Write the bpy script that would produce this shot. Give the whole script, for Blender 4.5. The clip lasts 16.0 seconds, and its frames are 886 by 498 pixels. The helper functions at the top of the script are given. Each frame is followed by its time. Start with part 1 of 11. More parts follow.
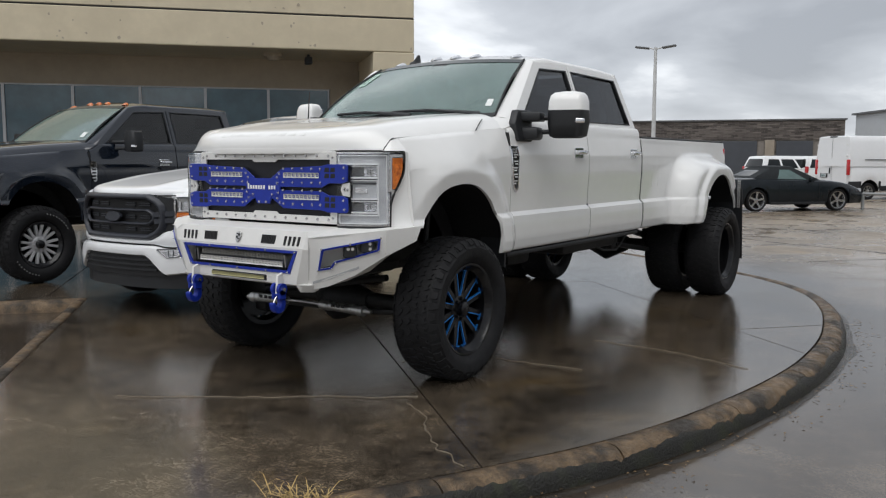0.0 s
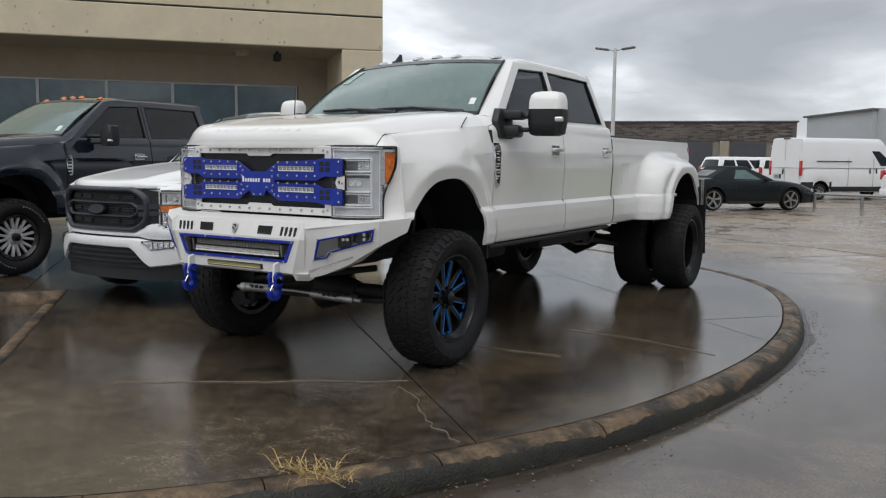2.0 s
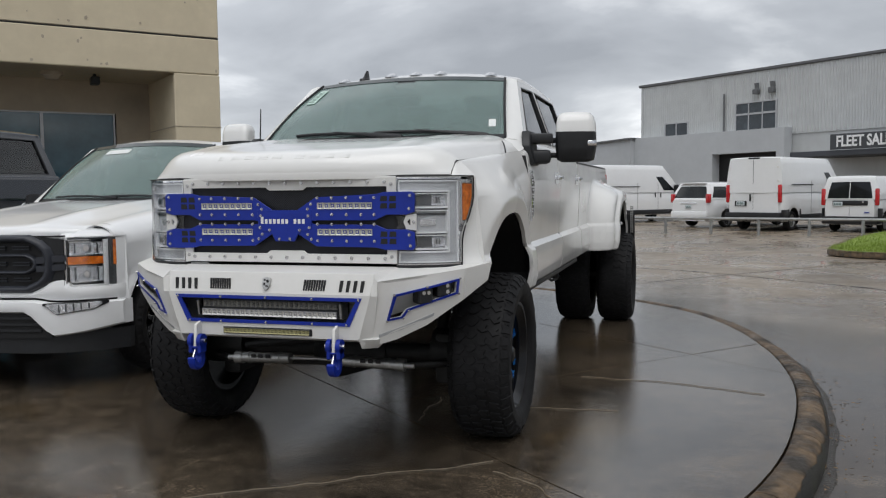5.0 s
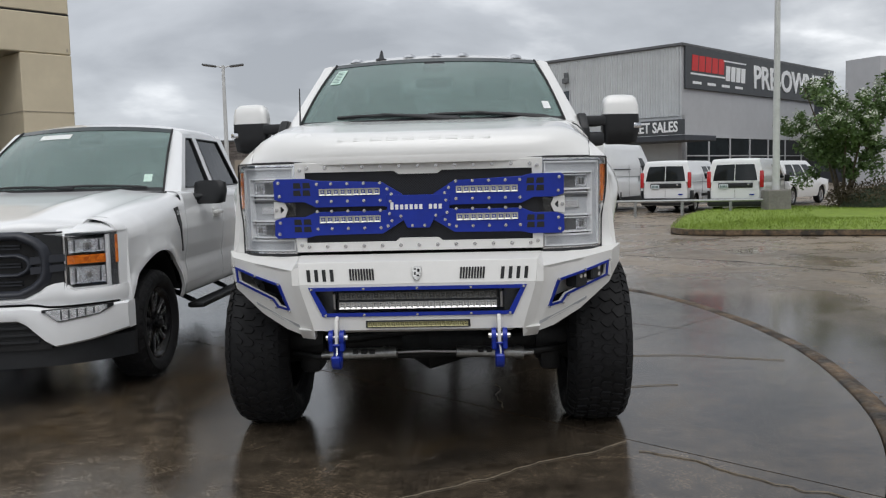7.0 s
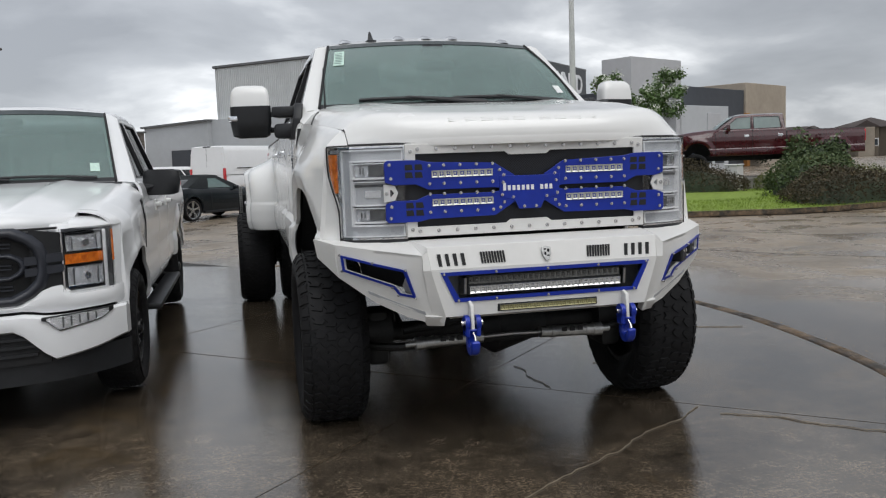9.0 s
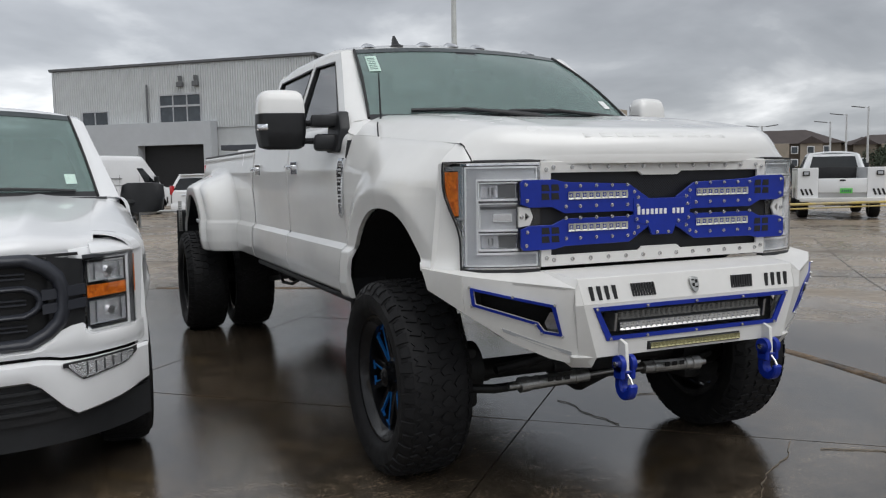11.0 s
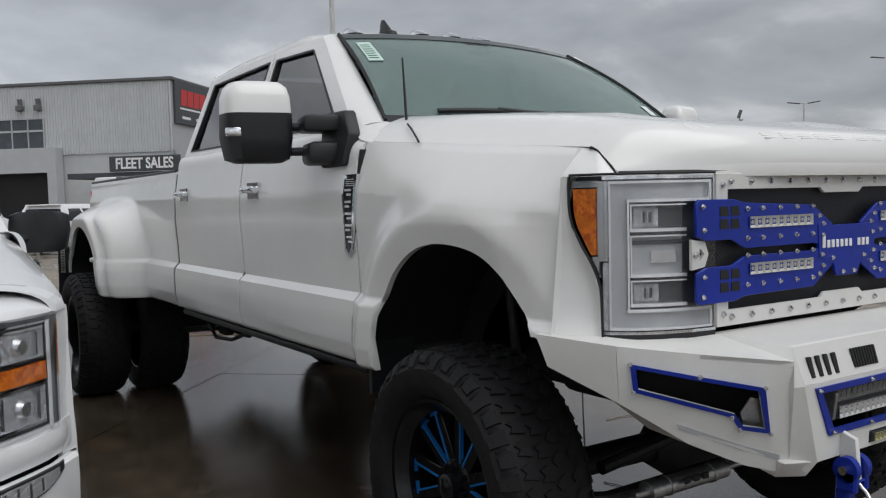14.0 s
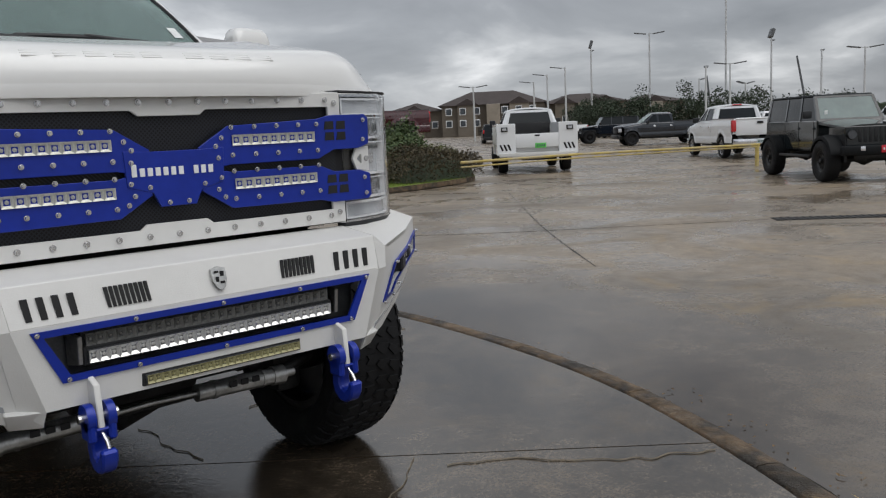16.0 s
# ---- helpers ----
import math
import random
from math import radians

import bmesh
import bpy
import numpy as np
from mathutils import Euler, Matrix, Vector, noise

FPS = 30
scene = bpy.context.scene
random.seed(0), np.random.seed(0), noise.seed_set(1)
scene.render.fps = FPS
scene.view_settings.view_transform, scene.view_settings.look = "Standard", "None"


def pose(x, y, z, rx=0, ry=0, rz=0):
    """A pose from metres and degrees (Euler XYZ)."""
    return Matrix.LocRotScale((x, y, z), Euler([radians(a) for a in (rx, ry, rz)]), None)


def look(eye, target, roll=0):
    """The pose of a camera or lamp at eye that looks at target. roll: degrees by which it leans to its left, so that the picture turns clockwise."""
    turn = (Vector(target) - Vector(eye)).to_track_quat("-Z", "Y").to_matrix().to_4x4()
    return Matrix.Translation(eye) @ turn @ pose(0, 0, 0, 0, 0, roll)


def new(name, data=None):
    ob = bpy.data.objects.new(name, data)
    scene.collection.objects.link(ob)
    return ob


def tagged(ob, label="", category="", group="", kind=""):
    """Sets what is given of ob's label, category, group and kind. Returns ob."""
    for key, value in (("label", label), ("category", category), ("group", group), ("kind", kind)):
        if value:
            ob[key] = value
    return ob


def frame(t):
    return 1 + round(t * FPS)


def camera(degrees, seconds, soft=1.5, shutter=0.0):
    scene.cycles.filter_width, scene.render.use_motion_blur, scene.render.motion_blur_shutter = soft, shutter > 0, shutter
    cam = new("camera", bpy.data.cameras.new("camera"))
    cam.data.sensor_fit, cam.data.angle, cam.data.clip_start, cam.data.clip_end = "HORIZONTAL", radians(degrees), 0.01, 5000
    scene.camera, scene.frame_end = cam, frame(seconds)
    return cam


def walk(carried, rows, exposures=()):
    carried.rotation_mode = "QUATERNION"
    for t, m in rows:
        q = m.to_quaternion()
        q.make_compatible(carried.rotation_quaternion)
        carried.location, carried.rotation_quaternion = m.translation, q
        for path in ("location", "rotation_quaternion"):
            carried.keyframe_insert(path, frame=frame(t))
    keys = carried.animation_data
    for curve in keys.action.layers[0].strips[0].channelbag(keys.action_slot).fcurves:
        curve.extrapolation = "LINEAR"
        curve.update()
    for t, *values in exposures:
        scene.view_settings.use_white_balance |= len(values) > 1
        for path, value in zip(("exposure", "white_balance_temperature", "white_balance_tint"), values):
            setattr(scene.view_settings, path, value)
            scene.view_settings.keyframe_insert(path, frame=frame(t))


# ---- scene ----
cam = camera(54.7, 16.0, 1.2)
PATH = [
    (0, (4.05, -4.857, 1.439), (2.927, -3.214, 1.233), 0.1),
    (0.5, (4.125, -5.004, 1.427), (2.993, -3.366, 1.233), -0.0),
    (1, (4.108, -5.179, 1.426), (2.998, -3.527, 1.222), -0.1),
    (1.5, (4.094, -5.225, 1.437), (3.005, -3.558, 1.247), 0.2),
    (2, (4.034, -5.184, 1.418), (2.993, -3.489, 1.209), 0.6),
    (2.5, (3.83, -5.024, 1.402), (2.788, -3.329, 1.201), 1.3),
    (3, (3.602, -4.924, 1.405), (2.554, -3.232, 1.208), 1.4),
    (3.5, (3.265, -4.921, 1.404), (2.276, -3.194, 1.211), 1.4),
    (4, (2.904, -4.973, 1.396), (2.028, -3.183, 1.23), 1.8),
    (4.5, (2.467, -4.98, 1.419), (1.753, -3.117, 1.278), 0.7),
    (6.8, (0.482, -5.142, 1.419), (0.35, -3.153, 1.257), -1.6),
    (7, (0.296, -5.143, 1.412), (0.21, -3.153, 1.242), -1.4),
    (7.5, (-0.11, -5.188, 1.404), (-0.065, -3.197, 1.215), -1.5),
    (8, (-0.574, -5.09, 1.396), (-0.414, -3.104, 1.218), -1.6),
    (8.2, (-0.74, -5.08, 1.395), (-0.515, -3.101, 1.216), -1.6),
    (10.3, (-2.134, -4.356, 1.427), (-1.418, -2.5, 1.218), -1.3),
    (10.5, (-2.21, -4.263, 1.437), (-1.46, -2.418, 1.25), -0.9),
    (11, (-2.401, -4.047, 1.444), (-1.603, -2.221, 1.27), -1.0),
    (11.5, (-2.571, -3.872, 1.453), (-1.749, -2.058, 1.267), -1.2),
    (12, (-2.637, -3.636, 1.451), (-1.874, -1.791, 1.334), -1.7),
    (12.5, (-2.679, -3.365, 1.47), (-1.846, -1.55, 1.38), -1.1),
    (13, (-2.752, -3.1, 1.481), (-1.819, -1.333, 1.388), -1.1),
    (13.5, (-2.675, -2.743, 1.436), (-1.675, -1.015, 1.332), -1.4),
    (14, (-2.565, -2.554, 1.431), (-1.475, -0.881, 1.317), -1.4),
    (14.5, (-2.237, -2.717, 1.412), (-1.052, -1.114, 1.247), -1.4),
    (15, (-1.889, -2.898, 1.372), (-0.635, -1.364, 1.099), -2.6),
    (15.5, (-1.46, -3.133, 1.339), (-0.074, -1.714, 1.081), -2.8),
    (16, (-1.09, -3.388, 1.348), (0.217, -1.899, 1.073), -2.6),
]
# the phone's own exposure: rows of (seconds, stops)
EXPOSURE = [(0.0, 0.22), (2.5, 0.16), (4.5, 0.07), (7.0, 0.16), (8.0, 0.18), (10.5, 0.16), (12.0, 0.04), (13.0, 0.0), (14.5, 0.08), (15.0, 0.26), (15.5, 0.24), (16.0, -0.02)]
walk(cam, [(t, look(eye, target, roll)) for t, eye, target, roll in PATH], EXPOSURE)

# ---- world, light ----
world = bpy.data.worlds.new("sky")
scene.world = world
world.use_nodes = True
wn, wl = world.node_tree.nodes, world.node_tree.links
for n_ in list(wn):
    wn.remove(n_)


def wnode(kind, **props):
    n = wn.new(kind)
    for k, v in props.items():
        n.inputs[k.replace("_", " ")].default_value = v
    return n


w_out = wn.new("ShaderNodeOutputWorld")
w_sky = wn.new("ShaderNodeTexSky")
w_sky.sky_type, w_sky.sun_disc = "NISHITA", False
w_sky.sun_elevation, w_sky.sun_rotation = radians(60), radians(164)
w_tc = wn.new("ShaderNodeTexCoord")
w_sep = wn.new("ShaderNodeSeparateXYZ")
wl.new(w_tc.outputs["Generated"], w_sep.inputs[0])
# flat cloud deck: direction divided by its height gives the place on the deck
w_h = wn.new("ShaderNodeMath"); w_h.operation = "MAXIMUM"; w_h.inputs[1].default_value = 0.0
wl.new(w_sep.outputs["Z"], w_h.inputs[0])
w_h2 = wn.new("ShaderNodeMath"); w_h2.operation = "ADD"; w_h2.inputs[1].default_value = 0.30
wl.new(w_h.outputs[0], w_h2.inputs[0])
w_deck = wn.new("ShaderNodeVectorMath"); w_deck.operation = "DIVIDE"
wl.new(w_tc.outputs["Generated"], w_deck.inputs[0])
w_comb = wn.new("ShaderNodeCombineXYZ")
for i_ in range(3):
    wl.new(w_h2.outputs[0], w_comb.inputs[i_])
wl.new(w_comb.outputs[0], w_deck.inputs[1])
w_n1 = wnode("ShaderNodeTexNoise", Scale=1.7, Detail=6.0, Roughness=0.50, Distortion=0.25)
w_map = wn.new("ShaderNodeMapping")
w_map.inputs["Location"].default_value = (3.1, 1.7, 0.4)
wl.new(w_deck.outputs[0], w_map.inputs[0])
wl.new(w_map.outputs[0], w_n1.inputs["Vector"])
w_ramp = wn.new("ShaderNodeValToRGB")
cr = w_ramp.color_ramp
cr.elements[0].position, cr.elements[0].color = 0.32, (0.355, 0.375, 0.41, 1)
cr.elements[1].position, cr.elements[1].color = 0.68, (1.18, 1.20, 1.23, 1)
e_ = cr.elements.new(0.50); e_.color = (0.51, 0.535, 0.575, 1)
e_ = cr.elements.new(0.60); e_.color = (0.76, 0.785, 0.82, 1)
wl.new(w_n1.outputs["Fac"], w_ramp.inputs[0])
w_mix = wn.new("ShaderNodeMixRGB"); w_mix.inputs[0].default_value = 0.93
w_gain = wn.new("ShaderNodeMixRGB"); w_gain.blend_type = "MULTIPLY"; w_gain.inputs[0].default_value = 1.0
w_gain.inputs[2].default_value = (0.1, 0.1, 0.1, 1)
wl.new(w_sky.outputs[0], w_gain.inputs[1])
wl.new(w_gain.outputs[0], w_mix.inputs[1])
# the deck is thinner towards the showroom's side
w_dot = wn.new("ShaderNodeVectorMath"); w_dot.operation = "DOT_PRODUCT"
w_dot.inputs[1].default_value = (-0.32, 0.05, 0.0)
wl.new(w_tc.outputs["Generated"], w_dot.inputs[0])
w_one = wn.new("ShaderNodeMath"); w_one.operation = "ADD"; w_one.inputs[1].default_value = 1.0
wl.new(w_dot.outputs["Value"], w_one.inputs[0])
w_thin = wn.new("ShaderNodeMixRGB"); w_thin.blend_type = "MULTIPLY"; w_thin.inputs[0].default_value = 1.0
wl.new(w_ramp.outputs[0], w_thin.inputs[1])
wl.new(w_one.outputs[0], w_thin.inputs[2])
wl.new(w_thin.outputs[0], w_mix.inputs[2])
w_bg = wn.new("ShaderNodeBackground"); w_bg.inputs["Strength"].default_value = 0.95
wl.new(w_mix.outputs[0], w_bg.inputs[0])
wl.new(w_bg.outputs[0], w_out.inputs[0])

sun = new("sun", bpy.data.lights.new("sun", "SUN"))
sun.data.energy, sun.data.angle, sun.data.color = 1.5, radians(60), (1.0, 0.985, 0.965)
sun.matrix_world = look((10, -34, 64), (0, 0, 0))
scene.view_settings.exposure = 0.0

# ---- materials ----


def material(name, color, rough=0.5, metal=0.0, noise_scale=0.0, noise_amt=0.15, bump=0.0, bump_scale=40.0, coat=0.0, transmission=0.0, emit=0.0,
             second=None, second_scale=3.0, second_cut=(0.45, 0.65), spec=0.5, rough_amt=0.0, ior=1.45, random_amt=0.0, stretch=None, fine=None):
    """A principled material with two scales of colour variation, roughness variation and fine relief, in object metres."""
    m = bpy.data.materials.new(name)
    m.use_nodes = True
    nt = m.node_tree
    b = nt.nodes["Principled BSDF"]
    c4 = (*color, 1)
    b.inputs["Base Color"].default_value = c4
    b.inputs["Roughness"].default_value = rough
    b.inputs["Metallic"].default_value = metal
    b.inputs["Coat Weight"].default_value = coat
    b.inputs["Coat Roughness"].default_value = 0.05
    b.inputs["Transmission Weight"].default_value = transmission
    b.inputs["IOR"].default_value = ior
    b.inputs["Specular IOR Level"].default_value = spec
    if emit:
        b.inputs["Emission Color"].default_value = c4
        b.inputs["Emission Strength"].default_value = emit
    tc = nt.nodes.new("ShaderNodeTexCoord")
    src = tc.outputs["Object"]
    if stretch:
        mp = nt.nodes.new("ShaderNodeMapping")
        mp.inputs["Scale"].default_value = stretch
        nt.links.new(src, mp.inputs[0])
        src = mp.outputs[0]

    def tex(scale, detail=5.0, rough_=0.6):
        n = nt.nodes.new("ShaderNodeTexNoise")
        n.inputs["Scale"].default_value, n.inputs["Detail"].default_value, n.inputs["Roughness"].default_value = scale, detail, rough_
        nt.links.new(src, n.inputs["Vector"])
        return n.outputs["Fac"]

    def ramp(fac, lo, hi, a, z):
        r = nt.nodes.new("ShaderNodeMapRange")
        for k, v in (("From Min", lo), ("From Max", hi), ("To Min", a), ("To Max", z)):
            r.inputs[k].default_value = v
        nt.links.new(fac, r.inputs["Value"])
        return r.outputs[0]

    def mix(kind, fac, a, z):
        x = nt.nodes.new("ShaderNodeMixRGB")
        x.blend_type = kind
        for sock, val in zip(x.inputs, (fac, a, z)):
            if hasattr(val, "is_linked"):
                nt.links.new(val, sock)
            elif val is not None:
                sock.default_value = val
        return x.outputs[0]

    col = None
    if noise_scale:
        f1 = ramp(tex(noise_scale), 0.3, 0.7, 1 - noise_amt, 1 + noise_amt)
        col = mix("MULTIPLY", 1.0, c4, f1)
        f2 = ramp(tex(noise_scale * 7, 3.0), 0.3, 0.7, 1 - noise_amt * 0.6, 1 + noise_amt * 0.6)
        col = mix("MULTIPLY", 1.0, col, f2)
    if second:
        f3 = ramp(tex(second_scale, 6.0, 0.65), second_cut[0], second_cut[1], 0.0, 1.0)
        col = mix("MIX", f3, col if col else c4, (*second, 1))
    if random_amt:
        oi = nt.nodes.new("ShaderNodeObjectInfo")
        col = mix("MULTIPLY", 1.0, col if col else c4, ramp(oi.outputs["Random"], 0, 1, 1 - random_amt, 1 + random_amt))
    if col:
        nt.links.new(col, b.inputs["Base Color"])
    if rough_amt:
        nt.links.new(ramp(tex(max(noise_scale, 1.0) * 0.9, 4.0), 0.35, 0.65, max(0.02, rough - rough_amt), min(1.0, rough + rough_amt)), b.inputs["Roughness"])
    if bump:
        bn = nt.nodes.new("ShaderNodeBump")
        bn.inputs["Strength"].default_value = bump
        bn.inputs["Distance"].default_value = 0.01
        nt.links.new(tex(bump_scale, 4.0), bn.inputs["Height"])
        nt.links.new(bn.outputs[0], b.inputs["Normal"])
    return m


M = {}
LOT_Z = -0.11
M["white_paint"] = material("white_paint", (0.80, 0.80, 0.785), 0.22, coat=0.6, noise_scale=1.2, noise_amt=0.02, rough_amt=0.06)
M["white_paint_cool"] = material("white_paint_cool", (0.80, 0.81, 0.82), 0.2, coat=0.6, noise_scale=1.2, noise_amt=0.02)
M["white_powder"] = material("white_powder_coat", (0.70, 0.695, 0.675), 0.42, noise_scale=3, noise_amt=0.03, bump=0.12, bump_scale=260)
M["black_paint"] = material("black_paint", (0.008, 0.012, 0.020), 0.08, coat=1.0, spec=0.5, noise_scale=2, noise_amt=0.1)
M["dark_paint"] = material("dark_grey_paint", (0.010, 0.0135, 0.017), 0.20, coat=0.2, spec=0.35, noise_scale=2, noise_amt=0.1)
M["maroon_paint"] = material("maroon_paint", (0.06, 0.008, 0.012), 0.15, coat=1.0, noise_scale=2, noise_amt=0.1)
M["blue"] = material("blue_powder_coat", (0.007, 0.027, 0.30), 0.28, metal=0.1, noise_scale=6, noise_amt=0.1, bump=0.05, bump_scale=200)
M["blue_mill"] = material("blue_milled_metal", (0.03, 0.27, 0.80), 0.25, metal=0.55, noise_scale=8, noise_amt=0.15)
M["chrome"] = material("chrome", (0.75, 0.76, 0.78), 0.1, metal=1.0, noise_scale=5, noise_amt=0.06)
M["steel"] = material("worn_steel", (0.42, 0.42, 0.41), 0.35, metal=0.9, noise_scale=12, noise_amt=0.25, bump=0.1, bump_scale=90)
M["bolt"] = material("stainless_bolt", (0.62, 0.62, 0.62), 0.25, metal=1.0)
M["tyre"] = material("tyre_rubber", (0.010, 0.010, 0.011), 0.66, spec=0.32, noise_scale=9, noise_amt=0.3, bump=0.25, bump_scale=120, rough_amt=0.12)
M["black_plastic"] = material("black_plastic", (0.016, 0.017, 0.019), 0.45, noise_scale=20, noise_amt=0.15, bump=0.1, bump_scale=400)
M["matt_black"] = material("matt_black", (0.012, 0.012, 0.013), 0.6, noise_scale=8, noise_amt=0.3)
M["mesh_black"] = material("black_wire", (0.026, 0.028, 0.036), 0.36)
M["gloss_black"] = material("gloss_black_metal", (0.007, 0.007, 0.008), 0.24, coat=0.2, spec=0.35)
M["grille_grey"] = material("dark_grey_plastic", (0.030, 0.033, 0.042), 0.38, noise_scale=15, noise_amt=0.1)
M["chassis"] = material("chassis_black", (0.012, 0.012, 0.012), 0.55, noise_scale=10, noise_amt=0.5, bump=0.2, bump_scale=60)
M["interior"] = material("interior_cloth", (0.06, 0.062, 0.065), 0.85, noise_scale=20, noise_amt=0.2)
M["glass_tint"] = material("tinted_glass", (0.09, 0.10, 0.11), 0.0, transmission=1.0, ior=1.5)
M["glass_ws"] = material("windshield_glass", (0.40, 0.54, 0.51), 0.02, transmission=0.70, ior=1.52, noise_scale=0.8, noise_amt=0.06, bump=0.02, bump_scale=300)
M["ws_band"] = material("windshield_shade_band", (0.055, 0.065, 0.068), 0.06, noise_scale=3, noise_amt=0.15)
M["lens"] = material("clear_lens", (0.93, 0.94, 0.95), 0.03, transmission=1.0, ior=1.4)
M["lens_frost"] = material("frosted_lens", (0.43, 0.445, 0.465), 0.14, coat=1.0, noise_scale=8, noise_amt=0.08)
M["lamp_inner"] = material("lamp_reflector", (0.72, 0.73, 0.75), 0.14, metal=0.85, noise_scale=30, noise_amt=0.07)
M["lamp_dark"] = material("lamp_housing", (0.085, 0.09, 0.097), 0.3, metal=0.3, noise_scale=25, noise_amt=0.2)
M["lamp_facet"] = material("faceted_reflector", (0.62, 0.63, 0.65), 0.16, metal=0.9, noise_scale=60, noise_amt=0.25, bump=0.9, bump_scale=160)
M["led_yellow"] = material("led_phosphor", (0.36, 0.338, 0.18), 0.35, noise_scale=30, noise_amt=0.15)
M["led_white"] = material("led_reflector", (0.66, 0.66, 0.64), 0.22, metal=0.6, noise_scale=60, noise_amt=0.2)
M["lamp_rim"] = material("bright_lamp_rim", (0.82, 0.83, 0.85), 0.2, metal=0.25, coat=0.6, noise_scale=30, noise_amt=0.06)
M["bright_alloy"] = material("bright_alloy", (0.58, 0.58, 0.59), 0.3, metal=0.35, coat=0.4, noise_scale=20, noise_amt=0.1)
M["led_dark"] = material("dim_led_strip", (0.22, 0.22, 0.21), 0.25, metal=0.5, noise_scale=60, noise_amt=0.3)
M["led_dull"] = material("led_strip", (0.50, 0.50, 0.46), 0.3, metal=0.3, noise_scale=60, noise_amt=0.3)
M["dim_glass"] = material("shop_glass", (0.020, 0.025, 0.028), 0.35, noise_scale=0.6, noise_amt=0.4, spec=0.12)
M["amber"] = material("amber_lens", (0.66, 0.17, 0.02), 0.12, coat=0.9, noise_scale=26, noise_amt=0.30, second=(0.42, 0.09, 0.015), second_scale=38, second_cut=(0.48, 0.62))
M["red_lens"] = material("red_lens", (0.50, 0.015, 0.02), 0.15, coat=0.8, noise_scale=30, noise_amt=0.15)
M["silver_wheel"] = material("machined_alloy", (0.55, 0.55, 0.56), 0.25, metal=0.95, noise_scale=20, noise_amt=0.1)
M["white_letter"] = material("white_letters", (0.80, 0.80, 0.80), 0.5, noise_scale=40, noise_amt=0.05)
M["paper"] = material("paper_sticker", (0.55, 0.72, 0.64), 0.5, noise_scale=60, noise_amt=0.15)
M["paper_white"] = material("white_sticker", (0.75, 0.77, 0.76), 0.5, noise_scale=60, noise_amt=0.08)
M["ink"] = material("dark_ink", (0.05, 0.12, 0.11), 0.6)
M["pole_grey"] = material("dull_grey_print", (0.30, 0.30, 0.30), 0.6, noise_scale=40, noise_amt=0.1)
M["sign_dark"] = material("sign_panel_grey", (0.055, 0.06, 0.066), 0.4, noise_scale=0.8, noise_amt=0.1)
M["sign_red"] = material("sign_red", (0.60, 0.03, 0.03), 0.4, noise_scale=2, noise_amt=0.08)
M["sign_white"] = material("sign_white", (0.82, 0.83, 0.84), 0.4, noise_scale=2, noise_amt=0.05)


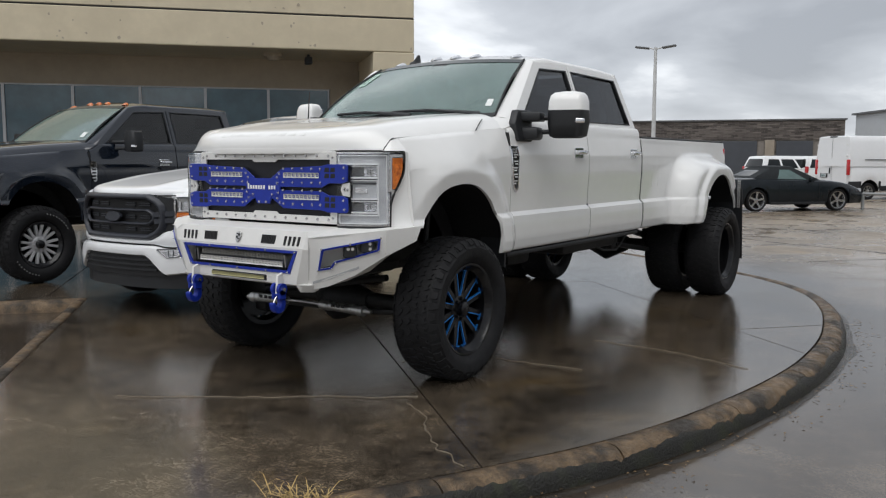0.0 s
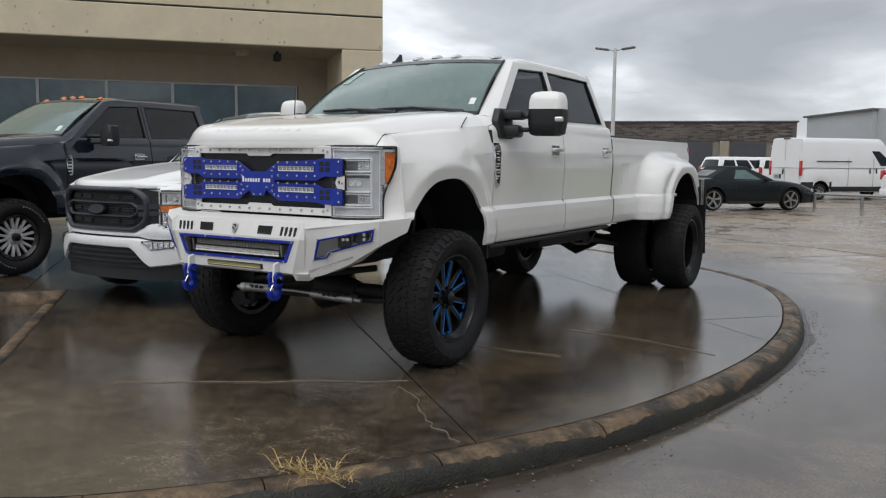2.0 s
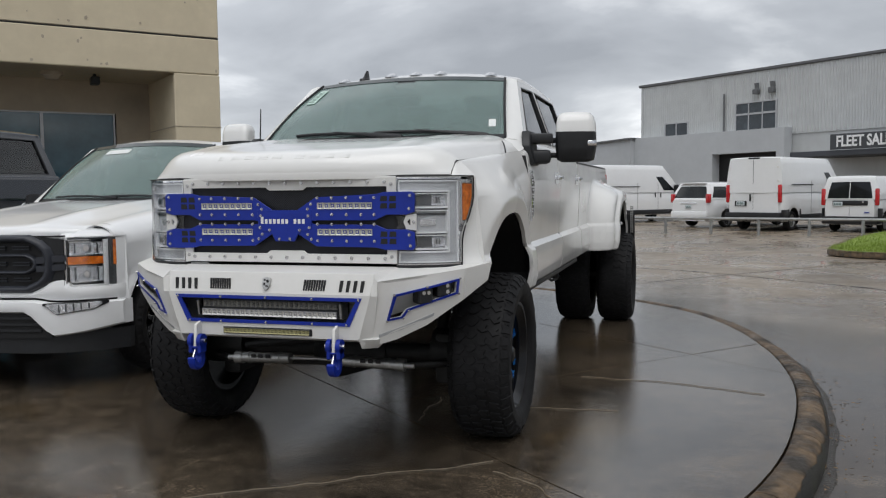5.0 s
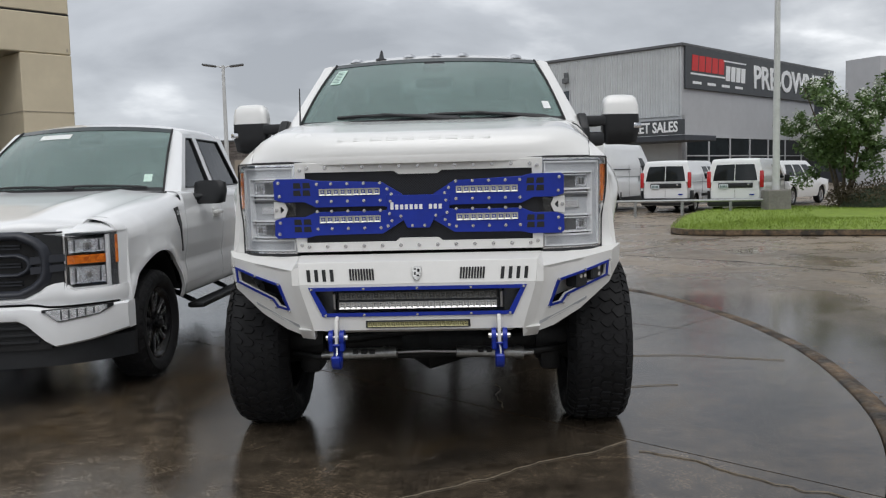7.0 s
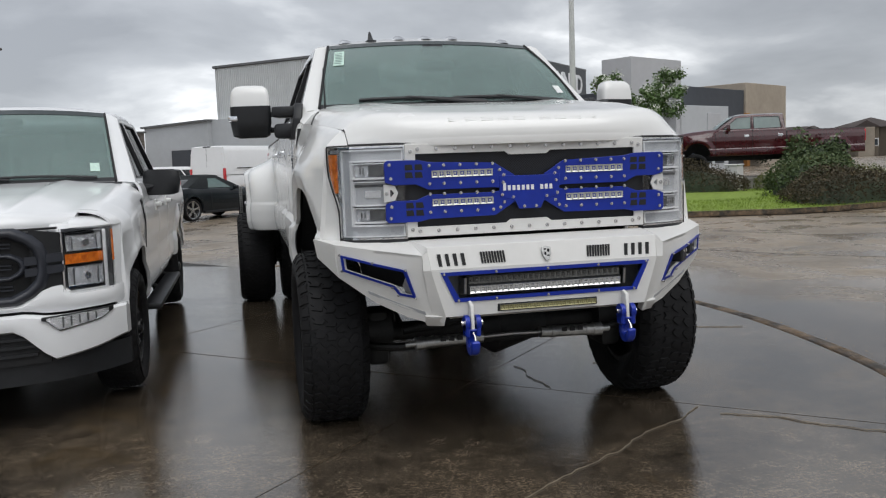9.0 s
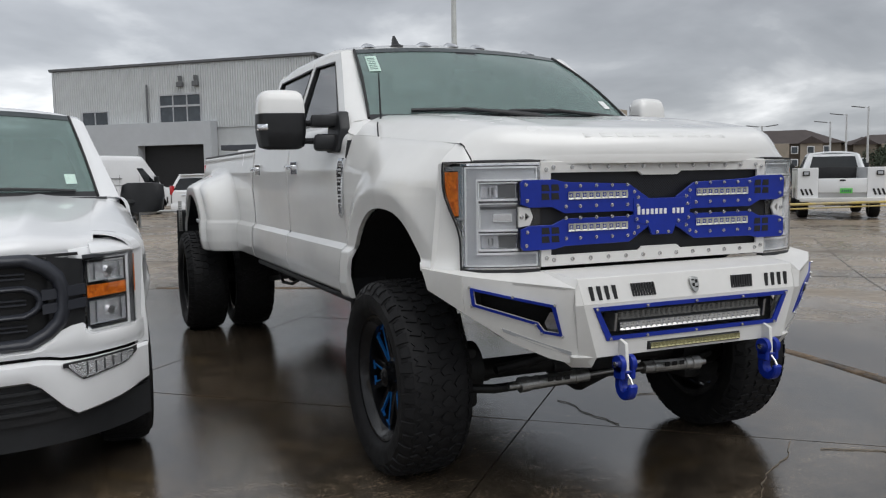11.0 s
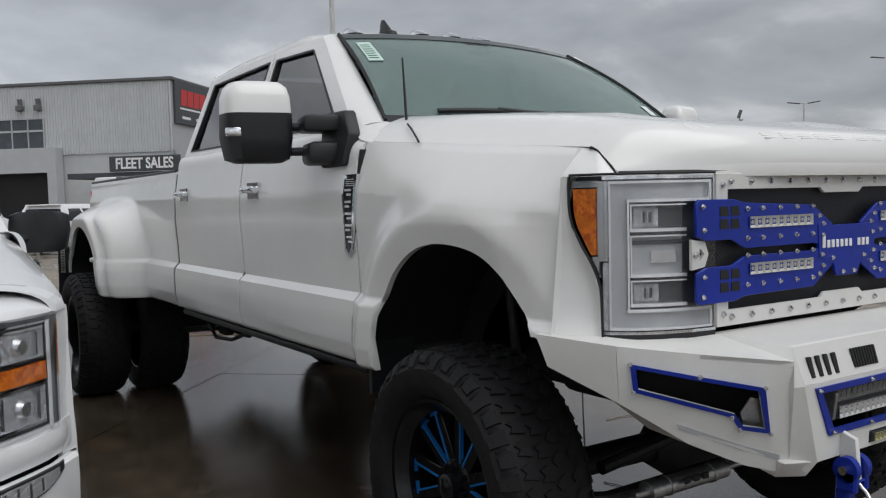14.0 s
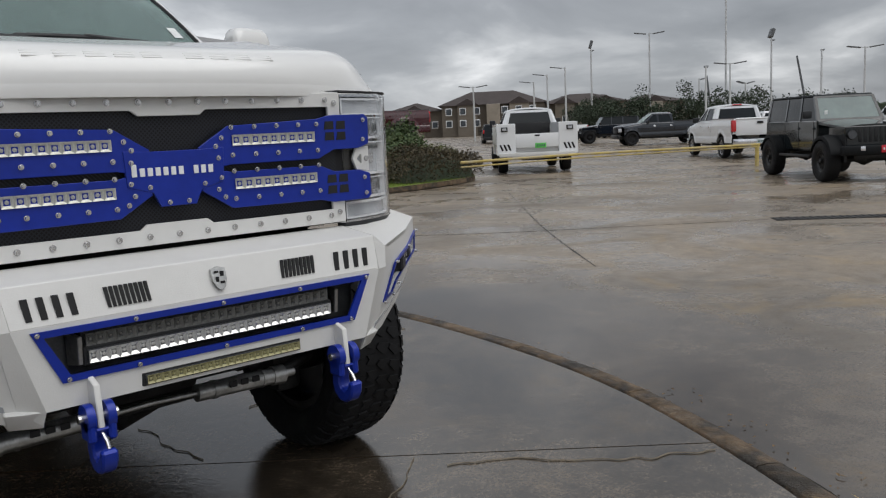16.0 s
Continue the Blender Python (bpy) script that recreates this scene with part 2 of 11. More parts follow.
def slab_material(name, dry, stain, wet_rough, rough_hi, stain_scale, gloss=0.5, gutter=None, grain=1.0):
    """Rain-soaked concrete: mottled stains, film of water that is smooth in the puddles and broken where it has drained."""
    m = bpy.data.materials.new(name)
    m.use_nodes = True
    nt = m.node_tree
    b = nt.nodes["Principled BSDF"]
    g = nt.nodes.new("ShaderNodeNewGeometry")

    def tex(scale, detail=6.0, r=0.6, distort=0.0):
        n = nt.nodes.new("ShaderNodeTexNoise")
        for k, v in (("Scale", scale), ("Detail", detail), ("Roughness", r), ("Distortion", distort)):
            n.inputs[k].default_value = v
        nt.links.new(g.outputs["Position"], n.inputs["Vector"])
        return n.outputs["Fac"]

    def rng(fac, lo, hi, a, z):
        r = nt.nodes.new("ShaderNodeMapRange")
        for k, v in (("From Min", lo), ("From Max", hi), ("To Min", a), ("To Max", z)):
            r.inputs[k].default_value = v
        nt.links.new(fac, r.inputs["Value"])
        return r.outputs[0]

    def mix(kind, fac, a, z):
        x = nt.nodes.new("ShaderNodeMixRGB")
        x.blend_type = kind
        for sock, val in zip(x.inputs, (fac, a, z)):
            if hasattr(val, "is_linked"):
                nt.links.new(val, sock)
            else:
                sock.default_value = val
        return x.outputs[0]

    c = mix("MIX", rng(tex(stain_scale, 7.0, 0.62, 0.4), 0.38, 0.64, 0, 1), (*dry, 1), (*stain, 1))
    c = mix("MULTIPLY", 1.0, c, rng(tex(7.0, 8.0, 0.78), 0.34, 0.66, 1 - 0.5 * grain, 1 + 0.5 * grain))
    c = mix("MULTIPLY", 1.0, c, rng(tex(55.0, 4.0, 0.8), 0.35, 0.65, 1 - 0.55 * grain, 1 + 0.55 * grain))
    oi = nt.nodes.new("ShaderNodeObjectInfo")
    c = mix("MULTIPLY", 1.0, c, rng(oi.outputs["Random"], 0, 1, 0.9, 1.1))
    # small pale specks of grit and leaf bits
    c = mix("MIX", rng(tex(44.0, 2.0, 0.4), 0.70, 0.76, 0.0, 0.35), c, (0.24, 0.20, 0.14, 1))
    # ochre algae patches
    c = mix("MIX", rng(tex(1.1, 7.0, 0.7, 0.8), 0.55, 0.72, 0.0, 0.55), c, (dry[0] * 1.25, dry[1] * 1.05, dry[2] * 0.62, 1))
    ro = rng(tex(0.75, 7.0, 0.66, 0.6), 0.40, 0.62, wet_rough, rough_hi)
    if gutter:
        # water standing along the rounded kerb: darker and smoother
        dist = nt.nodes.new("ShaderNodeVectorMath")
        dist.operation = "DISTANCE"
        dist.inputs[1].default_value = (gutter[0], gutter[1], LOT_Z)
        nt.links.new(g.outputs["Position"], dist.inputs[0])
        ad = nt.nodes.new("ShaderNodeMath")
        ad.operation = "MULTIPLY_ADD"
        ad.inputs[1].default_value = 3.6
        nt.links.new(tex(0.55, 6.0, 0.65, 0.4), ad.inputs[0])
        nt.links.new(dist.outputs["Value"], ad.inputs[2])
        wet = rng(ad.outputs[0], gutter[2], gutter[3], 1.0, 0.0)
        c = mix("MULTIPLY", wet, c, (0.24, 0.23, 0.23, 1))
        ro = mix("MIX", wet, ro, (0.06, 0.06, 0.06, 1))
    nt.links.new(c, b.inputs["Base Color"])
    nt.links.new(ro, b.inputs["Roughness"])
    b.inputs["Specular IOR Level"].default_value = gloss
    fine_ = mix("ADD", 1.0, tex(38.0, 5.0, 0.7), tex(9.0, 4.0, 0.6))
    bn = nt.nodes.new("ShaderNodeBump")
    bn.inputs["Strength"].default_value, bn.inputs["Distance"].default_value = 0.16 * min(grain, 1.0), 0.006
    nt.links.new(fine_, bn.inputs["Height"])
    nt.links.new(bn.outputs[0], b.inputs["Normal"])
    return m


M["pad"] = slab_material("wet_pad_concrete", (0.094, 0.073, 0.051), (0.033, 0.027, 0.021), 0.010, 0.15, 0.8, 1.0, None, 1.2)
M["lot"] = slab_material("wet_lot_concrete", (0.262, 0.214, 0.162), (0.150, 0.123, 0.094), 0.14, 0.52, 0.30, 0.45, (-3.0, 2.0, 8.3, 10.6), 0.55)
M["kerb"] = material("kerb_concrete", (0.135, 0.090, 0.050), 0.50, noise_scale=11, noise_amt=0.50, second=(0.026, 0.019, 0.012), second_scale=3.4, second_cut=(0.46, 0.60), bump=1.0, bump_scale=90, rough_amt=0.18)
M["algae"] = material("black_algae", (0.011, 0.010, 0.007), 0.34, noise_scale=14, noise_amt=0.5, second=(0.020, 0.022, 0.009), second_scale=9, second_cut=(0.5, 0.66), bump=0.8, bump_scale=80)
M["joint"] = material("joint_dirt", (0.012, 0.010, 0.008), 0.6)
M["crack"] = material("crack_filler", (0.175, 0.145, 0.105), 0.5, noise_scale=20, noise_amt=0.3)
M["stucco"] = material("beige_stucco", (0.64, 0.56, 0.41), 0.85, noise_scale=0.7, noise_amt=0.06, second=(0.58, 0.505, 0.37), second_scale=1.3, second_cut=(0.4, 0.7), bump=0.35, bump_scale=60)
M["stucco_dark"] = material("taupe_stucco", (0.40, 0.345, 0.27), 0.85, noise_scale=0.7, noise_amt=0.08, bump=0.3, bump_scale=60)
M["soffit"] = material("soffit_plaster", (0.58, 0.55, 0.49), 0.85, noise_scale=0.7, noise_amt=0.1, bump=0.2, bump_scale=60)
M["store_glass"] = material("shop_glass", (0.060, 0.130, 0.170), 0.03, spec=0.9, noise_scale=0.4, noise_amt=0.3)
M["alu"] = material("aluminium_frame", (0.50, 0.51, 0.52), 0.4, metal=0.5, noise_scale=3, noise_amt=0.06)

# ---- mesh helpers ----


def empty(name, m=None, label="", category="", group="", kind=""):
    ob = new(name)
    ob.empty_display_size = 0.2
    if m is not None:
        ob.matrix_world = m
    return tagged(ob, label, category, group, kind)


def finish(bm, mat, name, sharp=34):
    bmesh.ops.recalc_face_normals(bm, faces=bm.faces)
    lim = radians(sharp)
    for f_ in bm.faces:
        f_.smooth = True
    for e in bm.edges:
        e.smooth = not (len(e.link_faces) == 2 and e.calc_face_angle(0) > lim)
    me = bpy.data.meshes.new(name)
    bm.to_mesh(me)
    bm.free()
    for m in (mat if isinstance(mat, (list, tuple)) else [mat]):
        me.materials.append(m)
    return me


def part(name, bm, mat, parent=None, label="", m=None, sharp=34):
    ob = new(name, finish(bm, mat, name, sharp))
    if parent is not None:
        ob.parent = parent
    if m is not None:
        ob.matrix_basis = m
    return tagged(ob, label)


def thing(name, bm, mat, label, category, group="", kind="", m=None, sharp=34):
    return tagged(part(name, bm, mat, None, label, m, sharp), "", category, group, kind)


def box(bm, c, s, bevel=0.0, rot=(0, 0, 0), seg=1, mat=0):
    r = bmesh.ops.create_cube(bm, size=1.0)
    m = pose(*c, *rot) @ Matrix.Diagonal((*s, 1))
    bmesh.ops.transform(bm, matrix=m, verts=r["verts"])
    faces = {f_ for v in r["verts"] for f_ in v.link_faces}
    for f_ in faces:
        f_.material_index = mat
    if bevel:
        edges = list({e for v in r["verts"] for e in v.link_edges})
        bmesh.ops.bevel(bm, geom=edges, offset=bevel, segments=seg, profile=0.5, affect="EDGES")


def cyl(bm, a, b, r0, r1=None, n=16, mat=0):
    a, b = Vector(a), Vector(b)
    d = b - a
    m = Matrix.Translation((a + b) / 2) @ d.to_track_quat("Z", "Y").to_matrix().to_4x4()
    r = bmesh.ops.create_cone(bm, cap_ends=True, segments=n, radius1=r0, radius2=r0 if r1 is None else r1, depth=d.length, matrix=m)
    for v in r["verts"]:
        for f_ in v.link_faces:
            f_.material_index = mat


def grid(bm, rows, back=None, close=False, mat=0):
    """Faces between rows of points; back: a vector by which a second skin lies behind, with rims, so that the panel has thickness."""
    nr, nc = len(rows), len(rows[0])
    fr = [[bm.verts.new(p) for p in r] for r in rows]
    faces = []

    def quad(*vs):
        f_ = bm.faces.new(vs)
        f_.material_index = mat
        faces.append(f_)

    cc = range(nc if close else nc - 1)
    for i in range(nr - 1):
        for j in cc:
            quad(fr[i][j], fr[i][(j + 1) % nc], fr[i + 1][(j + 1) % nc], fr[i + 1][j])
    if back is not None:
        bv = Vector(back)
        bk = [[bm.verts.new(Vector(p) + bv) for p in r] for r in rows]
        for i in range(nr - 1):
            for j in cc:
                quad(bk[i][j], bk[i + 1][j], bk[i + 1][(j + 1) % nc], bk[i][(j + 1) % nc])
        for j in cc:
            quad(fr[0][j], bk[0][j], bk[0][(j + 1) % nc], fr[0][(j + 1) % nc])
            quad(fr[-1][j], fr[-1][(j + 1) % nc], bk[-1][(j + 1) % nc], bk[-1][j])
        if not close:
            for i in range(nr - 1):
                quad(fr[i][0], fr[i + 1][0], bk[i + 1][0], bk[i][0])
                quad(fr[i][-1], bk[i][-1], bk[i + 1][-1], fr[i + 1][-1])
    return faces


def weld(bm, d=0.0004):
    bmesh.ops.remove_doubles(bm, verts=bm.verts, dist=d)
    bmesh.ops.dissolve_degenerate(bm, edges=bm.edges, dist=0.0002)


def prism(bm, pts, vec, bevel=0.0, mat=0):
    """A flat polygon of 3D points, thickened along vec."""
    vs = [bm.verts.new(p) for p in pts]
    f_ = bm.faces.new(vs)
    r = bmesh.ops.extrude_face_region(bm, geom=[f_])
    top = [v for v in r["geom"] if isinstance(v, bmesh.types.BMVert)]
    bmesh.ops.translate(bm, vec=Vector(vec), verts=top)
    allv = vs + top
    fs = {q for v in allv for q in v.link_faces}
    for q in fs:
        q.material_index = mat
    if bevel:
        bmesh.ops.bevel(bm, geom=list({e for v in allv for e in v.link_edges}), offset=bevel, segments=1, profile=0.5, affect="EDGES")


def ring(bm, outer, inner, vec, bevel=0.0, mat=0):
    """A frame between two polygons of as many points, thickened along vec."""
    n = len(outer)
    v = Vector(vec)
    a, b = [bm.verts.new(p) for p in outer], [bm.verts.new(p) for p in inner]
    c, d = [bm.verts.new(Vector(p) + v) for p in outer], [bm.verts.new(Vector(p) + v) for p in inner]
    for i in range(n):
        j = (i + 1) % n
        for q in ((a[i], a[j], b[j], b[i]), (c[i], d[i], d[j], c[j]), (a[i], c[i], c[j], a[j]), (b[i], b[j], d[j], d[i])):
            bm.faces.new(q).material_index = mat


def lathe(bm, profile, n=40, mat=0):
    """Rings of (x, radius) about the x axis."""
    rows = [[(x, r * math.cos(2 * math.pi * k / n), r * math.sin(2 * math.pi * k / n)) for k in range(n)] for x, r in profile]
    grid(bm, rows, close=True, mat=mat)


def tube(bm, pts, r, n=10, mat=0):
    pts = [Vector(p) for p in pts]
    rows = []
    for i, p in enumerate(pts):
        d = (pts[min(i + 1, len(pts) - 1)] - pts[max(i - 1, 0)]).normalized()
        u = d.cross(Vector((0, 0, 1)) if abs(d.z) < 0.9 else Vector((1, 0, 0))).normalized()
        w = d.cross(u)
        rr = r[i] if isinstance(r, (list, tuple)) else r
        rows.append([p + u * (rr * math.cos(2 * math.pi * k / n)) + w * (rr * math.sin(2 * math.pi * k / n)) for k in range(n)])
    grid(bm, rows, close=True, mat=mat)
    for row in (rows[0], rows[-1]):
        bm.faces.new([bm.verts.new(p) for p in row]).material_index = mat


def text_mesh(body, size, depth, name="lettering"):
    """Letters as a mesh, centred, in the xz plane, raised towards -y."""
    cu = bpy.data.curves.new(name, "FONT")
    cu.offset = 0.022 * size
    cu.body, cu.size, cu.extrude, cu.align_x, cu.align_y, cu.resolution_u = body, size, depth, "CENTER", "CENTER", 3
    ob = bpy.data.objects.new(name, cu)
    scene.collection.objects.link(ob)
    dg = bpy.context.evaluated_depsgraph_get()
    dg.update()
    me = bpy.data.meshes.new_from_object(ob.evaluated_get(dg))
    bpy.data.objects.remove(ob)
    bpy.data.curves.remove(cu)
    me.transform(pose(0, 0, 0, 90, 0, 0))
    return me


def letters(name, body, size, depth, mat, parent, m, label="", squeeze=1.0):
    me = text_mesh(body, size, depth)
    me.transform(Matrix.Diagonal((squeeze, 1, 1, 1)))
    me.materials.clear()
    me.materials.append(mat)
    ob = new(name, me)
    ob.parent = parent
    ob.matrix_basis = m
    return tagged(ob, label)


def smooth01(t):
    t = min(1.0, max(0.0, t))
    return t * t * (3 - 2 * t)


def lerp(a, b, t):
    return a + (b - a) * t


def lerp3(a, b, t):
    return tuple(lerp(p, q, t) for p, q in zip(a, b))


def fan(a, b, n):
    return [a + (b - a) * i / n for i in range(n + 1)]

# ---- the site: slab grid turned with the showroom ----
SU, SV, SO = Vector((-0.745, 0.667, 0)), Vector((0.667, 0.745, 0)), Vector((0.005, 0.258, 0))


def site(u, v, z=0.0):
    return SO + SU * u + SV * v + Vector((0, 0, z))


def plate(bm, pts, z0, z1, mat=0):
    """A slab over a plan polygon."""
    prism(bm, [(p[0], p[1], z0) for p in pts], (0, 0, z1 - z0), mat=mat)


bm = bmesh.new()
box(bm, (0, 0, LOT_Z - 0.5), (3000, 3000, 1.0))
ground = thing("ground", bm, M["lot"], "wet stained grey-brown concrete car lot", "ground", kind="structure")

# rounded outer edge of the raised display pad
ARC = [(0.42, -3.36), (0.80, -3.14), (1.09, -2.86), (1.42, -2.46), (1.71, -2.05), (2.02, -1.48), (2.30, -0.86), (2.50, -0.20), (2.64, 0.55), (2.72, 1.25), (2.735, 1.85), (2.70, 2.55), (2.60, 3.25),
       (2.44, 4.00), (2.17, 4.78), (1.78, 5.45), (1.25, 6.05), (0.55, 6.62), (-0.35, 7.20), (-1.4, 7.8)]


def catmull(pts, n=4):
    out = []
    for i in range(len(pts) - 1):
        p0, p1, p2, p3 = (Vector(pts[max(0, min(len(pts) - 1, k))]) for k in (i - 1, i, i + 1, i + 2))
        for s in range(n):
            t = s / n
            out.append(tuple(0.5 * ((2 * p1) + (p2 - p0) * t + (2 * p0 - 5 * p1 + 4 * p2 - p3) * t * t + (3 * p1 - p0 - 3 * p2 + p3) * t ** 3)))
    out.append(tuple(pts[-1]))
    return out


ARC = catmull(ARC)


def kerb(name, line, width, top, foot, label):
    """A rounded kerb along a plan line; its inner edge is the line, it falls to the lot on the outside."""
    bm = bmesh.new()
    rows = []
    prof = [(0.010, -0.12), (0.010, -0.006), (0.022, 0.006), (0.07, 0.011), (0.12, 0.006), (0.155, -0.010), (0.180, -0.036), (0.196, -0.072), (0.207, -0.105), (0.215, -0.16)]
    for i, p in enumerate(line):
        a, b = Vector(line[max(0, i - 1)]), Vector(line[min(len(line) - 1, i + 1)])
        t = (b - a).normalized()
        wob = 0.006 * noise.noise((p[0] * 2.3, p[1] * 2.3, 0))
        rows.append([(p[0] + t.y * w * width / 0.215, p[1] - t.x * w * width / 0.215, top + h + wob) for w, h in prof])
    grid(bm, rows)
    for r in (rows[0], rows[-1]):
        bm.faces.new([bm.verts.new(q) for q in r])
    return thing(name, bm, M["kerb"], label, "kerb", kind="structure", sharp=50)


# the rounded kerb is cast in sections with open joints
pad_kerb = empty("kerb_pad", None, "worn rounded wet concrete kerb, brown with algae", "kerb", kind="structure")
for k in range(0, len(ARC) - 1, 6):
    seg = ARC[k:k + 7]
    if len(seg) < 2:
        break
    a, b = Vector(seg[-2]), Vector(seg[-1])
    seg = seg[:-1] + [tuple(b - (b - a).normalized() * 0.006)]
    ob = kerb("kerb_section", seg, 0.20, 0.0, LOT_Z, "")
    for key in list(ob.keys()):
        del ob[key]
    ob.parent = pad_kerb
left_line = [tuple(site(u, -2.60)[:2]) for u in fan(3.02, -2.55, 14)]
kerb("kerb_stall", left_line, 0.16, 0.0, LOT_Z, "low straight wet concrete kerb edging the pad")
side_line = [tuple(site(3.06, v)[:2]) for v in fan(-14, -2.62, 12)]
kerb("kerb_showroom", side_line, 0.18, 0.0, LOT_Z, "straight wet concrete kerb along the parking stalls")

# the pad's base, a little under the slabs so that the joints stay dark
tip = [tuple(site(-2.55, -2.60)[:2]), (0.16, -3.42), (0.30, -3.41)]
far_pts = [tuple(site(30, 9)[:2]), tuple(site(30, -14)[:2]), tuple(site(3.06, -14)[:2]), tuple(site(3.06, -2.60)[:2])]
bm = bmesh.new()
plate(bm, [*ARC, *far_pts, *tip], -0.3, -0.014)
pad = thing("pavement", bm, M["joint"], "dirt-filled joints under a raised wet concrete display pad", "pavement", kind="structure")


def clip_poly(poly, inside, cut):
    out = []
    for i in range(len(poly)):
        a, b = poly[i], poly[(i + 1) % len(poly)]
        ia, ib = inside(a), inside(b)
        if ia:
            out.append(a)
        if ia != ib:
            out.append(cut(a, b))
    return out


def half(nx, ny, d):
    def ins(p):
        return p[0] * nx + p[1] * ny <= d

    def cut(a, b):
        fa, fb = a[0] * nx + a[1] * ny - d, b[0] * nx + b[1] * ny - d
        t = fa / (fa - fb)
        return (a[0] + (b[0] - a[0]) * t, a[1] + (b[1] - a[1]) * t)
    return ins, cut


def slabs():
    """Ten-foot slabs on the site's grid, trimmed by the rounded edge and the stall kerb."""
    s, gap = 3.04, 0.011
    chords = []
    for i in range(len(ARC) - 1):
        a, b = Vector(ARC[i]), Vector(ARC[i + 1])
        t = (b - a).normalized()
        chords.append((t.y, -t.x, a.x * t.y - a.y * t.x))
    for iu in range(-2, 10):
        for iv in range(-5, 4):
            u0, u1, v0, v1 = iu * s + gap / 2, (iu + 1) * s - gap / 2, iv * s + gap / 2, (iv + 1) * s - gap / 2
            if iu <= 0:
                v0 = max(v0, -2.60)
            if v1 <= v0:
                continue
            poly = [tuple(site(u, v)[:2]) for u, v in ((u0, v0), (u0, v1), (u1, v1), (u1, v0))]
            for c in chords:
                poly = clip_poly(poly, *half(*c)) if poly else poly
            if len(poly) < 3:
                continue
            clean = [p for k, p in enumerate(poly) if (Vector(p) - Vector(poly[k - 1])).length > 0.004]
            if len(clean) < 3:
                continue
            bm = bmesh.new()
            lift = 0.003 * noise.noise((iu * 3.1, iv * 1.7, 0.5))
            plate(bm, clean, -0.05, lift)
            part("slab", bm, M["pad"], pad)


slabs()


def crack(pts, w=0.003):
    """A thin raised line of mineral deposit along a crack."""
    bm = bmesh.new()
    line = catmull(pts, 14)
    rows = []
    for i, p in enumerate(line):
        a, b = Vector(line[max(0, i - 1)]), Vector(line[min(len(line) - 1, i + 1)])
        t = (b - a).normalized()
        j = 0.03 * noise.noise((p[0] * 11, p[1] * 11, 2.0)) + 0.03 * noise.noise((p[0] * 3, p[1] * 3, 5.0))
        ww = w * (0.5 + 0.9 * abs(noise.noise((p[0] * 6, p[1] * 6, 7.0))))
        rows.append([(p[0] - t.y * (j + s), p[1] + t.x * (j + s), z) for s, z in ((-ww, 0.003), (-ww * 0.4, 0.0075), (ww * 0.4, 0.0075), (ww, 0.003))])
    grid(bm, rows)
    part("crack_line", bm, M["crack"], pad, "pale mineral line along a crack")


# ---- pickup trucks ----


def interp(x, pts):
    return float(np.interp(x, [p[0] for p in pts], [p[1] for p in pts]))


ARCH_LINE = ((-0.72, 0.93), (-0.655, 1.000), (-0.617, 1.047), (-0.575, 1.102), (-0.535, 1.156), (-0.495, 1.203), (-0.43, 1.247), (-0.34, 1.277), (-0.21, 1.289), (-0.10, 1.277), (-0.02, 1.250), (0.055, 1.208), (0.115, 1.158), (0.162, 1.100), (0.197, 1.035), (0.220, 0.96), (0.240, 0.87), (0.252, 0.78))
HERO = dict(
    prof=[(0.78, 1.000), (0.815, 1.035), (0.88, 1.050), (0.99, 1.052), (1.046, 1.047), (1.076, 1.017), (1.20, 1.022), (1.35, 1.032), (1.48, 1.030), (1.60, 1.012), (1.75, 0.985)],
    nose=[(-0.90, 0.25), (-0.82, 0.166), (-0.76, 0.114), (-0.70, 0.077), (-0.62, 0.050), (-0.5, 0.028), (-0.2, 0.004), (0.1, 0.0)],
    sill=0.80, crest=True, strip_y=-0.818, seam_f=(-0.84, 0.854, 1.560), seam_r=(0.40, 0.968, 1.662), fender_y=(-0.70, 0.415), head_z=1.487, fender_low=1.03,
    belt=1.735, belt_x=0.968, door=(0.424, 1.695), rear_door=(1.709, 2.856), bed=(2.892, 5.50), bed_top=1.650, bed_x=1.005, bed_low=0.80,
    arch=(-0.25, 0.667, 0.610), rear_arch=(4.48, 0.742, 0.550), lip=0.040, dually=0.285, wood=0,
    arch_line=catmull(ARCH_LINE, 3),
    hood=dict(lip=-0.985, side=0.165, z=1.499, centre=((-0.9, 1.625), (-0.5, 1.69), (0.0, 1.738), (0.45, 1.772)), rise=0.105, dome=0.26),
    ws=dict(base=(0.860, 0.465, 1.752), top=(0.714, 1.150, 2.222), bow=0.10, bow_t=0.06),
    roof=dict(rail=(0.800, 2.205), edge=(0.735, 2.262), crown=0.050, rear=2.80, rear_drop=0.012),
    win=dict(f=((0.675, 1.752), (1.195, 2.158), (1.668, 2.178), (1.668, 1.752)), r=((1.752, 1.752), (1.752, 2.180), (2.655, 2.170), (2.715, 1.760))),
    handles=(1.50, 2.66, 1.500))


def zlow(S, y, zone):
    z0 = S["bed_low"] if zone == "bed" else S["sill"]
    line = S.get("arch_line")
    if line and line[0][0] < y < line[-1][0]:
        z0 = max(z0, interp(y, line))
    for ya, za, r in (S["rear_arch"],) if line else (S["arch"], S["rear_arch"]):
        if abs(y - ya) < r:
            z0 = max(z0, za + math.sqrt(r * r - (y - ya) ** 2))
    if zone == "fender":
        if y < S["arch"][0] - 0.1:
            z0 = max(z0, S["fender_low"])
        if y < S["fender_y"][0] - 1e-4:
            z0 = S["head_z"]
    return z0


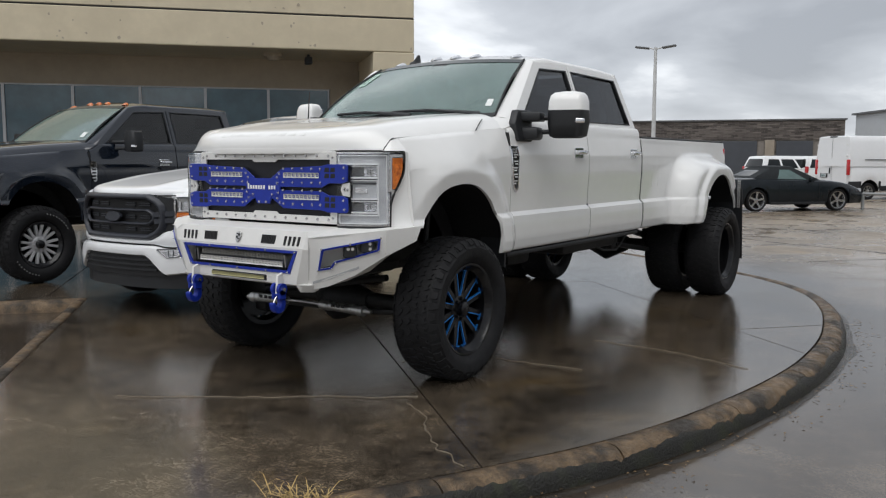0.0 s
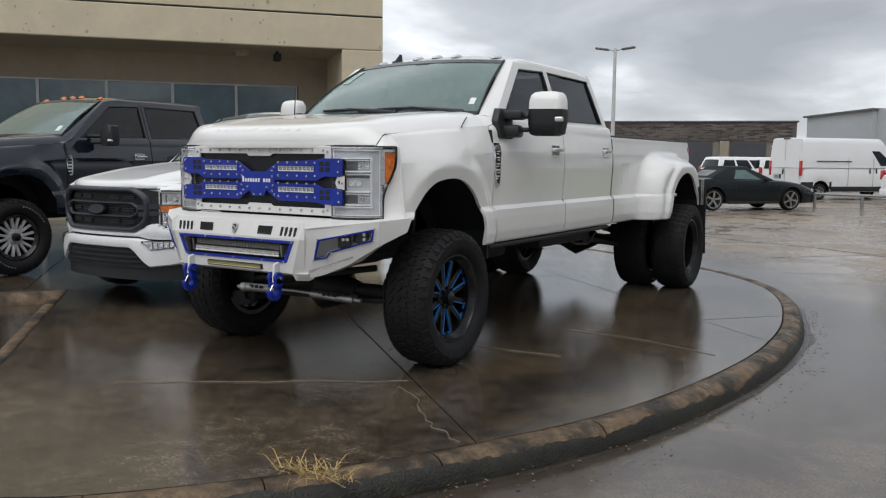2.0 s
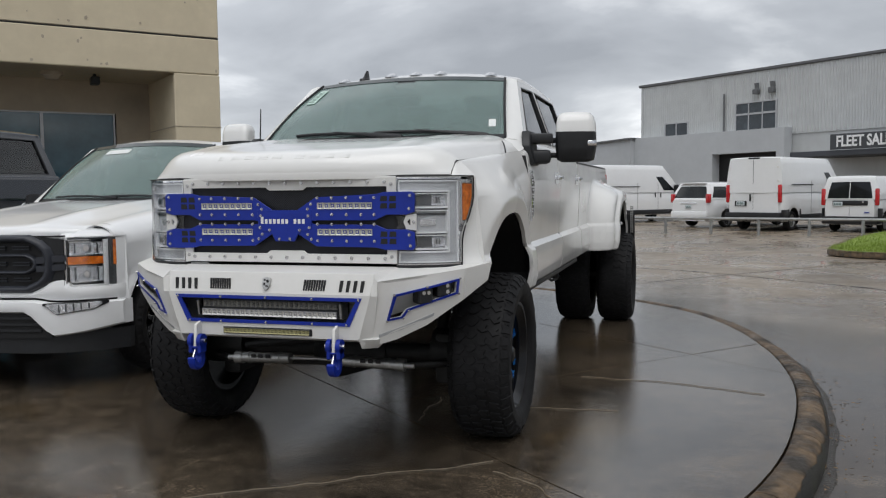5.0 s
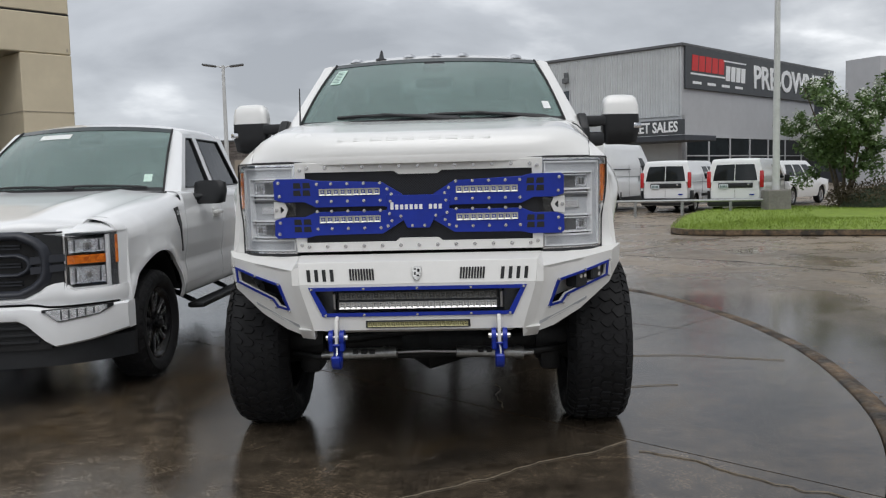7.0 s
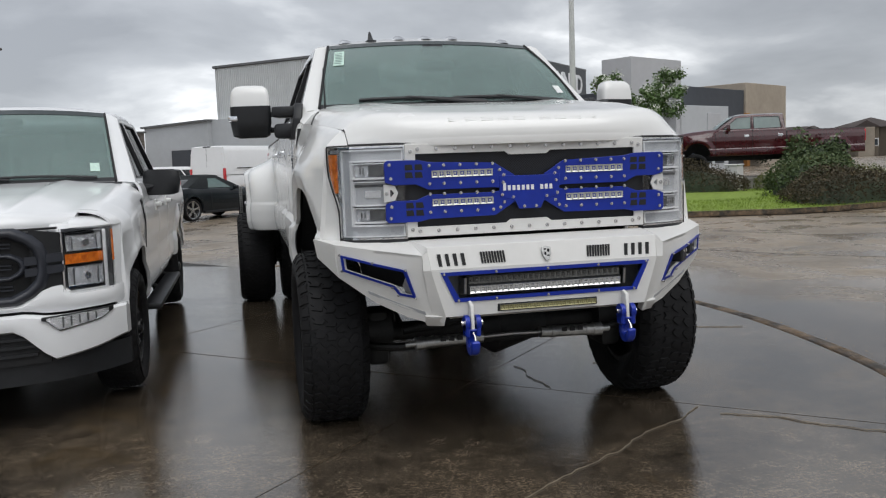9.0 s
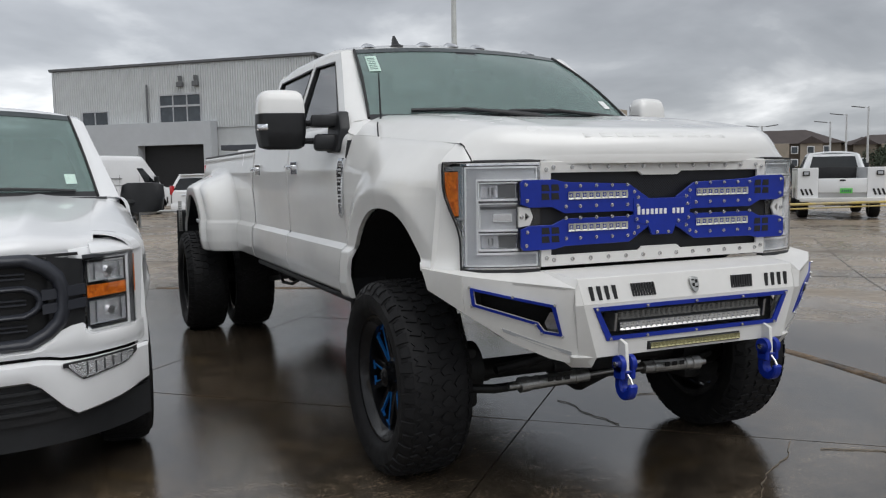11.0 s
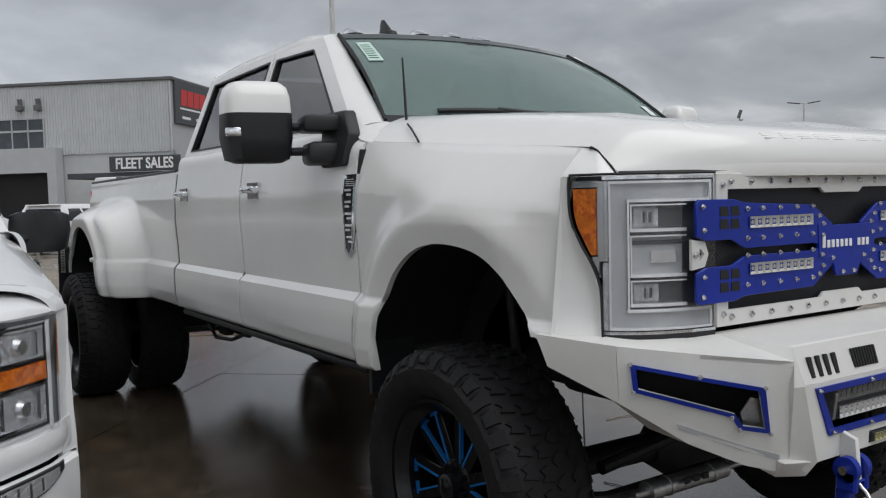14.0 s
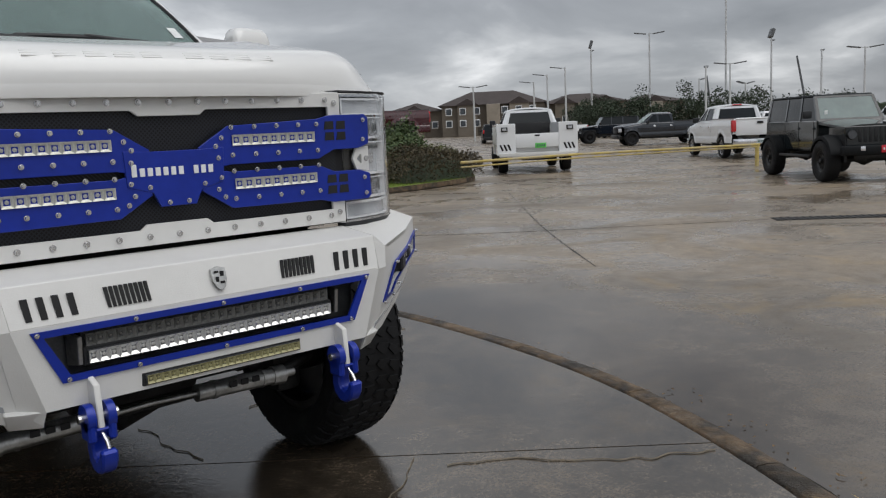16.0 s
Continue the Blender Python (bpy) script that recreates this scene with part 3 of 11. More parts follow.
def arch_gap(S, y, z):
    """How far a point of the side lies outside the front wheel's opening."""
    line = S.get("arch_line")
    if not line:
        ya, za, r = S["arch"]
        return math.hypot(y - ya, z - za) - r
    if y > line[-1][0] + 0.25 or z > 1.60:
        return 0.5
    if line[0][0] < y < line[-1][0] and z < interp(y, line):
        return 0.0
    best = 9.0
    for (a, b), (c, d) in zip(line, line[1:]):
        u, v = c - a, d - b
        t = min(1.0, max(0.0, ((y - a) * u + (z - b) * v) / (u * u + v * v)))
        best = min(best, math.hypot(y - a - u * t, z - b - v * t))
    return best


def side_x(S, y, z):
    x = interp(z, S["prof"]) - interp(y, S["nose"])
    ya, za, r = S["arch"]
    d = arch_gap(S, y, z)
    if z > za - 0.2 and y < S["door"][0]:
        if S.get("crest"):
            # broad flare: tucked in at the opening, a crease, then a soft fall
            fl = 1 - 0.30 * (1 - min(1.0, d / 0.085)) if d < 0.085 else 1 - smooth01((d - 0.085) / 0.15) ** 0.8
            x += 1.15 * S["lip"] * fl * (1 - 0.35 * smooth01((-0.45 - y) / 0.22))
        else:
            x += S["lip"] * (0.42 * (1 - smooth01((d - 0.030) / 0.035)) + 0.58 * (1 - smooth01(d / 0.20))) * (1 - 0.35 * smooth01((-0.45 - y) / 0.22))
    if S["dually"]:
        q = (abs(y - 4.48) / 0.92) ** 3.8 + (max(0.0, z - 0.72) / 0.80) ** 3.8
        rear_d = math.hypot(y - 4.48, z - 0.742)
        fl = smooth01((1.0 - q) / 0.62)
        x += S["dually"] * (0.86 * fl + 0.14 * smooth01((0.70 - rear_d) / 0.06)) - 0.022 * fl * smooth01((1.075 - z) / 0.03)
    else:
        ya, za, r = S["rear_arch"]
        d = math.hypot(y - ya, z - za) - r
        x += S["lip"] * (1 - smooth01(d / 0.16))
    return x


def side_panel(bm, S, side, ys, zone):
    top, xt, sh = {"fender": (None, None, 0.16), "door": (S["belt"], S["belt_x"], 0.09), "bed": (S["bed_top"], S["bed_x"], 0.05)}[zone]
    za, zb = S["prof"][0][0], S["prof"][-1][0]
    crest = S.get("crest") and zone == "fender"
    levels = sorted({z for z, _ in S["prof"]} | set(fan(za, zb, 52 if zone == "bed" else 64 if crest else 22)))
    rows = []
    if crest:
        sh = 0.19
    belt = top
    for y in ys:
        if zone == "door" and S.get("crest"):
            top = lerp(S["seam_r"][2], belt, smooth01((y - S["door"][0]) / 0.18))
        if zone == "fender":
            a, b = S["seam_f"], S["seam_r"]
            t = (y - a[0]) / (b[0] - a[0])
            top, xt = lerp(a[2], b[2], t) + (0.004 if crest else 0.012) * math.sin(math.pi * min(1, max(0, t))), lerp(a[1], b[1], t)
        lo = zlow(S, y, zone)
        zs = max(lo + 0.002, top - sh)
        col = [(side_x(S, y, min(max(z, lo), zs)), min(max(z, lo), zs)) for z in levels]
        x0 = side_x(S, y, zs)
        for k in range(1, 7):
            q = k / 6 * math.pi / 2
            if crest:
                # crisp edge under the hood instead of a rounded shoulder
                col.append((x0 - (x0 - xt) * (k / 6) ** 1.15, lerp(zs, top, k / 6)))
            else:
                col.append((x0 - (x0 - xt) * (1 - math.cos(q)), zs + (top - zs) * math.sin(q)))
        # the strip over the lamp leans back towards the hood
        lean = 0.95 * max(0.0, (S["fender_y"][0] - y) / (S["fender_y"][0] - S["strip_y"])) if crest else 0.0
        rows.append([(side * x, y + lean * max(0.0, z - S["head_z"]), z) for x, z in col])
    grid(bm, rows, back=(-0.022 * side, 0, 0))
    weld(bm)


def columns(a, b, extra=(), n=20):
    ys = set(fan(a, b, n))
    for ya, r in extra:
        for k in range(37):
            y = ya - r * math.cos(math.pi * k / 36)
            if a < y < b:
                ys.add(y)
    return sorted(ys)


def wheel_well(bm, S, side, arch, x0, x1, q0=0.20):
    """Half a drum over the wheel, closed on its inner side."""
    ya, za, r = arch
    arc = [(ya - (r + 0.015) * math.cos(q), za + (r + 0.015) * math.sin(q)) for q in fan(q0 * math.pi, 0.90 * math.pi, 24)]
    rows = [[(side * min(x1, side_x(S, y, z) - 0.03), y, z), (side * x0, y, z)] + [(side * x0 * 0.98, lerp(ya, y, t), lerp(za + 0.05, z, t)) for t in (0.8, 0.4)] for y, z in arc]
    grid(bm, rows, back=(0, 0, 0.004))


def glass_x(S, z):
    return interp(z, [(S["belt"], S["belt_x"]), (S["roof"]["rail"][1], S["roof"]["rail"][0])])


def pickup(root, S, paint, glass=None, plain=False):
    """Sheet metal, glass and cabin of a crew-cab pickup. Returns its parts by name."""
    P = {}
    glass = glass or M["glass_tint"]
    for side in (1, -1):
        bm = bmesh.new()
        f0, f1 = S["fender_y"]
        fs_ = S.get("strip_y", S["seam_f"][0])
        ys = fan(fs_, f0 - 0.002, 4) + columns(f0, f1, [(S["arch"][0], S["arch"][2])], 48)
        side_panel(bm, S, side, ys, "fender")
        P["fender", side] = part("fender", bm, paint, root, sharp=60)
        for key, span in (("front_door", S["door"]), ("rear_door", S["rear_door"])):
            bm = bmesh.new()
            side_panel(bm, S, side, columns(*span, n=24 if S.get("crest") else 10), "door")
            wn_ = S["win"]["f" if key == "front_door" else "r"]
            rail = S["roof"]["rail"][1]
            if key == "front_door":
                w_ = S["ws"]
                outer = [(span[0] + 0.10, S["belt"] - 0.01), (w_["top"][1] - 0.02, rail), (span[1], rail + 0.008), (span[1], S["belt"] - 0.01)]
            else:
                outer = [(span[0], S["belt"] - 0.01), (span[0], rail + 0.008), (span[1] - 0.11, rail), (span[1] - 0.02, S["belt"] - 0.01)]
            to3 = lambda q: (side * (glass_x(S, q[1]) + 0.004), q[0], q[1])
            ring(bm, [to3(q) for q in outer], [to3(q) for q in wn_], (-0.045 * side, 0, 0))
            P[key, side] = door = part(key, bm, paint, root)
            bm = bmesh.new()
            mid = (sum(q[0] for q in wn_) / 4, sum(q[1] for q in wn_) / 4)
            grow = lambda q, g: (mid[0] + (q[0] - mid[0]) * g, mid[1] + (q[1] - mid[1]) * g)
            prism(bm, [(side * (glass_x(S, q[1]) - 0.012), q[0], q[1]) for q in (grow(w, 1.03) for w in wn_)], (-0.006 * side, 0, 0))
            part("window", bm, glass, door, "dark tinted side window")
            bm = bmesh.new()
            ring(bm, [(side * (glass_x(S, q[1]) + 0.007), *q) for q in wn_], [(side * (glass_x(S, q[1]) + 0.007), *grow(q, 0.955)) for q in wn_], (-0.02 * side, 0, 0))
            part("window_seal", bm, M["black_plastic"], door)
            if not plain:
                hy = S["handles"][0 if key == "front_door" else 1]
                hz = S["handles"][2]
                hx = side_x(S, hy, hz)
                bm = bmesh.new()
                box(bm, (side * (hx + 0.004), hy, hz), (0.012, 0.15, 0.085), 0.004)
                part("handle_cup", bm, M["chrome" if S.get("chrome", True) else "white_paint"], door)
                bm = bmesh.new()
                box(bm, (side * (hx + 0.038), hy + 0.005, hz + 0.004), (0.022, 0.17, 0.034), 0.010, seg=2)
                box(bm, (side * (hx + 0.02), hy - 0.065, hz + 0.004), (0.03, 0.025, 0.03), 0.006)
                box(bm, (side * (hx + 0.02), hy + 0.07, hz + 0.004), (0.03, 0.025, 0.03), 0.006)
                part("handle", bm, M["chrome" if S.get("chrome", True) else "white_paint"], door, "chrome pull handle" if S.get("chrome", True) else "white pull handle")
        bm = bmesh.new()
        b0, b1 = S["bed"]
        side_panel(bm, S, side, columns(b0, b1, [(S["rear_arch"][0], S["rear_arch"][2])], n=44 if plain else 84), "bed")
        P["bed_side", side] = bed = part("bed_side", bm, paint, root, sharp=48)
        bm = bmesh.new()
        box(bm, (side * (S["bed_x"] - 0.05), (b0 + b1) / 2, S["bed_top"] + 0.004), (0.11, b1 - b0 - 0.02, 0.022), 0.006)
        part("rail_cap", bm, M["black_plastic"], bed)
        bm = bmesh.new()
        wheel_well(bm, S, side, S["arch"], 0.60, S["prof"][3][1] - 0.035)
        part("wheel_liner", bm, M["matt_black"], root)
        bm = bmesh.new()
        wheel_well(bm, S, side, S["rear_arch"], 0.52, S["prof"][3][1] + S["dually"] - 0.035)
        part("wheel_liner", bm, M["matt_black"], root)
    # hood
    H, a_, b_ = S["hood"], S["seam_f"], S["seam_r"]
    bm = bmesh.new()
    rows = []
    steps = [(-0.004, 0.0), (-0.010, 0.20), (-0.004, 0.45), (0.012, 0.68), (0.045, 0.86), (0.10, 1.0)]
    for k in range(41):
        a = -1 + 2 * k / 40
        yf = H["lip"] + H["side"] * abs(a) ** 3.0
        row = []
        g = smooth01((1 - abs(a)) / H["dome"])
        if S.get("crest"):
            g = 1 - (1 - min(1.0, (1 - abs(a)) / H["dome"])) ** 2.6

        def ztop(y):
            t = (y - a_[0]) / (b_[0] - a_[0])
            ze = lerp(a_[2], b_[2], t)
            zc = interp(y, H["centre"])
            crease = 0.010 * math.exp(-((abs(a) - 0.60) / 0.05) ** 2) * smooth01((y + 0.9) / 0.4)
            return ze + 0.004 + (zc - ze) * g + crease

        def xe(y):
            t = min(1.0, max(0.0, (y - a_[0]) / (b_[0] - a_[0])))
            return lerp(a_[1], b_[1], t) - 0.006

        z1 = ztop(yf + 0.10)
        slope = (0.0, 0.018, 0.036, 0.055, 0.075, 0.10)
        for (dy, f_), dy1 in zip(steps, slope):
            if S.get("crest"):
                dy = lerp(dy, dy1, abs(a) ** 5)
            row.append((a * xe(yf + dy), yf + dy, lerp(H["z"], z1, f_)))
        for y in fan(yf + 0.16, b_[0] + 0.02 - 0.05 * (1 - a * a), 12):
            row.append((a * xe(y), y, ztop(y)))
        rows.append(row)
    grid(bm, rows, back=(0, 0, -0.02))
    P["hood"] = part("hood", bm, paint, root)
    # windscreen, cowl, roof
    W, R = S["ws"], S["roof"]
    bm = bmesh.new()
    rows = []
    for k in range(17):
        a = -1 + 2 * k / 16
        c = 1 - a * a
        p0 = (W["base"][0] * a, W["base"][1] - W["bow"] * c, W["base"][2])
        p1 = (W["top"][0] * a, W["top"][1] - W["bow_t"] * c, W["top"][2] + R["crown"] * 0.55 * c)
        rows.append([tuple(lerp(p, q, t) + (0, -0.02 * math.sin(math.pi * t), 0.02 * math.sin(math.pi * t))[i] for i, (p, q) in enumerate(zip(p0, p1))) for t in fan(0, 1, 8)])
    grid(bm, rows, back=(0, 0.004, -0.004))
    P["windshield"] = part("windshield", bm, M["glass_ws"], root, "rain-wet greenish windshield")
    bm = bmesh.new()
    grid(bm, [[lerp3(r[0], r[8], t) for t in (-0.02, 0.055)] for r in [[(p[0], p[1] - 0.004, p[2] + 0.003) for p in q] for q in rows]], back=(0, 0.004, -0.004))
    part("windshield_band", bm, M["black_plastic"], P["windshield"])
    bm = bmesh.new()
    grid(bm, [[lerp3(r[6], r[8], t) for t in (0.74, 1.02)] for r in [[(p[0], p[1] - 0.003, p[2] + 0.004) for p in q] for q in rows]], back=(0, 0.003, -0.003))
    part("tint_band", bm, M["ws_band"], P["windshield"], "dark tinted strip along the top")
    bm = bmesh.new()
    rows2 = []
    for k in range(17):
        a = -1 + 2 * k / 16
        c = 1 - a * a
        rows2.append([(a * lerp(min(b_[1], W["base"][0]) - 0.01, W["base"][0] + 0.02, t), lerp(b_[0] - 0.06 - 0.05 * c, W["base"][1] - W["bow"] * c + 0.05, t), lerp(interp(0.4, H["centre"]) - 0.05 - 0.03 * a * a, W["base"][2] - 0.004, t)) for t in (0, 0.5, 1)])
    grid(bm, rows2, back=(0, 0, -0.02))
    part("cowl", bm, M["black_plastic"], root)
    bm = bmesh.new()
    rows3 = []
    er, ez = R["edge"]
    rr, rz = R["rail"]
    for y_t in fan(0, 1, 14):
        row = []
        for a in [-1.3, -1.2, -1.1] + fan(-1, 1, 16) + [1.1, 1.2, 1.3]:
            c = max(0.0, 1 - a * a)
            yf = W["top"][1] - W["bow_t"] * c
            y = lerp(yf, R["rear"], y_t)
            drop = R["rear_drop"] * smooth01((y_t - 0.75) / 0.25) ** 2
            wid = 1 - 0.03 * smooth01((y_t - 0.6) / 0.4)
            if abs(a) <= 1:
                x, z = a * lerp(W["top"][0], er, min(1, y_t * 6)), lerp(W["top"][2], ez, min(1, y_t * 8)) + R["crown"] * c ** 0.8 * lerp(0.62, 1.0, smooth01(y_t * 5))
            else:
                q = (abs(a) - 1) / 0.3
                u_ = min(1, y_t * 6)
                e_x, e_z = lerp(W["top"][0], er, u_), lerp(W["top"][2], ez, min(1, y_t * 8))
                x = math.copysign(lerp(e_x, lerp(min(rr, e_x + 0.05), rr + 0.004, u_), math.sin(q * math.pi / 2)), a)
                z = lerp(e_z, lerp(e_z - 0.035, rz + 0.004, u_), 1 - math.cos(q * math.pi / 2))
            row.append((x * wid, y, z - drop))
        rows3.append(row)
    grid(bm, rows3, back=(0, 0, -0.03))
    P["roof"] = part("roof", bm, paint, root)
    for side in (1, -1):
        bm = bmesh.new()
        d0 = S["door"][0] + 0.10
        rowsA = []
        for t in fan(0, 1, 8):
            p = tuple(lerp(u_, v_, t) for u_, v_ in zip(W["base"], W["top"]))
            z = lerp(S["belt"] - 0.01, rz + 0.004, t)
            q = (glass_x(S, z) + 0.003, lerp(d0, W["top"][1] - 0.02, t), z)
            rowsA.append([(side * p[0], p[1], p[2]), (side * (p[0] * 0.45 + q[0] * 0.55), p[1] * 0.6 + q[1] * 0.4 - 0.012, max(p[2], q[2]) * 0.6 + q[2] * 0.4 + 0.004), (side * q[0], q[1], q[2])])
        grid(bm, rowsA, back=(-0.03 * side, 0.02, -0.02))
        # foot of the pillar, between fender and door
        zb = S["belt"] - 0.015
        foot = [[(0.963, 0.385, 1.659), (0.925, 0.39, 1.695), (0.85, 0.40, 1.738)], [(0.980, 0.45, 1.676), (0.945, 0.46, 1.722), (0.862, 0.468, 1.754)], [(0.980, 0.55, 1.728), (0.958, 0.55, 1.745), (0.90, 0.55, 1.775)]]
        if S.get("crest"):
            grid(bm, [[(side * x, y, z) for x, y, z in r] for r in foot], back=(-0.01 * side, 0, -0.02))
        else:
            grid(bm, [[(side * (b_[1] - 0.01), b_[0] - 0.06, b_[2] - 0.01), (side * (b_[1] + 0.07), b_[0] - 0.02, b_[2] - 0.05)], [(side * W["base"][0], W["base"][1] + 0.01, W["base"][2]), (side * (S["belt_x"] + 0.01), d0 + 0.02, zb)]], back=(-0.01 * side, 0, -0.03))
        part("pillar", bm, paint, root)
        bm = bmesh.new()
        tube(bm, [(side * lerp(W["base"][0], W["top"][0], t), lerp(W["base"][1], W["top"][1], t) - 0.020 * math.sin(math.pi * t) - 0.003, lerp(W["base"][2], W["top"][2], t) + 0.020 * math.sin(math.pi * t) + 0.005) for t in fan(0, 1, 10)], 0.0085, 6)
        part("windshield_trim", bm, M["matt_black"], root)
        # black strips just inside the panel gaps, standing for their deep shade
        for yg, zt_ in ((S["door"][0] - 0.004, S["belt"] - 0.10), ((S["door"][1] + S["rear_door"][0]) / 2, S["belt"] - 0.06), ((S["rear_door"][1] + S["bed"][0]) / 2, S["bed_top"] - 0.02)):
            bm = bmesh.new()
            zl_ = S["sill"] + 0.03
            gw_ = 0.017 if yg > S["rear_door"][1] else 0.012
            grid(bm, [[(side * (side_x({**S, "dually": 0.0}, yg, z_) - 0.005), yg + w_, z_) for w_ in (-gw_, gw_)] for z_ in fan(zl_, zt_, 26)], back=(-0.05 * side, 0, 0))
            part("panel_gap", bm, M["matt_black"], root)
        bm = bmesh.new()
        c0, c1 = S["rear_door"][1] - 0.115, S["rear_door"][1] - 0.005
        prism(bm, [(side * (rr + 0.004), c0, rz), (side * (S["belt_x"] + 0.004), c1 - 0.02, S["belt"] - 0.02), (side * (S["belt_x"] - 0.06), c1 + 0.01, S["belt"] - 0.02), (side * (rr - 0.07), c0 + 0.06, rz + 0.02)], (-0.06 * side, 0, 0))
        part("pillar", bm, paint, root)
    # back of the cab
    yb = S["rear_door"][1] - 0.03
    bm = bmesh.new()
    bx, bt = S["belt_x"] - 0.01, rr - 0.02
    o = [(-bx, yb, S["bed_low"]), (-bx, yb, S["belt"]), (-bt, yb - 0.06, rz + 0.03), (bt, yb - 0.06, rz + 0.03), (bx, yb, S["belt"]), (bx, yb, S["bed_low"])]
    i_ = [(-0.70, yb, S["belt"] - 0.0), (-0.72, yb, S["belt"] + 0.02), (-0.62, yb - 0.05, rz - 0.05), (0.62, yb - 0.05, rz - 0.05), (0.72, yb, S["belt"] + 0.02), (0.70, yb, S["belt"])]
    ring(bm, o, i_, (0, -0.02, 0))
    part("cab_back", bm, paint, root)
    bm = bmesh.new()
    prism(bm, i_, (0, -0.008, 0))
    part("rear_window", bm, glass, root)
    # cabin
    bm = bmesh.new()
    zf = S["sill"] + 0.08
    box(bm, (0, (S["door"][0] + yb) / 2, zf), (1.9, yb - S["door"][0], 0.06))
    box(bm, (0, S["door"][0] - 0.02, zf + 0.35), (1.7, 0.05, 0.8))
    box(bm, (0, W["base"][1] + 0.22, W["base"][2] - 0.10), (1.66, 0.50, 0.20), 0.05, seg=2)
    for sx in (0.42, -0.42):
        for yy in (S["door"][0] + 0.98, yb - 0.40):
            box(bm, (sx, yy - 0.15, S["belt"] - 0.42), (0.56, 0.55, 0.16), 0.05, seg=2)
            box(bm, (sx, yy + 0.17, S["belt"] - 0.08), (0.54, 0.15, 0.66), 0.05, (-10, 0, 0), seg=2)
            box(bm, (sx, yy + 0.24, S["belt"] + 0.33), (0.28, 0.10, 0.17), 0.035, (-8, 0, 0), seg=2)
    part("cabin", bm, M["interior"], root)
    bm = bmesh.new()
    ys_ = W["base"][1] + 0.50
    ringr = [(0.42 + 0.19 * math.cos(q), ys_ + 0.06 * math.sin(q), W["base"][2] - 0.02 + 0.18 * math.sin(q)) for q in fan(0, 2 * math.pi, 24)]
    tube(bm, ringr, 0.016, 8)
    box(bm, (0.42, ys_, W["base"][2] - 0.02), (0.18, 0.05, 0.09), 0.02)
    part("steering_wheel", bm, M["black_plastic"], root)
    # load bed
    b0, b1 = S["bed"]
    bm = bmesh.new()
    zf = S["bed_top"] - 0.52
    box(bm, (0, (b0 + b1) / 2, zf), (2 * S["bed_x"] - 0.08, b1 - b0 - 0.03, 0.04))
    box(bm, (0, b0 + 0.03, S["bed_top"] - 0.28), (2 * S["bed_x"] - 0.06, 0.05, 0.52), 0.008)
    for side in (1, -1):
        box(bm, (side * (S["bed_x"] - 0.09), (b0 + b1) / 2, S["bed_top"] - 0.27), (0.04, b1 - b0 - 0.06, 0.5))
    part("bed_floor", bm, paint, root)
    bm = bmesh.new()
    box(bm, (0, b1 - 0.01, S["bed_top"] - 0.29), (2 * S["bed_x"] - 0.30, 0.07, 0.60), 0.02, seg=2)
    box(bm, (0, b1 + 0.03, S["bed_top"] - 0.02), (2 * S["bed_x"] - 0.30, 0.05, 0.05), 0.015)
    P["tailgate"] = part("tailgate", bm, paint, root)
    for side in (1, -1):
        bm = bmesh.new()
        box(bm, (side * (S["bed_x"] - 0.055), b1 - 0.005, S["bed_top"] - 0.26), (0.15, 0.075, 0.40), 0.02, seg=2)
        part("tail_light", bm, M["red_lens"], root, "red tail light")
    return P

# ---- wheels ----


def tyre(r, w, rim, blocks=34, chunky=True):
    """Profile turned about the x axis, with lugs and side biters."""
    bm = bmesh.new()
    h = w / 2
    prof = [(-h * 0.72, rim), (-h * 0.90, rim + 0.02), (-h, lerp(rim, r, 0.35)), (-h * 1.0, lerp(rim, r, 0.62)), (-h * 0.94, r - 0.055), (-h * 0.84, r - 0.026), (-h * 0.70, r - 0.015), (-h * 0.35, r - 0.010),
            (0, r - 0.009), (h * 0.35, r - 0.010), (h * 0.70, r - 0.015), (h * 0.84, r - 0.026), (h * 0.94, r - 0.055), (h, lerp(rim, r, 0.62)), (h, lerp(rim, r, 0.35)), (h * 0.90, rim + 0.02), (h * 0.72, rim)]
    lathe(bm, prof, 56)
    grid(bm, [[(x, rim * math.cos(2 * math.pi * k / 56), rim * math.sin(2 * math.pi * k / 56)) for k in range(56)] for x in (-h * 0.72, h * 0.72)], close=True)
    return bm


def lug(bm, r, h, outline, pitch, k, high):
    """One tread block: a polygon of (share of the half width, share of the pitch) laid on the crown."""
    def at(x, a, up):
        rr = r + interp(abs(x), [(0, -0.009), (0.35, -0.010), (0.70, -0.015), (0.84, -0.026), (0.94, -0.055), (1.0, -0.075)]) + up * (1.0 if abs(x) < 0.8 else 0.7)
        side = math.copysign(up * 0.75 if abs(x) > 0.8 else 0.0, x)
        q = (k + a) * pitch
        return bm.verts.new((x * h + side, rr * math.cos(q), rr * math.sin(q)))
    low = [at(x, a, -0.004) for x, a in outline]
    cx, ca = sum(p[0] for p in outline) / len(outline), sum(p[1] for p in outline) / len(outline)
    top = [at(lerp(x, cx, 0.06), lerp(a, ca, 0.08), high) for x, a in outline]
    bm.faces.new(top)
    for i in range(len(outline)):
        j = (i + 1) % len(outline)
        bm.faces.new((low[i], low[j], top[j], top[i]))


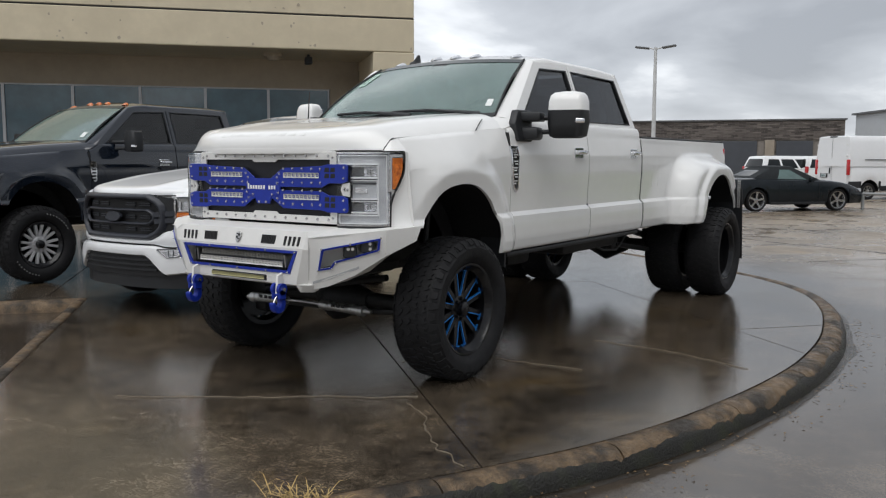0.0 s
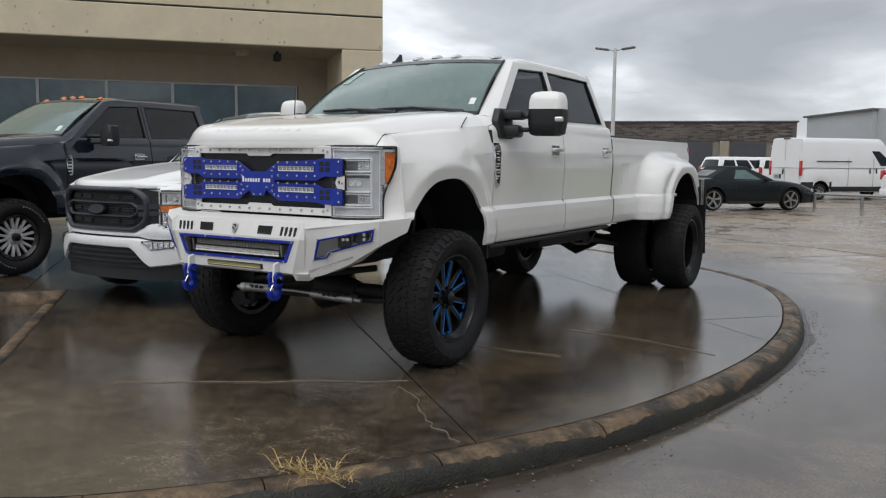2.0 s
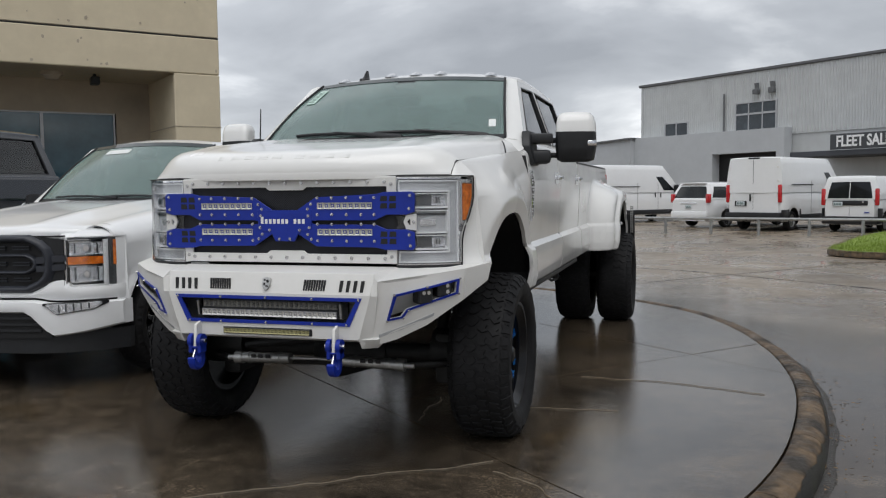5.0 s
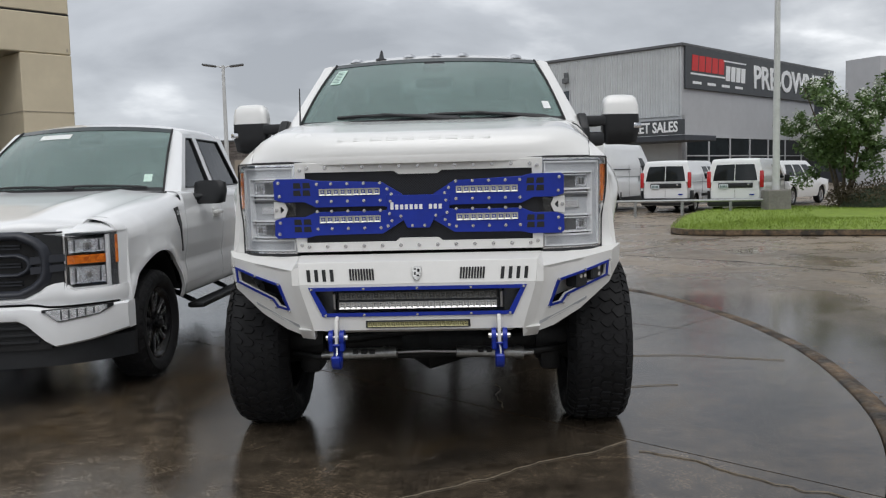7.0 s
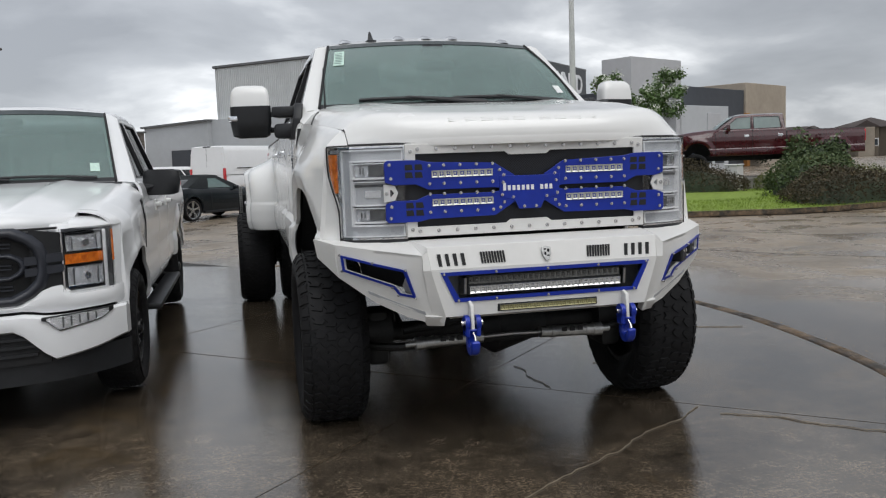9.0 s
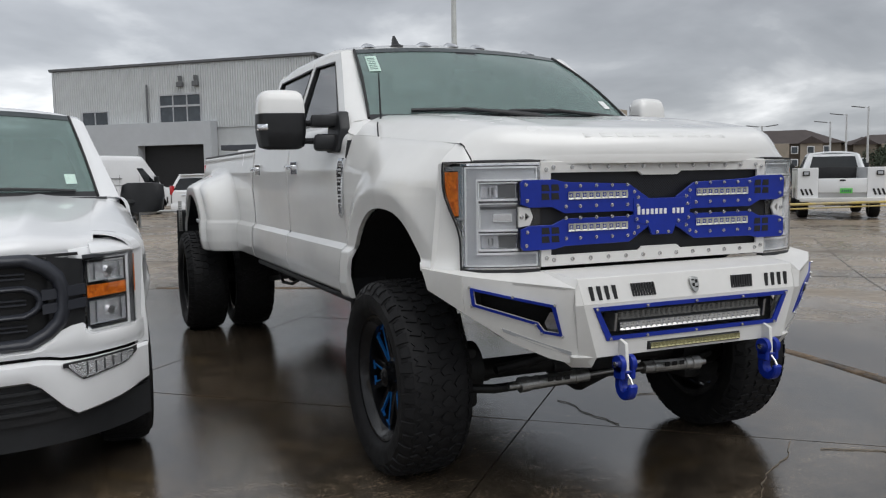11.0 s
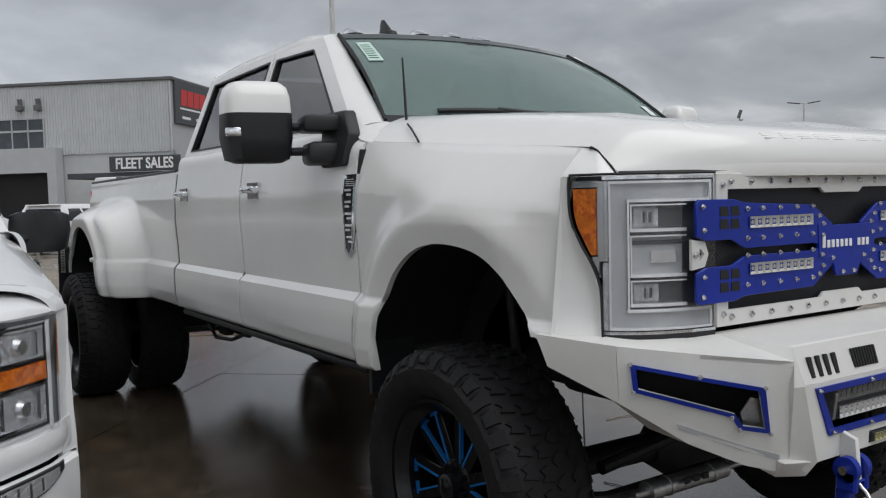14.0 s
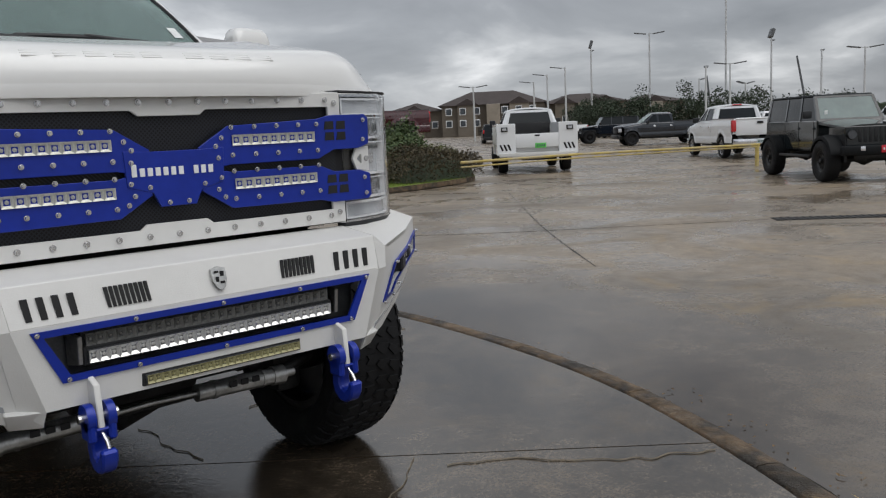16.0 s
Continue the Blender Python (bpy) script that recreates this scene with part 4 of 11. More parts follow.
def tread(r, w, blocks=34, chunky=True):
    """Interlocking crown blocks and alternating long and short shoulder lugs."""
    bm = bmesh.new()
    h = w / 2
    pitch = 2 * math.pi / blocks
    high = 0.008 if chunky else 0.003
    crown = ([(-0.31, 0.04), (-0.05, 0.0), (0.03, 0.26), (-0.04, 0.50), (-0.17, 0.72), (-0.33, 0.58), (-0.25, 0.32)],
             [(-0.68, 0.34), (-0.39, 0.18), (-0.33, 0.44), (-0.42, 0.70), (-0.52, 0.98), (-0.70, 0.82), (-0.60, 0.58)])
    for k in range(blocks):
        for sd, ph in ((1, 0.0), (-1, 0.47)):
            for pts in crown:
                lug(bm, r, h, [(sd * x, a + ph) for x, a in pts], pitch, k, high)
            far = 0.975 if k % 2 else 0.925
            lug(bm, r, h, [(sd * x, a + ph) for x, a in ((-0.74, -0.10), (-0.86, -0.06), (-far, -0.02), (-far, 0.52), (-0.86, 0.62), (-0.74, 0.66), (-0.79, 0.30))], pitch, k, high)
            lug(bm, r, h, [(sd * x, a + ph) for x, a in ((-0.80, 0.72), (-0.92, 0.70), (-0.92, 0.86), (-0.80, 0.86))], pitch, k, high * 0.5)
    return bm


def rim(bm, r, w, face, spokes, mats, deep=0.0, edge=True, width=0.030):
    """Barrel, lip and twin spokes. face: x of the spoke face, deep: how far the hub sits behind the lip. mats: barrel, spoke, edge."""
    h = w / 2
    lathe(bm, [(-h * 0.74, r + 0.006), (-h * 0.74, r - 0.03), (-h * 0.5, r - 0.05), (h * 0.55, r - 0.045), (h * 0.70, r - 0.018), (h * 0.78, r - 0.010), (h * 0.80, r + 0.004), (h * 0.72, r + 0.012)], 56, mats[0])
    hubx = face - deep
    lathe(bm, [(hubx - 0.05, 0.0), (hubx - 0.05, 0.105), (hubx, 0.10), (hubx + 0.012, 0.075), (hubx + 0.012, 0.0)], 28, mats[1])
    lathe(bm, [(-h * 0.3, 0.0), (-h * 0.3, r * 0.8), (-h * 0.34, r * 0.8)], 28, mats[0])
    for k in range(8):
        q = 2 * math.pi * k / 8
        cyl(bm, (hubx, 0.068 * math.cos(q), 0.068 * math.sin(q)), (hubx + 0.03, 0.068 * math.cos(q), 0.068 * math.sin(q)), 0.011, n=6, mat=mats[1])


def spoke(bm, r, face, deep, spokes, s, edge, width=0.030):
    """One of a pair of spokes, with a milled edge."""
    hubx = face - deep
    q, q2 = 2 * math.pi * s * 0.155 / spokes, 2 * math.pi * s * 0.235 / spokes
    a = Vector((hubx + 0.004, 0.07 * math.cos(q), 0.07 * math.sin(q)))
    b = Vector((face - 0.004, (r - 0.045) * math.cos(q2), (r - 0.045) * math.sin(q2)))
    side = Vector((0, -math.sin(q), math.cos(q)))
    hw, th = width / 2, Vector((0.035, 0, 0))
    prism(bm, [a - side * hw * 1.1, a + side * hw * 1.1, b + side * hw, b - side * hw], -th, 0.003, mat=0)
    if edge:
        e0, e1 = a + side * (s * hw * 1.0), b + side * (s * hw * 0.9)
        n_ = side * (s * 0.0065)
        up = Vector((0.003, 0, 0))
        prism(bm, [e0 + up, e1 + up, e1 + n_ + up, e0 + n_ + up], Vector((-0.014, 0, 0)), mat=1)
        # milled arc joining the spoke to the rim
        qs = fan(q2 + 0.02 * s, q2 + s * 2 * math.pi * 0.20 / spokes, 5)
        grid(bm, [[(face - 0.003, rr * math.cos(a_), rr * math.sin(a_)) for rr in (r - 0.052, r - 0.040)] for a_ in qs], back=(-0.012, 0, 0), mat=1)


def wheel_set(root, spots, r, w, rim_r, face, spokes, mats, deep, edge=True, chunky=True, blocks=34, cap=True, steer=0.0):
    """One wheel with its tyre, copied to each spot (x, y, side)."""
    tm = finish(tyre(r, w, rim_r, blocks, chunky), M["tyre"], "tyre", 40)
    bm = bmesh.new()
    rim(bm, rim_r, w, face, spokes, (0, 1, 2), deep, edge)
    rm = finish(bm, mats, "wheel", 40)
    bm = bmesh.new()
    lathe(bm, [(face - deep, 0.0), (face - deep + 0.001, 0.052), (face - deep + 0.05, 0.046), (face - deep + 0.062, 0.03), (face - deep + 0.064, 0.0)], 24)
    cm = finish(bm, M["gloss_black"], "hub_cap", 40)
    dm = finish(tread(r, w, blocks, chunky), M["tyre"], "tread", 40)
    sm = []
    for sg in (1, -1):
        bm = bmesh.new()
        spoke(bm, rim_r, face, deep, spokes, sg, edge, 0.034 if edge else 0.030)
        sm.append(finish(bm, mats[1:], "spoke", 40))
    for i, (x, y, side, z) in enumerate(spots):
        ob = new("wheel", rm)
        ob.parent = root
        turn = 0 if side > 0 else 180
        ob.matrix_basis = pose(x, y, z, 0, 0, turn + (steer if y < 1.0 else 0)) @ pose(0, 0, 0, 37 * i, 0, 0)
        t_ = new("tyre", tm)
        t_.parent = ob
        t_ = new("tread", dm)
        t_.parent = ob
        tagged(t_, kind="stuff")
        for k in range(spokes):
            for me in sm:
                p_ = new("spoke", me)
                p_.parent = ob
                p_.matrix_basis = pose(0, 0, 0, 360 * k / spokes, 0, 0)
        if cap:
            c_ = new("hub_cap", cm)
            c_.parent = ob


# ---- the lifted truck ----
hero = empty("lifted_pickup_truck", pose(0, 0, 0), "lifted white crew-cab pickup with blue grille inserts and huge tyres", "pickup truck")
PT = pickup(hero, HERO, M["white_paint"])
wheel_set(hero, [(0.93, -0.185, 1, 0.468), (-0.93, -0.185, -1, 0.468)], 0.474, 0.345, 0.300, 0.075, 6, [M["gloss_black"], M["gloss_black"], M["blue_mill"]], 0.02, blocks=42)
wheel_set(hero, [(1.235, 4.48, 1, 0.468), (0.80, 4.48, 1, 0.468), (-1.235, 4.48, -1, 0.468), (-0.80, 4.48, -1, 0.468)], 0.474, 0.36, 0.300, -0.06, 6, [M["gloss_black"], M["gloss_black"], M["blue_mill"]], 0.10, blocks=42)

# ---- showroom with beige fascia ----
def building_frame(corner, direction):
    x = Vector((*direction, 0)).normalized()
    y = Vector((-x.y, x.x, 0))
    return Matrix(((x.x, y.x, 0, corner[0]), (x.y, y.y, 0, corner[1]), (0, 0, 1, 0), (0, 0, 0, 1)))


# local x runs along the front towards the free corner (x = 0), local y goes into the building
SHOW = building_frame((-6.91, 10.08), (0.667, 0.745))
show = empty("showroom", SHOW, "flat-roofed showroom with beige fascia and dark shop windows", "building")
for z0, z1, dy in ((3.71, 4.40, 0.0), (4.42, 5.40, 0.012), (5.42, 7.6, 0.0)):
    bm = bmesh.new()
    box(bm, (-14, 5 + dy, (z0 + z1) / 2), (28, 10, z1 - z0), 0.02)
    part("fascia", bm, M["stucco"], show)
bm = bmesh.new()
box(bm, (-0.44, 5.0, 1.80), (0.88, 10, 3.81), 0.015)
part("column", bm, M["stucco"], show, "beige stucco corner column")
bm = bmesh.new()
for z in (0.9, 1.8, 2.7):
    box(bm, (-0.44, 5.0, z), (0.896, 10.016, 0.015))
part("column_joint", bm, M["stucco_dark"], show)
bm = bmesh.new()
for z in (5.41, 4.41):
    box(bm, (-14, 5.006, z), (27.99, 9.99, 0.03))
part("fascia_joint", bm, M["joint"], show)
bm = bmesh.new()
box(bm, (-14.4, 1.05, 3.72), (27.0, 2.0, 0.02))
part("soffit", bm, M["soffit"], show)
bm = bmesh.new()
box(bm, (-14.4, 2.15, 3.395), (27.0, 0.25, 0.65))
box(bm, (-14.4, 2.13, 0.0), (27.0, 0.28, 0.3))
box(bm, (-1.20, 2.15, 1.75), (0.72, 0.25, 3.5))
part("shop_wall", bm, M["stucco_dark"], show)
# black sheet behind the panes, standing for the unlit room's shade
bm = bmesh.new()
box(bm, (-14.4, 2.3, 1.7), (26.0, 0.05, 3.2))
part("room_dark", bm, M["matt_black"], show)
for k in range(18):
    x0 = -1.58 - 1.388 * k
    bm = bmesh.new()
    ring(bm, [(x, 2.06, z) for x, z in ((x0, 0.15), (x0 - 1.388, 0.15), (x0 - 1.388, 3.09), (x0, 3.09))], [(x, 2.06, z) for x, z in ((x0 - 0.03, 0.22), (x0 - 1.358, 0.22), (x0 - 1.358, 3.04), (x0 - 0.03, 3.04))], (0, 0.10, 0))
    wf = part("shop_window", bm, M["alu"], show, "aluminium-framed shop window")
    bm = bmesh.new()
    box(bm, (x0 - 0.694, 2.12, 1.63), (1.34, 0.012, 2.83), 0, (0.25 * math.sin(k * 2.1), 0, 0.5 * math.sin(k * 1.7)))
    part("pane", bm, M["store_glass"], wf, "dark reflective pane")
for x in (-8.6, -2.9):
    bm = bmesh.new()
    cyl(bm, (x, 0.9, 3.71), (x, 0.9, 3.64), 0.20, 0.20, n=20)
    cyl(bm, (x, 0.9, 3.64), (x, 0.9, 3.57), 0.16, 0.11, n=20)
    part("soffit_light", bm, M["stucco_dark"], show, "round beige soffit light")
bm = bmesh.new()
box(bm, (-2.15, 0.9, 3.58), (0.16, 0.22, 0.16), 0.02)
cyl(bm, (-2.15, 0.9, 3.72), (-2.15, 0.9, 3.62), 0.03, n=8)
part("security_camera", bm, M["black_plastic"], show, "small dark soffit camera")
# rust drips and chips on the fascia
rng = random.Random(9)
bm = bmesh.new()
for k in range(60):
    x, z = -rng.random() * 13, rng.choice((3.85, 4.2, 4.55, 5.1, 3.95)) + rng.uniform(-0.08, 0.08)
    s_ = rng.uniform(0.012, 0.035)
    prism(bm, [(x + s_ * rng.uniform(0.6, 1.3) * math.cos(q), -0.002, z + s_ * rng.uniform(0.6, 1.4) * math.sin(q)) for q in fan(0, 2 * math.pi * 5 / 6, 5)], (0, 0.01, 0))
tagged(part("stucco_chips", bm, M["stucco_dark"], show), kind="stuff")


def bolt_row(parent, pts, n=(0, -1, 0), r=0.0075, mat="bolt"):
    """Domed bolts, one mesh shared by all."""
    key = ("bolt", r)
    if key not in SHARED:
        bm = bmesh.new()
        cyl(bm, (0, 0, 0), (0, -0.004, 0), r * 1.25, n=10)
        cyl(bm, (0, -0.004, 0), (0, -0.010, 0), r, r * 0.72, n=8)
        SHARED[key] = finish(bm, M[mat], "bolt", 30)
    turn = Vector((0, -1, 0)).rotation_difference(Vector(n)).to_matrix().to_4x4()
    for p in pts:
        ob = new("bolt", SHARED[key])
        ob.parent = parent
        ob.matrix_basis = Matrix.Translation(p) @ turn


SHARED = {}

# ---- grille of the lifted truck ----
GY = -0.958
bm = bmesh.new()
box(bm, (0, -0.86, 1.27), (1.50, 0.03, 0.46))
part("grille_backing", bm, M["matt_black"], hero)
bm = bmesh.new()
for f_ in (1, -1):
    zz = lambda z: 1.270 + f_ * (z - 1.270)
    rail_ = [(-0.605, 1.488), (-0.605, 1.405), (-0.556, 1.405), (-0.556, 1.442), (-0.115, 1.442), (-0.095, 1.426), (0.095, 1.426), (0.115, 1.442), (0.556, 1.442), (0.556, 1.405), (0.605, 1.405), (0.605, 1.488)]
    prism(bm, [(x, GY, zz(z)) for x, z in rail_], (0, 0.012, 0), 0.0015)
grille = part("grille_frame", bm, M["white_powder"], hero, "white riveted grille surround")
bolt_row(grille, [(x, GY, z) for z in (1.465, 1.078) for x in fan(-0.545, 0.545, 12)])
bolt_row(grille, [(s * 0.58, GY, z) for s in (1, -1) for z in (1.455, 1.087)])
bm = bmesh.new()
for k in range(-150, 151):
    for s in (1, -1):
        x0 = k * 0.0125
        # one slanted wire, cut to the opening
        t0, t1 = 0.0, 0.36
        xa, xb = x0 - s * 0.18, x0 + s * 0.18
        lo, hi = -0.59, 0.59
        if max(xa, xb) < lo or min(xa, xb) > hi:
            continue
        za, zb = 1.09, 1.45
        p, q = [xa, za], [xb, zb]
        for e in (p, q):
            c = min(hi, max(lo, e[0]))
            e[1] = za + (c - xa) / (xb - xa) * (zb - za)
            e[0] = c
        d = Vector((q[0] - p[0], 0, q[1] - p[1]))
        if d.length < 0.02:
            continue
        n_ = Vector((-d.z, 0, d.x)).normalized() * 0.0017
        y = -0.938 + 0.0012 * s
        vs = [Vector((p[0], y, p[1])) - n_, Vector((q[0], y, q[1])) - n_, Vector((q[0], y, q[1])) + n_, Vector((p[0], y, p[1])) + n_]
        bm.faces.new([bm.verts.new(v) for v in vs])
wire = part("grille_mesh", bm, M["mesh_black"], hero, "black woven wire mesh")
tagged(wire, kind="stuff")
bm = bmesh.new()
box(bm, (0, -0.925, 1.27), (1.18, 0.006, 0.37))
box(bm, (0, -0.936, 1.263), (1.34, 0.006, 0.115))
part("mesh_shadow_plate", bm, M["matt_black"], hero)


def mirror_pts(pts, s):
    return [(s * x, z) for x, z in pts]


BY = GY - 0.016
upper = [(0.075, 1.328), (0.176, 1.390), (0.50, 1.403), (0.55, 1.414), (0.695, 1.415), (0.709, 1.402), (0.707, 1.314), (0.664, 1.300), (0.56, 1.300), (0.50, 1.272), (0.176, 1.272), (0.12, 1.262)]
lower = [(0.12, 1.262), (0.176, 1.250), (0.50, 1.250), (0.56, 1.226), (0.664, 1.226), (0.707, 1.212), (0.709, 1.137), (0.695, 1.124), (0.55, 1.124), (0.50, 1.135), (0.176, 1.138), (0.075, 1.200)]
hub = [(0.155, 1.328), (0.075, 1.324), (-0.075, 1.324), (-0.155, 1.328), (-0.15, 1.225), (-0.075, 1.205), (-0.055, 1.163), (0.055, 1.163), (0.075, 1.205), (0.15, 1.225)]


def led_bar(parent, c, w, h, cells, rows=1, y0=0.0, mat="led_dull", tilt=0):
    """A light bar: black housing, a bezel and a row of square reflectors with a bead each."""
    bm = bmesh.new()
    box(bm, (c[0], y0 + 0.02, c[1]), (w + 0.024, 0.05, h + 0.016), 0.004)
    bar = part("light_bar", bm, M["black_plastic"], parent, "black LED light bar")
    bm = bmesh.new()
    box(bm, (c[0], y0 - 0.007, c[1]), (w, 0.006, h))
    part("light_bar_back", bm, M["lamp_dark"], bar)
    cw, ch = w / cells, h / rows
    key = ("cell", round(cw, 4), round(ch, 4), mat)
    if key not in SHARED:
        bm = bmesh.new()
        ring(bm, [(sx * cw * 0.49, 0, sz * ch * 0.48) for sx, sz in ((-1, -1), (1, -1), (1, 1), (-1, 1))], [(sx * cw * 0.22, 0.007, sz * ch * 0.22) for sx, sz in ((-1, -1), (1, -1), (1, 1), (-1, 1))], (0, 0.002, 0))
        cyl(bm, (0, 0.009, 0), (0, 0.004, 0), min(cw, ch) * 0.26, min(cw, ch) * 0.14, n=8)
        SHARED[key] = finish(bm, M[mat], "reflector", 20)
    for r_ in range(rows):
        for k in range(cells):
            ob = new("reflector", SHARED[key])
            ob.parent = bar
            ob.matrix_basis = pose(c[0] - w / 2 + cw * (k + 0.5), y0 - 0.018, c[1] - h / 2 + ch * (r_ + 0.5))
    return bar


for s in (1, -1):
    for pts, zc in ((upper, 1.346), (lower, 1.212)):
        bm = bmesh.new()
        prism(bm, [(x, BY, z) for x, z in mirror_pts(pts, s)], (0, 0.010, 0), 0.0015)
        arm = part("blue_arm", bm, M["blue"], hero, "bright blue bolted grille arm")
        up = zc > 1.3
        bars = [(0.335, zc)]
        led_bar(arm, (s * 0.335, zc), 0.30, 0.034, 9, y0=BY + 0.012)
        edge = [(x, z) for x in fan(0.20, 0.47, 3) for z in ((1.388 if up else 1.168), (1.292 if up else 1.238))]
        edge = [(x, zc + d) for x in (0.185, 0.265, 0.345, 0.425, 0.495) for d in (0.040, -0.045)]
        edge += [(0.15, 1.355 if up else 1.175), (0.13, 1.330 if up else 1.200), (0.685, 1.395 if up else 1.145), (0.68, 1.33 if up else 1.20)]
        bolt_row(arm, [(s * x, BY, z) for x, z in edge], r=0.0062)
        # four windows in the tail of the arm
        for wx in (0.545, 0.592):
            for dz in (0.022, -0.014):
                bm = bmesh.new()
                z_ = (1.358 if up else 1.180) + dz
                prism(bm, [(s * (wx - 0.019), BY - 0.0015, z_ - 0.013), (s * (wx + 0.019), BY - 0.0015, z_ - 0.013), (s * (wx + 0.019), BY - 0.0015, z_ + 0.014), (s * (wx - 0.014), BY - 0.0015, z_ + 0.014)], (0, 0.004, 0))
                part("cutout", bm, M["matt_black"], arm)
    bm = bmesh.new()
    ring(bm, [(s * x, GY - 0.004, z) for x, z in ((0.712, 1.305), (0.66, 1.298), (0.645, 1.263), (0.66, 1.228), (0.712, 1.221))], [(s * x, GY - 0.004, z) for x, z in ((0.682, 1.278), (0.676, 1.279), (0.662, 1.263), (0.676, 1.247), (0.682, 1.248))], (0, 0.010, 0))
    g_ = part("gusset", bm, M["white_powder"], hero, "white triangular gusset")
    bolt_row(g_, [(s * 0.700, GY - 0.004, 1.263)])
bm = bmesh.new()
prism(bm, [(x, BY - 0.003, z) for x, z in hub], (0, 0.012, 0), 0.0015)
hub_plate = part("hub_plate", bm, M["blue"], hero, "blue centre plate with pale lettering strokes")
bolt_row(hub_plate, [(x, BY - 0.003, z) for x, z in ((-0.135, 1.295), (0.135, 1.295), (-0.14, 1.235), (0.14, 1.235), (0.03, 1.175), (-0.03, 1.175), (-0.085, 1.222), (0.085, 1.222))], r=0.006)
# maker's name: a row of plain pale bars of its size, not lettered
for k in range(11):
    if k == 7:
        continue
    bm = bmesh.new()
    h = 0.036 if k == 0 else 0.024
    box(bm, (-0.128 + 0.0235 * k, BY - 0.0045, 1.254 + h / 2), (0.015, 0.003, h), 0.001)
    part("name_bar", bm, M["white_letter"], hub_plate)

# ---- headlights of the lifted truck ----
HP = [(0.606, -0.952), (0.70, -0.938), (0.78, -0.912), (0.845, -0.876), (0.893, -0.828), (0.925, -0.775), (0.952, -0.703)]


def head_pt(s, z, side, out=0.0):
    """A point on the lamp's face; s runs 0 to 6 round the corner."""
    i = min(5, int(s))
    t = s - i
    a, b = Vector(HP[i]), Vector(HP[i + 1])
    p = a.lerp(b, t)
    d = (b - a).normalized()
    n = Vector((d.y, -d.x)) * out
    return (side * (p.x + n.x), p.y + n.y, z)


def head_patch(bm, s0, s1, z0, z1, side, out, depth=0.012, slant=0.0, n=None):
    ss = fan(s0, s1, max(2, int((s1 - s0) * 3)))
    rows = [[head_pt(s, z0 + (z1 - z0) * t, side, out) for t in (0, 0.5, 1)] for s in ss]
    if slant:
        rows = [[head_pt(min(6, s + slant * (1 - t)), z0 + (z1 - z0) * t, side, out) for t in (0, 0.5, 1)] for s in ss]
    d = Vector(head_pt((s0 + s1) / 2, z0, side, out)) - Vector(head_pt((s0 + s1) / 2, z0, side, out - depth))
    grid(bm, rows, back=-d)


def lamp_edge(z):
    """Where the lamp ends on the fender: upright below, then stepping back round the side marker."""
    return interp(z, [(1.03, 4.32), (1.17, 4.38), (1.22, 4.60), (1.29, 5.18), (1.35, 5.58), (1.39, 5.70), (1.47, 5.72), (1.49, 5.68)])


def lamp_strip(bm, s_in, z0, z1, side, out, depth=0.012, pull=0.0, n=6):
    """A patch from s_in to the slanting outer edge."""
    rows = [[head_pt(lerp(s_in, lamp_edge(z) - pull, t), z, side, out) for z in fan(z0, z1, 10)] for t in fan(0, 1, n)]
    d = Vector(head_pt(5.0, z0, side, out)) - Vector(head_pt(5.0, z0, side, out - depth))
    grid(bm, rows, back=-d)


